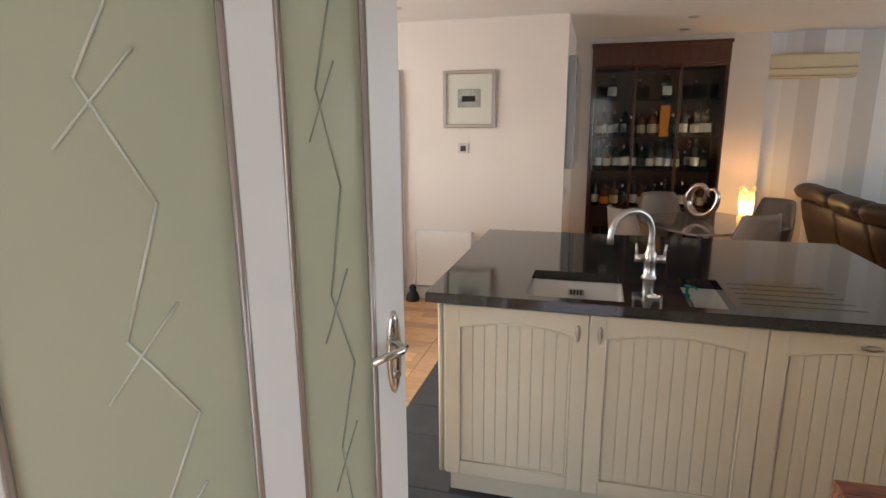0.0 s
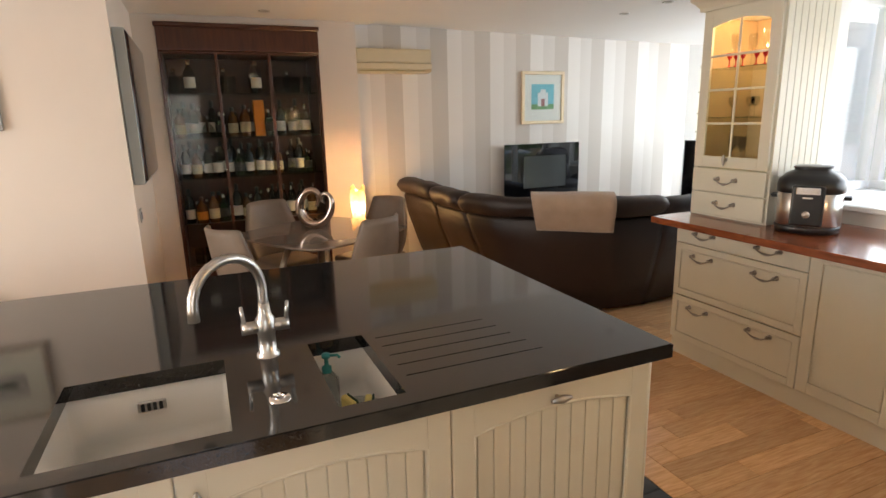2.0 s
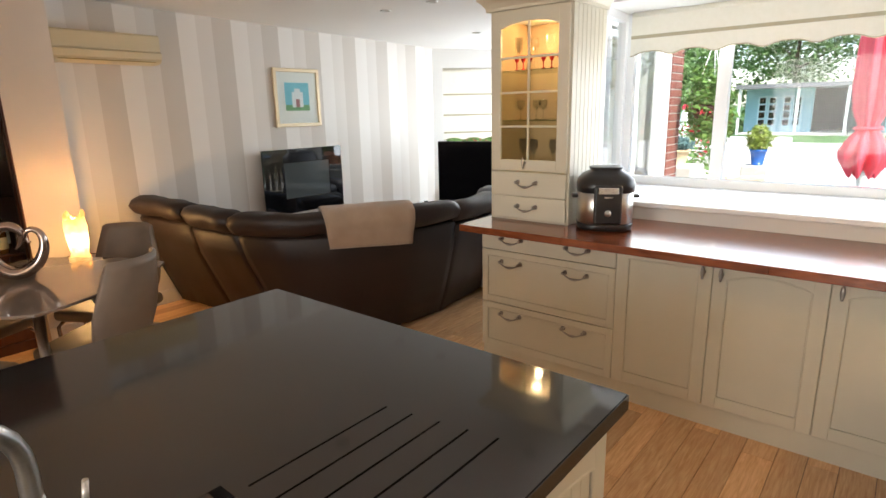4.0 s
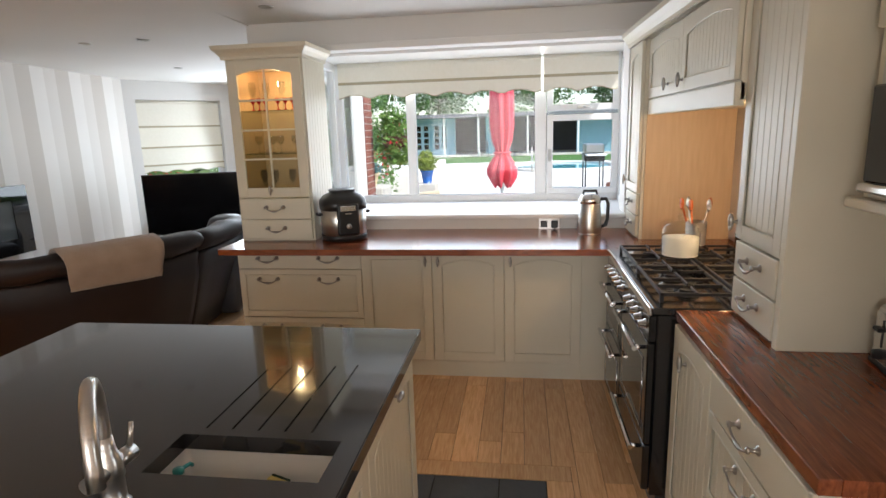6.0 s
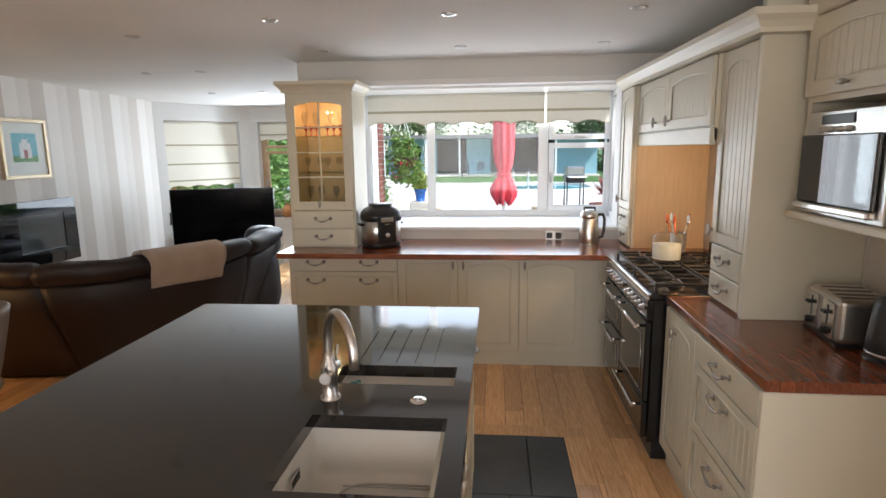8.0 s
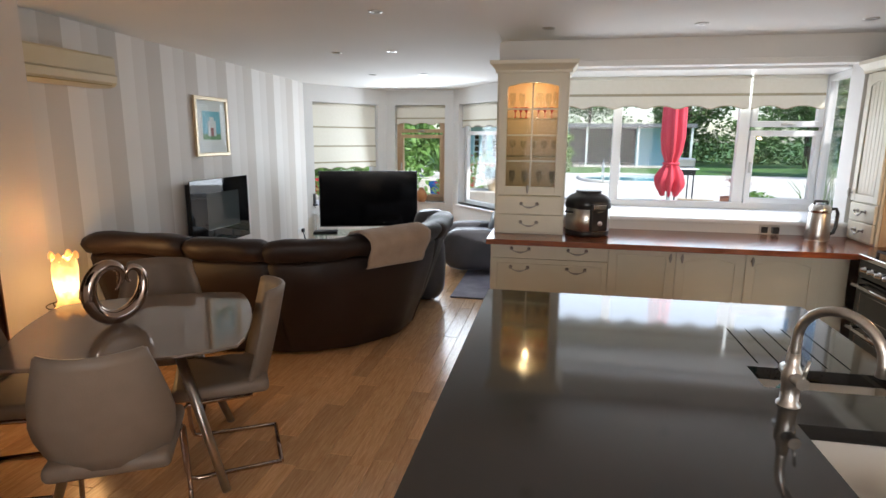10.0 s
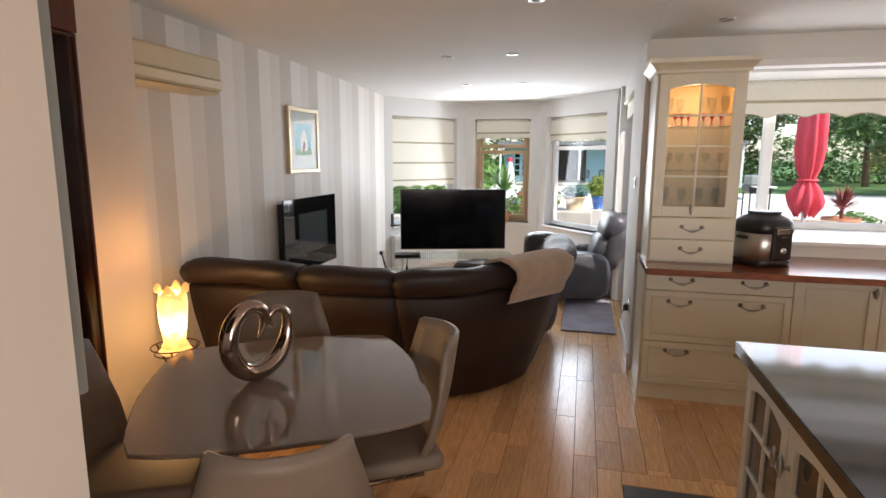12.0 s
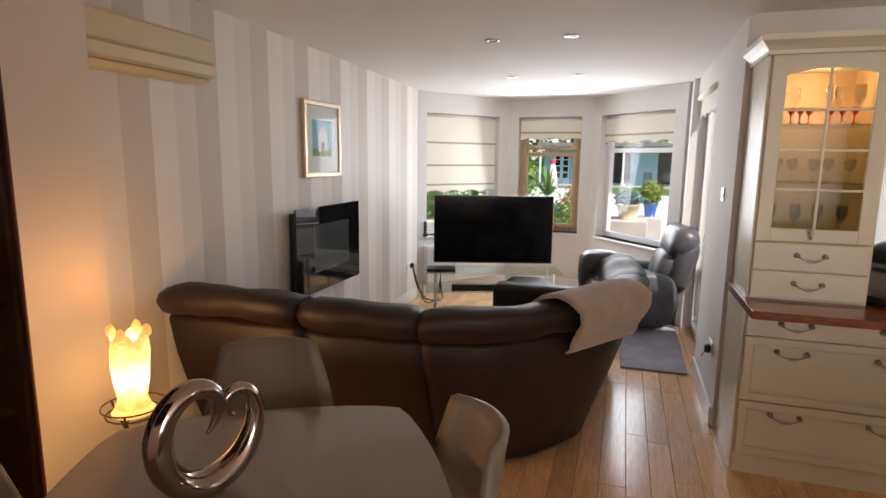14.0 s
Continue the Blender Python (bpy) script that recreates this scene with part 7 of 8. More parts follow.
box(bm, 0.235, 0.805, -0.082, -0.0756, 0.145, 0.505)
part("window", bm, M["fire_window"], fr, "smoked glass window")

# television on its stand
tdir = Vector((0.40, -1.22)).normalized()
tv = thing("television", (6.78, 7.17, 0.0), "large black flat television on a glass stand", "television", rz=math.degrees(math.atan2(tdir.y, tdir.x)))
bm = bmesh.new()
box(bm, -0.64, 0.64, 0.0, 0.035, 0.475, 1.205, 0.004)
part("casing", bm, M["black"], tv)
bm = bmesh.new()
box(bm, -0.63, 0.63, -0.002, -0.0002, 0.49, 1.195)
part("screen", bm, M["screen"], tv, "glossy black screen")
for s in (-1, 1):
    bm = bmesh.new()
    tube(bm, [(s * 0.42, 0.018, 0.48), (s * 0.42, 0.018, 0.445), (s * 0.52, -0.12, 0.426)], 0.008, n=6)
    tube(bm, [(s * 0.42, 0.018, 0.445), (s * 0.42, 0.14, 0.426)], 0.008, n=6)
    part("foot", bm, M["steel"], tv)
st = thing("television_stand", (6.76, 7.16, 0.0), "glass shelf television stand on steel legs holding a soundbar", "television stand", rz=math.degrees(math.atan2(tdir.y, tdir.x)))
for z in (0.40, 0.20):
    bm = bmesh.new()
    box(bm, -0.72, 0.72, -0.24, 0.20, z, z + 0.012, 0.002)
    part("shelf", bm, M["shelf_glass"], st, "glass shelf")
for x in (-0.62, 0.62):
    for y in (-0.18, 0.15):
        bm = bmesh.new()
        cyl(bm, (x, y, 0.0), (x, y, 0.3995), 0.018, n=12)
        part("leg", bm, M["steel"], st)
sbm = Matrix.Rotation(math.atan2(tdir.y, tdir.x), 4, "Z")
ob = thing("soundbar", tuple((Matrix.Translation((6.76, 7.16, 0)) @ sbm @ Vector((0.03, -0.17, 0.213)))), "long black soundbar on the lower glass shelf", "soundbar", rz=math.degrees(math.atan2(tdir.y, tdir.x)))
bm = bmesh.new()
box(bm, -0.48, 0.48, -0.045, 0.045, 0, 0.07, 0.01, seg=2)
part("casing", bm, M["black"], ob)
bm = bmesh.new()
box(bm, -0.03, 0.03, -0.0465, -0.0455, 0.025, 0.035)
part("badge", bm, M["steel"], ob, "small pale badge")
ob = thing("set_top_box", tuple((Matrix.Translation((6.76, 7.16, 0)) @ sbm @ Vector((-0.56, -0.12, 0.4125)))), "slim black box on the glass television stand", "set-top box", rz=math.degrees(math.atan2(tdir.y, tdir.x)))
bm = bmesh.new()
box(bm, -0.15, 0.15, -0.09, 0.09, 0, 0.035, 0.005)
part("casing", bm, M["black"], ob)
ob = thing("tangled_cable", (0, 0, 0), "tangle of thin black cables hanging from the television", "cable")
for k in range(5):
    bm = bmesh.new()
    r = random.Random(k)
    x0, y0 = 6.45 + 0.04 * k, 7.75
    pts = [(6.60, 8.03, 0.40), (6.58, 7.98, 0.30 - 0.03 * k), (6.5 + 0.02 * k, 7.9, 0.12 + r.uniform(-.05, .05)), (6.42, 7.8, 0.02 + 0.02 * k), (6.5, 7.72 - .03 * k, 0.05 + r.uniform(0, .05)), (6.55, 7.70, 0.25), (6.56, 7.68, 0.42)]
    pts = [Vector(p) for p in pts]
    sm_ = []
    for i in range(len(pts) - 1):
        for q in range(4):
            sm_.append(pts[i].lerp(pts[i + 1], q / 4))
    for _ in range(3):
        sm_ = [sm_[0]] + [(sm_[i - 1] + sm_[i + 1]) / 2 for i in range(1, len(sm_) - 1)] + [sm_[-1]]
    tube(bm, sm_, 0.0035, n=5)
    part("cable", bm, M["black"], ob)
socket("socket", Matrix.Translation((6.61, 8.078, 0.41)), "white double socket with black plugs beside the bay", plug=True, mt=M["white"])
socket("socket", facing((4.70, 5.262), (4.0, 5.262), 0.43), "white double socket low on the living room wall", plug=True, mt=M["white"])
socket("light_switch", facing((4.76, 5.262), (4.0, 5.262), 1.40), "small steel light switch on the wall beside the patio door", double=False)
ph = thing("cordless_phone", (6.98, 8.02, 0.70), "black cordless telephone upright on the window sill", "telephone", rz=-20)
bm = bmesh.new()
box(bm, -0.03, 0.03, -0.03, 0.03, 0, 0.03, 0.008, seg=2)
part("cradle", bm, M["black"], ph)
bm = bmesh.new()
box(bm, -0.022, 0.022, -0.012, 0.012, 0.025, 0.17, 0.008, seg=2)
part("handset", bm, M["black"], ph)
vs = thing("vase", (7.88, 6.72, 0.70), "round amber pottery vase on the bay window sill", "vase")
bm = bmesh.new()
lathe(bm, [(0.0, 0.0), (0.05, 0.0), (0.085, 0.05), (0.09, 0.10), (0.06, 0.16), (0.035, 0.19), (0.04, 0.21), (0.033, 0.21), (0.0, 0.18)], n=24)
part("body", bm, M["amber_pot"], vs)
rg = thing("rug", (5.95, 5.555, 0.0), "small mottled grey shaggy rug on the wooden floor", "rug")
bm = bmesh.new()
box(bm, -0.66, 0.66, -0.245, 0.245, 0.001, 0.018, 0.006)
part("pile", bm, M["rug"], rg)

# ---- garden ----
def plane(name, x0, x1, y0, y1, z, mt, label="", t=0.3):
    bm = bmesh.new()
    box(bm, x0, x1, y0, y1, z - t, z)
    return link_mesh(name, bm, mt, kind="structure")


plane("ground", 4.7, 400, -200, 200, -0.14, M["grass"])
plane("pavement", 4.7, 29.5, -12, 22, -0.08, M["patio"], t=0.055)
bm = bmesh.new()
prism(bm, [(25.5 + 2.6 * math.cos(a), 1.6 + 2.4 * math.sin(a) * (1 + 0.15 * math.cos(2 * a))) for a in [2 * math.pi * i / 40 for i in range(40)]], -0.0795, -0.066)
link_mesh("water", bm, M["water"], kind="structure")
bm = bmesh.new()
tube(bm, [(25.5 + 2.7 * math.cos(a), 1.6 + 2.5 * math.sin(a) * (1 + 0.15 * math.cos(2 * a)), -0.06) for a in [2 * math.pi * i / 60 for i in range(60)]], 0.10, n=6, closed=True)
link_mesh("pool_coping", bm, M["patio"], kind="structure")


def foliage(name, blobs, n, size, mt, parent=None, seed=0, label="", kind="", flat=0.5):
    """Leaves scattered on and inside overlapping lumps: blobs are (x, y, z, rx, ry, rz)."""
    r = np.random.RandomState(seed)
    blobs = np.array(blobs, float)
    vol = blobs[:, 3] * blobs[:, 4] * blobs[:, 5]
    which = r.choice(len(blobs), n, p=vol / vol.sum())
    d = r.normal(size=(n, 3))
    d /= np.linalg.norm(d, axis=1)[:, None]
    rad = 0.55 + 0.5 * r.rand(n) ** 0.6
    lump = 1 + 0.18 * np.sin(d[:, 0] * 7 + which) * np.sin(d[:, 1] * 6 + 2 * which) + 0.12 * np.sin(d[:, 2] * 9)
    c = blobs[which, :3] + d * blobs[which, 3:] * (rad * lump)[:, None]
    a = r.normal(size=(n, 3))
    a[:, 2] *= flat
    a /= np.linalg.norm(a, axis=1)[:, None]
    b = np.cross(a, r.normal(size=(n, 3)))
    b /= np.linalg.norm(b, axis=1)[:, None]
    s = size * (0.6 + 0.8 * r.rand(n))[:, None]
    v = np.stack([c - a * s, c + b * s * 0.45, c + a * s, c - b * s * 0.45], axis=1).reshape(-1, 3)
    f = np.arange(4 * n).reshape(-1, 4)
    me = bpy.data.meshes.new(name)
    me.from_pydata(v.tolist(), [], f.tolist())
    me.materials.append(mt)
    ob = new(name, me)
    ob.parent = parent
    return tagged(ob, label=label, kind=kind)


def tree(x, y, h, w, seed, mt="leaf", label="tall leafy garden tree behind the lawn", n=9000, leaf=0.16):
    r = random.Random(seed)
    ob = thing("tree", (x, y, -0.14), label, "tree", "trees behind the garden")
    bm = bmesh.new()
    tube(bm, [(0, 0, 0), (r.uniform(-.1, .1), 0.1, h * 0.25), (r.uniform(-.3, .3), 0.1, h * 0.6), (0, 0, h * 0.8)], [0.22, 0.17, 0.12, 0.05], n=8)
    for k in range(7):
        a = k * 2.4
        z = h * (0.3 + 0.07 * k)
        tube(bm, [(0, 0, z), (w * 0.3 * math.cos(a), w * 0.3 * math.sin(a), z + h * 0.1), (w * 0.55 * math.cos(a), w * 0.55 * math.sin(a), z + h * 0.16)], [0.08, 0.05, 0.02], n=6)
    part("trunk", bm, M["bark"], ob)
    blobs = [(0, 0, h * 0.62, w * 0.6, w * 0.6, h * 0.32)]
    for k in range(9):
        a = k * 2.1 + r.random()
        q = r.uniform(0.35, 0.75) * w
        blobs.append((q * math.cos(a), q * math.sin(a), h * r.uniform(0.35, 0.9), w * r.uniform(.25, .4), w * r.uniform(.25, .4), h * r.uniform(.10, .18)))
    foliage("crown", blobs, n, leaf, M[mt], ob, seed)
    return ob


tree(36, 15.5, 8, 4.2, 1)
tree(48, 10, 9, 5.0, 2)
tree(50, 2, 10, 5.5, 3)
tree(46, -5, 8, 4.5, 4)
tree(40, -11, 8, 4.5, 5)
tree(30, -9.5, 6, 3.6, 6)
tree(27, 13, 5, 3.0, 7)
tree(30, -15, 8, 4.5, 8)
tree(52, 18, 10, 5.5, 10)
blobs = [(38 + 10 * math.cos(a), 2 + 26 * math.sin(a), 1.2, 2.6, 2.6, 1.9) for a in [radians(q) for q in range(-85, 90, 10)]]
foliage("garden_hedge", blobs, 30000, 0.18, M["leaf"], None, 20, "dense green hedge closing the far end of the garden", "stuff")
blobs = [(13.5 + i * 1.1, -3.4 - 0.5 * i, 0.9 + 0.15 * (i % 3), 1.3, 1.1, 1.25 + 0.1 * (i % 2)) for i in range(9)]
foliage("garden_shrub", blobs, 26000, 0.075, M["leaf_mid"], None, 21, "bank of bright green shrubs beside the pool", "stuff")
blobs = [(9.4, 0.1, 0.3, 0.5, 0.7, 0.7), (9.8, -0.9, 0.4, 0.6, 0.7, 0.9), (10.6, -1.9, 0.4, 0.7, 0.7, 0.9)]
b2 = bmesh.new()
rr = random.Random(8)
for k in range(420):
    x, y = rr.uniform(9.0, 11.2), rr.uniform(-2.2, 0.5)
    hh, a = rr.uniform(0.8, 1.6), rr.uniform(0, 6.28)
    dx, dy = 0.35 * math.cos(a), 0.35 * math.sin(a)
    tube(b2, [(x, y, -0.1), (x + dx * 0.3, y + dy * 0.3, hh * 0.7), (x + dx, y + dy, hh)], [0.010, 0.008, 0.002], n=3)
link = link_mesh("ornamental_grass", b2, M["leaf_mid"])
tagged(link, "tall fine-bladed ornamental grass beside the terrace", "ornamental grass", kind="stuff")

# summer house
sh = thing("summer_house", (38.0, 6.0, -0.14), "long low pale blue timber summer house with dark porch", "summer house")
def sbox(name, r, mt, label="", bevel=0.0):
    bm = bmesh.new()
    box(bm, *r, bevel)
    return part(name, bm, M[mt], sh, label)
sbox("roof", (-1.3, 4.5, -9.5, 5.2, 2.5, 2.72), "grey_roof")
sbox("back_wall", (3.6, 3.8, -9.0, 4.9, 0, 2.49), "shed_dark")
sbox("wall", (0, 0.15, 1.6, 4.9, 0, 2.49), "blue_paint")
sbox("wall", (0, 0.15, -2.0, -0.4, 0, 2.49), "blue_paint")
sbox("wall", (0, 0.15, -9.0, -6.2, 0, 2.49), "blue_paint")
sbox("side_wall", (0.15, 3.6, 4.75, 4.9, 0, 2.49), "blue_paint")
sbox("side_wall", (0.15, 3.6, -9.0, -8.85, 0, 2.49), "blue_paint")
sbox("floor", (-1.2, 3.6, -9.0, 4.9, 0.02, 0.12), "patio")
for y in (-9.3, -6.2, -3.1, 0.0, 2.2, 5.0):
    sbox("post", (-1.15, -1.02, y - 0.06, y + 0.06, 0, 2.49), "upvc")
for y in (2.1, 3.3):
    for k in range(2):
        sbox("door_leaf", (-0.04, 0.0, y + 0.5 * k, y + 0.5 * k + 0.46, 0.12, 2.1), "pale_blue")
        for j in range(4):
            sbox("door_glazing", (-0.046, -0.041, y + 0.5 * k + 0.08, y + 0.5 * k + 0.38, 0.5 + 0.4 * j, 0.82 + 0.4 * j), "mirror_black")


def garden_chair(x, y, rz, mt, label, group=""):
    ob = thing("garden_chair", (x, y, -0.08), label, "garden chair", group, rz=rz)
    bm = bmesh.new()
    box(bm, -0.22, 0.22, -0.22, 0.22, 0.42, 0.45, 0.01)
    part("seat", bm, mt, ob)
    for i in range(5):
        bm = bmesh.new()
        box(bm, -0.21 + 0.09 * i, -0.15 + 0.09 * i, 0.20, 0.22, 0.47, 0.88, 0.005)
        part("slat", bm, mt, ob)
    bm = bmesh.new()
    box(bm, -0.23, 0.23, 0.195, 0.225, 0.86, 0.92, 0.01)
    part("top_rail", bm, mt, ob)
    for sx in (-1, 1):
        for yy in (-0.2, 0.21):
            bm = bmesh.new()
            cyl(bm, (sx * 0.21, yy, 0), (sx * 0.22, yy, 0.46 if yy < 0 else 0.88), 0.014, n=8)
            part("leg", bm, mt, ob)
    return ob


for y in (3.5, 4.6, 5.6):
    garden_chair(36.6, y, 90, M["shed_dark"], "dark garden chair on the summer house porch", "chairs on the porch")

# round terrace table with a closed parasol
gt = thing("terrace_table", (6.62, 3.50, -0.03), "round glass garden table with a metal rim", "garden table")
bm = bmesh.new()
lathe(bm, [(0.0, 0.86), (0.60, 0.86), (0.60, 0.872), (0.0, 0.873)], n=40)
part("tabletop", bm, M["table_pale"], gt, "pale frosted glass")
bm = bmesh.new()
tube(bm, [(0.60 * math.cos(2 * math.pi * i / 40), 0.60 * math.sin(2 * math.pi * i / 40), 0.865) for i in range(40)], 0.018, n=6, closed=True)
part("rim", bm, M["steel"], gt)
for k in range(4):
    bm = bmesh.new()
    a = radians(45 + 90 * k)
    tube(bm, [(0.5 * math.cos(a), 0.5 * math.sin(a), 0.85), (0.35 * math.cos(a), 0.35 * math.sin(a), 0.4), (0.55 * math.cos(a), 0.55 * math.sin(a), -0.14)], 0.018, n=6)
    part("leg", bm, M["steel"], gt)
pr = thing("parasol", (6.42, 3.52, -0.08), "closed bright pink canvas parasol tied at its waist", "parasol")
bm = bmesh.new()
cyl(bm, (0, 0, 0.0), (0, 0, 3.0), 0.024, n=12)
part("pole", bm, M["upvc"], pr)
bm = bmesh.new()
cyl(bm, (0, 0, 0.0), (0, 0, 0.06), 0.25, n=24)
part("base", bm, M["iron"], pr)
bm = bmesh.new()
rows = [(2.98, 0.03), (2.8, 0.10), (2.4, 0.165), (2.0, 0.20), (1.75, 0.205), (1.58, 0.17), (1.475, 0.105), (1.44, 0.11), (1.36, 0.20), (1.27, 0.255), (1.22, 0.24), (1.12, 0.14)]
n = 64
rings = []
for j, (z, r) in enumerate(rows):
    ring = []
    for i in range(n):
        a = 2 * math.pi * i / n
        r_ = 0.58 * r
        fold = 1 + (0.20 if z > 1.5 else 0.24) * math.sin(9 * a + 0.8 * math.sin(z * 3)) * (0.8 + 0.4 * math.sin(2.3 * a)) * min(1, (3.0 - z) * 2)
        ring.append(bm.verts.new((r_ * fold * math.cos(a), r_ * fold * math.sin(a), z + (0.035 * math.sin(8 * a) if j > 8 else 0))))
    rings.append(ring)
for a, b in zip(rings, rings[1:]):
    for i in range(n):
        bm.faces.new((a[i], b[i], b[(i + 1) % n], a[(i + 1) % n])).smooth = True
part("canopy", bm, M["pink"], pr)
bm = bmesh.new()
tube(bm, [(0.080 * math.cos(2 * math.pi * i / 20), 0.080 * math.sin(2 * math.pi * i / 20), 1.455) for i in range(20)], 0.014, n=6, closed=True)
part("tie", bm, M["pink"], pr)
for (x, y, rz) in ((6.45, 4.75, 20), (7.6, 4.4, -40), (7.75, 2.95, -110), (6.35, 2.45, 160)):
    garden_chair(x, y, rz, M["patio_wood"], "pale slatted garden chair by the round terrace table", "chairs by the terrace table")


def potted(x, y, pr_, ph_, mt, leafm, n, spread, h, label, leaf=0.05, spiky=False, z=-0.08, fl=None, seed=1):
    ob = thing("potted_plant", (x, y, z), label, "potted plant")
    bm = bmesh.new()
    lathe(bm, [(0.0, 0.0), (pr_ * 0.65, 0.0), (pr_ * 0.95, ph_ * 0.85), (pr_ * 1.05, ph_ * 0.87), (pr_ * 1.05, ph_), (pr_ * 0.9, ph_), (pr_ * 0.85, ph_ * 0.9), (0.0, ph_ * 0.9)], n=20)
    part("pot", bm, mt, ob)
    if spiky:
        bm = bmesh.new()
        r = random.Random(seed)
        for k in range(n):
            a, e = r.uniform(0, 6.28), r.uniform(0.2, 1.4)
            L = spread * r.uniform(0.8, 1.15)
            d = Vector((math.cos(a) * math.cos(e), math.sin(a) * math.cos(e), math.sin(e)))
            s = Vector((-math.sin(a), math.cos(a), 0)) * 0.022
            b0 = Vector((0, 0, ph_ + h))
            tip = b0 + d * L + Vector((0, 0, -0.25 * L * math.cos(e)))
            mid = b0 + d * L * 0.5
            v = [bm.verts.new(q) for q in (b0 - s * .5, b0 + s * .5, mid + s, tip, mid - s)]
            bm.faces.new((v[0], v[1], v[2], v[4]))
            bm.faces.new((v[4], v[2], v[3]))
        tube(bm, [(0, 0, ph_ * 0.85), (0, 0, ph_ + h)], 0.03, n=6)
        part("leaves", bm, leafm, ob, kind="stuff")
    else:
        foliage("leaves", [(0, 0, ph_ + h * 0.5, spread, spread, h * 0.6), (spread * .4, 0, ph_ + h * .3, spread * .6, spread * .6, h * .4)], n, leaf, leafm, ob, seed, kind="stuff")
    if fl:
        foliage("flowers", [(0, 0, ph_ + h * 0.75, spread * 0.9, spread * 0.9, h * 0.45)], n // 6, leaf * 0.8, fl, ob, seed + 1, kind="stuff")
    return ob


potted(10.5, 1.6, 0.26, 0.72, M["terracotta"], M["leaf_red"], 60, 0.42, 0.15, "spiky red cordyline in a tall terracotta pot", spiky=True)
potted(12.0, 0.8, 0.3, 0.35, M["patio"], M["leaf_mid"], 500, 0.4, 0.3, "low stone trough of mixed green plants on the terrace")
potted(12.6, 5.35, 0.14, 0.28, M["blue_glaze"], M["leaf_light"], 1300, 0.20, 0.36, "yellow-green shrub in a glazed blue pot on the terrace", leaf=0.035, z=0.50)
bx = thing("planter_base", (12.6, 5.35, -0.08), "low pale stone block under a blue pot", "stone block")
bm = bmesh.new()
box(bm, -0.22, 0.22, -0.22, 0.22, 0.0, 0.5795, 0.02)
part("block", bm, M["stone"], bx)
potted(8.8, 5.05, 0.24, 0.30, M["terracotta"], M["leaf_mid"], 700, 0.28, 0.22, "terracotta pot of green plants against the brick pier")
potted(9.44, 5.79, 0.17, 0.22, M["sand_pot"], M["leaf_blue"], 900, 0.19, 0.14, "sand-coloured bowl of blue-green succulents on a stone step", z=0.7505, leaf=0.035)
step = thing("stone_step", (9.44, 5.79, -0.08), "two low pale stone steps under a planted bowl", "garden step")
for nm, r_ in (("lower_step", (-0.5, 0.4, -0.35, 0.6, 0.0, 0.42)), ("upper_step", (-0.25, 0.4, -0.28, 0.5, 0.4205, 0.83))):
    bm = bmesh.new()
    box(bm, *r_, 0.02)
    part(nm, bm, M["stone"], step)
potted(10.8, 6.7, 0.26, 0.42, M["terracotta"], M["leaf_mid"], 900, 0.45, 0.5, "terracotta pot of red geraniums on the terrace", fl=M["flower"])
potted(12.2, 7.3, 0.26, 0.75, M["blue_glaze"], M["leaf_mid"], 60, 0.7, 0.2, "spiky palm in a bright blue glazed pot", spiky=True)
potted(10.0, 9.6, 0.3, 0.4, M["terracotta"], M["leaf_mid"], 1100, 0.5, 0.5, "terracotta pot of pink and red flowers outside the bay", fl=M["flower"], seed=5)
potted(11.2, 10.6, 0.3, 0.4, M["terracotta"], M["leaf"], 1100, 0.5, 0.6, "terracotta pot with a leafy shrub outside the bay", fl=M["flower"], seed=6)
potted(13.0, 6.6, 0.25, 0.3, M["sand_pot"], M["leaf_mid"], 900, 0.5, 0.9, "leafy shrub with red flowers beside the terrace", fl=M["flower"], seed=9)
blobs = [(13 + 1.3 * i, 9.0 + 1.2 * i, 0.8 + .2 * (i % 2), 1.2, 1.2, 1.3) for i in range(8)] + [(12.0 + i, 12.5 - 0.3 * i, 1.0, 1.2, 1.1, 1.4) for i in range(5)]
foliage("garden_bush", blobs, 26000, 0.085, M["leaf_mid"], None, 31, "mixed leafy bushes beyond the terrace outside the bay", "stuff")
tree(16.5, 8.9, 2.7, 0.8, 33, "leaf_mid", "small round-headed tree on the terrace with dense leaves", 5000, 0.075)

hb = thing("hanging_basket", (7.08, 4.80, 0), "leafy hanging basket with red flowers on thin wires", "hanging basket")
bm = bmesh.new()
lathe(bm, [(0.0, 1.40), (0.09, 1.42), (0.15, 1.49), (0.17, 1.57), (0.16, 1.57), (0.0, 1.55)], n=18)
part("basket", bm, M["darkwood"], hb)
for k in range(3):
    ca, sa = math.cos(2.1 * k), math.sin(2.1 * k)
    bm = bmesh.new()
    tube(bm, [(0.165 * ca, 0.165 * sa, 1.57), (0, 0, 2.16)], 0.004, n=5)
    part("wire", bm, M["upvc"], hb)
bm = bmesh.new()
tube(bm, [(0, 0, 2.16), (0, 0, 2.22), (0, 0.10, 2.27), (0, 0.286, 2.27)], 0.008, n=6)
tube(bm, [(0, 0.05, 2.25), (0, 0.286, 2.05)], 0.006, n=6)
part("bracket", bm, M["iron"], hb, "black iron wall bracket")
foliage("leaves", [(0, 0, 1.62, 0.20, 0.20, 0.16), (0.03, -0.02, 1.42, 0.19, 0.19, 0.22), (-0.02, 0.03, 1.78, 0.14, 0.14, 0.12)], 2400, 0.030, M["leaf_mid"], hb, 61, kind="stuff")
foliage("flowers", [(0, 0, 1.50, 0.21, 0.21, 0.24)], 50, 0.028, M["flower"], hb, 62, kind="stuff")

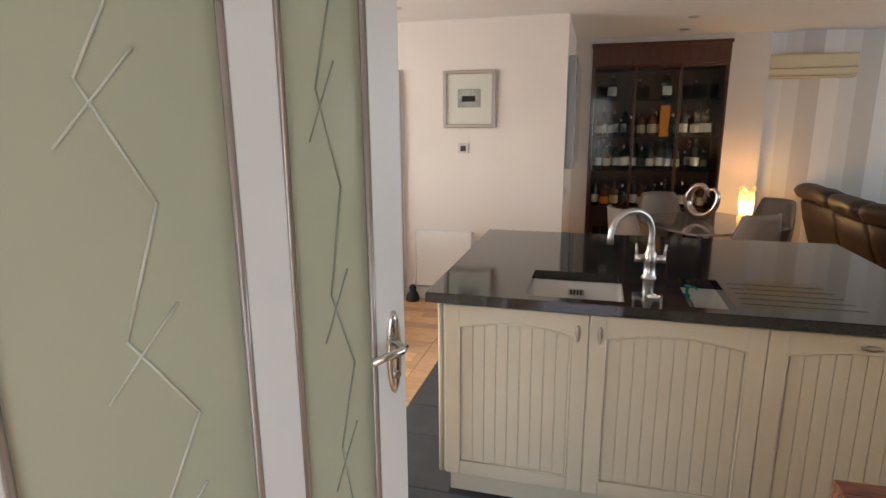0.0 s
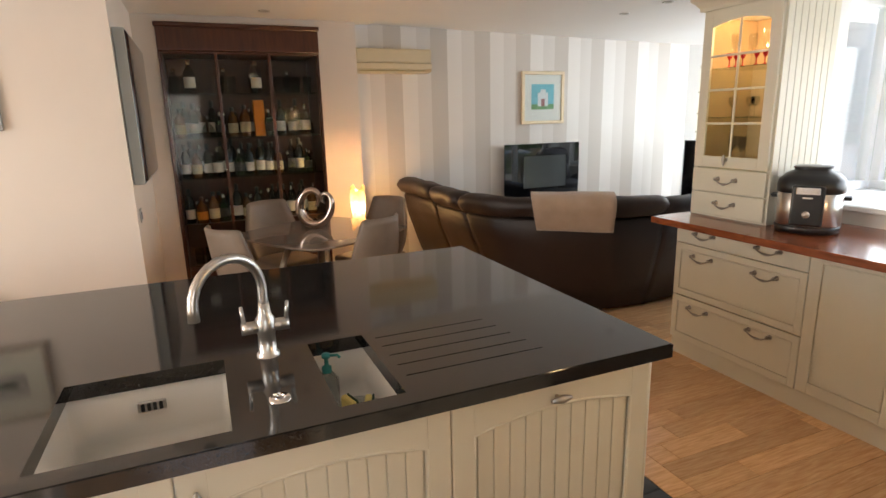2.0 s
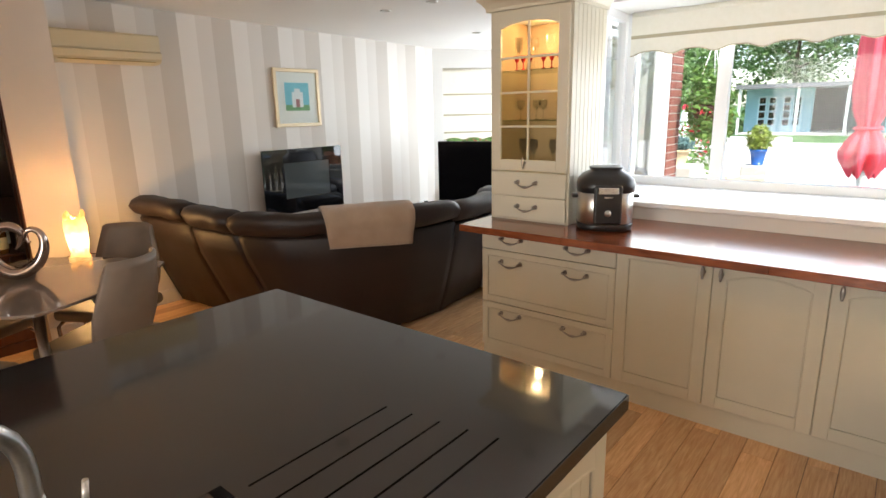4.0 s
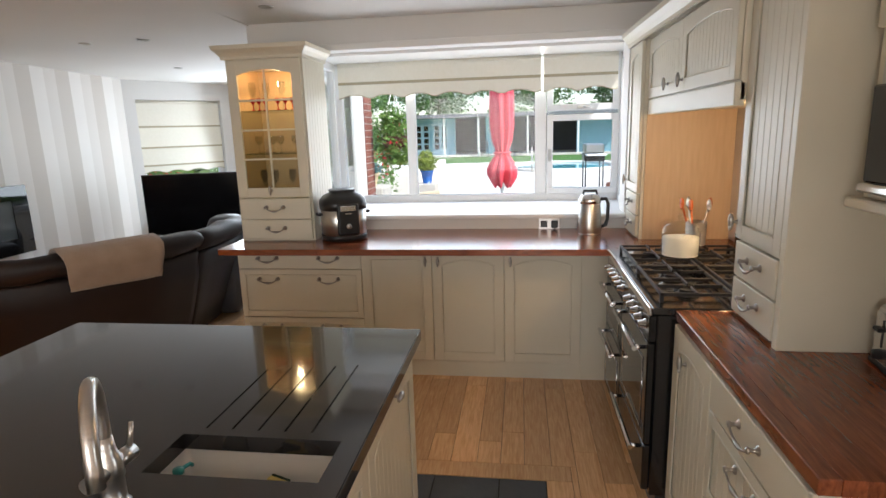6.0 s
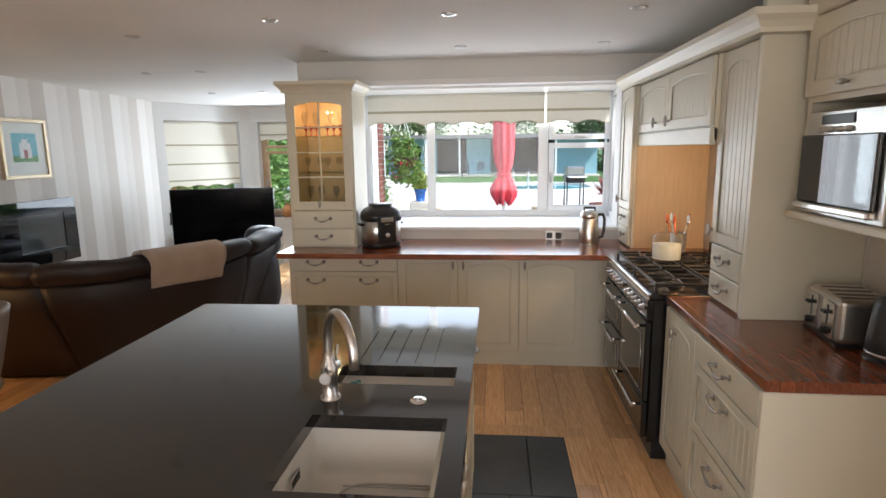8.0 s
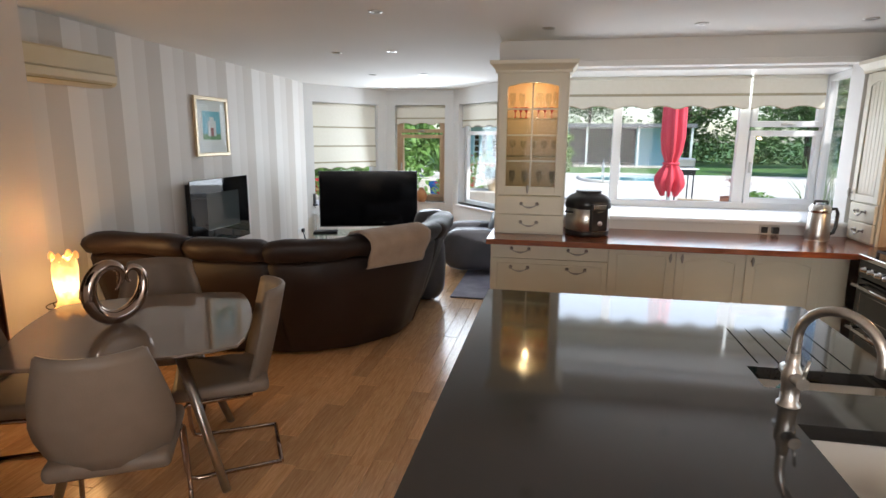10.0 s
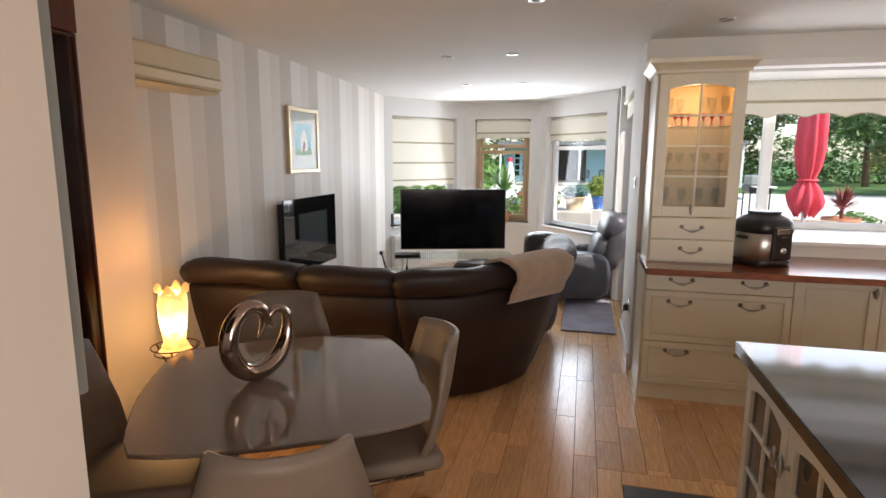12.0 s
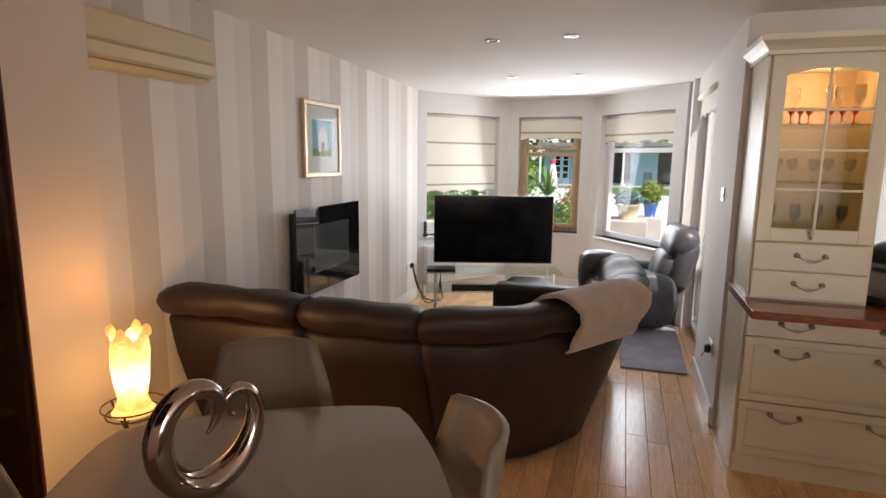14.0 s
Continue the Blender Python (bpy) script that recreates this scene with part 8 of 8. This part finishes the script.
# raised part of the terrace with a white ornament
bm = bmesh.new()
box(bm, 15.3, 23, 6.3, 11.5, -0.079, 0.48, 0.02)
link_mesh("raised_pavement", bm, M["patio"], kind="structure")
oo = thing("garden_ornament", (16.0, 7.68, 0.4805), "slender white garden ornament with a small red cap", "garden ornament")
bm = bmesh.new()
lathe(bm, [(0.0, 0.0), (0.20, 0.0), (0.22, 0.08), (0.15, 0.4), (0.09, 0.85), (0.05, 0.98), (0.0, 1.0)], n=16)
part("body", bm, M["upvc"], oo)
bm = bmesh.new()
lathe(bm, [(0.0, 0.985), (0.07, 0.99), (0.08, 1.05), (0.04, 1.1), (0.0, 1.11)], n=12)
part("cap", bm, M["flower"], oo)

# raised bed wall
rb = thing("garden_wall", (9.6, 9.4, -0.08), "low rubble stone retaining wall behind the terrace outside the bay", "garden wall")
r = random.Random(4)
for j in range(4):
    y = -1.4
    while y < 3.2:
        w = r.uniform(0.2, 0.42)
        bm = bmesh.new()
        box(bm, r.uniform(-0.02, 0.02), 0.3, y + 0.006, y + w - 0.006, j * 0.16 + 0.004, j * 0.16 + 0.156, 0.02)
        part("stone", bm, M["stone"], rb)
        y += w

# barbecue and pool rail
bq = thing("barbecue", (15.8, 1.45, -0.08), "black wheeled gas barbecue with a pale cover on the terrace", "barbecue", rz=90)
for nm, rr_, mt in (("body", (-0.26, 0.26, -0.36, 0.36, 0.80, 1.0), "black"), ("lid", (-0.24, 0.24, -0.33, 0.33, 1.001, 1.24), "steel"), ("side_shelf", (-0.25, 0.25, 0.37, 0.75, 0.96, 1.0), "upvc"), ("side_shelf", (-0.25, 0.25, -0.75, -0.37, 0.96, 1.0), "upvc")):
    bm = bmesh.new()
    box(bm, *rr_, 0.03)
    part(nm, bm, M[mt], bq)
for sx, sy in ((-.22, -.32), (.22, -.32), (-.22, .32), (.22, .32)):
    bm = bmesh.new()
    cyl(bm, (sx, sy, 0), (sx, sy, 0.80), 0.018, n=8)
    part("leg", bm, M["black"], bq)
ld = thing("pool_handrail", (23.2, 2.6, -0.08), "curved steel pool handrail at the water's edge", "handrail")
for s in (-0.3, 0.3):
    bm = bmesh.new()
    tube(bm, [(-0.3, s, 0.0), (-0.28, s, 0.7), (-0.05, s, 0.92), (0.25, s, 0.8), (0.45, s, 0.35), (0.5, s, 0.02)], 0.03, n=8)
    part("rail", bm, M["steel"], ld)

# the house outside: brick pier by the patio door, with separate bricks
HB = thing("brick_pier", (6.84, 5.085, -0.08), "red brick pier of the house wall beside the patio door", "brick wall", kind="structure")
bm = bmesh.new()
box(bm, 0.006, 0.30, 0.006, 0.2, 0, 2.9)
part("mortar", bm, M["mortar"], HB)
brick_me = {}
def brick(w, d):
    if (w, d) not in brick_me:
        bm = bmesh.new()
        box(bm, 0, w, 0, d, 0, 0.065, 0.004)
        me = bpy.data.meshes.new("brick")
        bm.to_mesh(me)
        bm.free()
        me.materials.append(M["brick"])
        brick_me[(w, d)] = me
    return brick_me[(w, d)]
for j in range(38):
    z = 0.005 + j * 0.075
    for (x, w) in (((0, 0.215), (0.225, 0.085)) if j % 2 else ((0, 0.10), (0.11, 0.195))):
        ob = new("brick", brick(w, 0.10))
        ob.parent = HB
        ob.location = (x, 0.0, z)
    ob = new("brick", brick(0.10, 0.095))
    ob.parent = HB
    ob.location = (0.205, 0.105, z)

# ---- floor: boards along the room, slates round the island ----
SX0, SX1, SY0, SY1 = RING
rnd = random.Random(21)
boards = []
y = -0.5
row = 0
while y < 8.3:
    w = 0.118 if row % 3 else 0.132
    y1 = y + w
    x = -3.4 + rnd.uniform(-0.8, 0)
    while x < 8.0:
        L = rnd.choice((0.45, 0.7, 0.95, 1.3)) * rnd.uniform(0.85, 1.15)
        a, b = max(x, -3.4), min(x + L, 8.0)
        HX0, HX1, HY0 = SX0 - 0.12, SX1 + 0.12, SY0 - 0.12
        if b - a > 0.04:
            if b <= HX0 or a >= HX1 or y1 <= HY0 or y >= SY1:
                boards.append((a, b, y, y1))
            else:
                if a < HX0 - 0.03:
                    boards.append((a, HX0, y, y1))
                if b > HX1 + 0.03:
                    boards.append((HX1, b, y, y1))
                p, q = max(a, HX0), min(b, HX1)
                if y < HY0 - 0.01:
                    boards.append((p, q, y, HY0))
                if y1 > SY1 + 0.01:
                    boards.append((p, q, SY1, y1))
        x += L
    y = y1
    row += 1
# border boards round the slates
for x0, x1 in ((SX0 - 0.12, SX0), (SX1, SX1 + 0.12)):
    yy = SY0 - 0.12
    while yy < SY1:
        e = min(yy + rnd.uniform(0.6, 1.1), SY1)
        boards.append((x0, x1, yy, e))
        yy = e
xx = SX0
while xx < SX1:
    e = min(xx + rnd.uniform(0.6, 1.1), SX1)
    boards.append((xx, e, SY0 - 0.12, SY0))
    xx = e
floor = thing("floor", (0, 0, 0), "", "", kind="structure")


def nearness(r):
    cx, cy = (r[0] + r[1]) / 2, (r[2] + r[3]) / 2
    near_k = math.hypot(cx - 2.7, (cy - 3.0) * 1.2)
    near_l = math.hypot((cx - 3.4) * 0.7, cy - 5.6)
    return min(near_k, near_l)


boards.sort(key=nearness)


def board_verts(r, lift=0.0):
    a, b, c, d = r
    g, e = 0.0009, 0.0022
    a, b, c, d = a + g, b - g, c + g, d - g
    lo = [(a, c), (b, c), (b, d), (a, d)]
    hi = [(a + e, c + e), (b - e, c + e), (b - e, d - e), (a + e, d - e)]
    vs = [(*p, -0.012) for p in lo] + [(*p, -0.0018) for p in lo] + [(*p, 0.0) for p in hi]
    fs = [(8, 9, 10, 11)]
    for i in range(4):
        j = (i + 1) % 4
        fs += [(i, j, 4 + j, 4 + i), (4 + i, 4 + j, 8 + j, 8 + i)]
    return vs, fs


for r in boards[:290]:
    vs, fs = board_verts(r)
    me = bpy.data.meshes.new("board")
    me.from_pydata(vs, [], fs)
    me.materials.append(M["plank"])
    ob = new("board", me)
    ob.parent = floor
V, F = [], []
for r in boards[290:]:
    vs, fs = board_verts(r)
    k = len(V)
    V += vs
    F += [tuple(i + k for i in f) for f in fs]
me = bpy.data.meshes.new("far_boards")
me.from_pydata(V, [], F)
me.materials.append(M["plank"])
ob = new("far_boards", me)
ob.parent = floor
tagged(ob, kind="stuff")

sl = thing("slate_border", (0, 0, 0), "", "", kind="structure")
tiles = []
ix0, ix1, iy0, iy1 = 0.53, 2.40, 3.74, 5.02
x = SX0
for k, wdt in enumerate((0.52, 0.60, 0.40, 0.62, 0.59)):
    x1 = min(x + wdt, SX1)
    ym = SY0 + (0.20, 0.29, 0.24, 0.33, 0.22)[k]
    tiles += [(x, x1, SY0, ym), (x, x1, ym, iy0)]
    x = x1
x = SX0
for k, wdt in enumerate((0.60, 0.45, 0.62, 0.50, 0.56)):
    x1 = min(x + wdt, SX1)
    tiles.append((x, x1, iy1, SY1))
    x = x1
for (a, b) in ((SX0, ix0), (ix1, SX1)):
    yy = iy0
    for k, h in enumerate((0.42, 0.30, 0.56)):
        y1 = min(yy + h, iy1)
        tiles.append((a, b, yy, y1))
        yy = y1
for i, (a, b, c, d) in enumerate(tiles):
    bm = bmesh.new()
    g = 0.003
    box(bm, a + g, b - g, c + g, d - g, -0.012, 0.0 - 0.0006 * (i % 3), 0.003)
    part("slate", bm, M["slate"], sl)
bm = bmesh.new()
box(bm, SX0, SX1, SY0, SY1, -0.0119, -0.004)
part("grout", bm, M["grout"], sl)
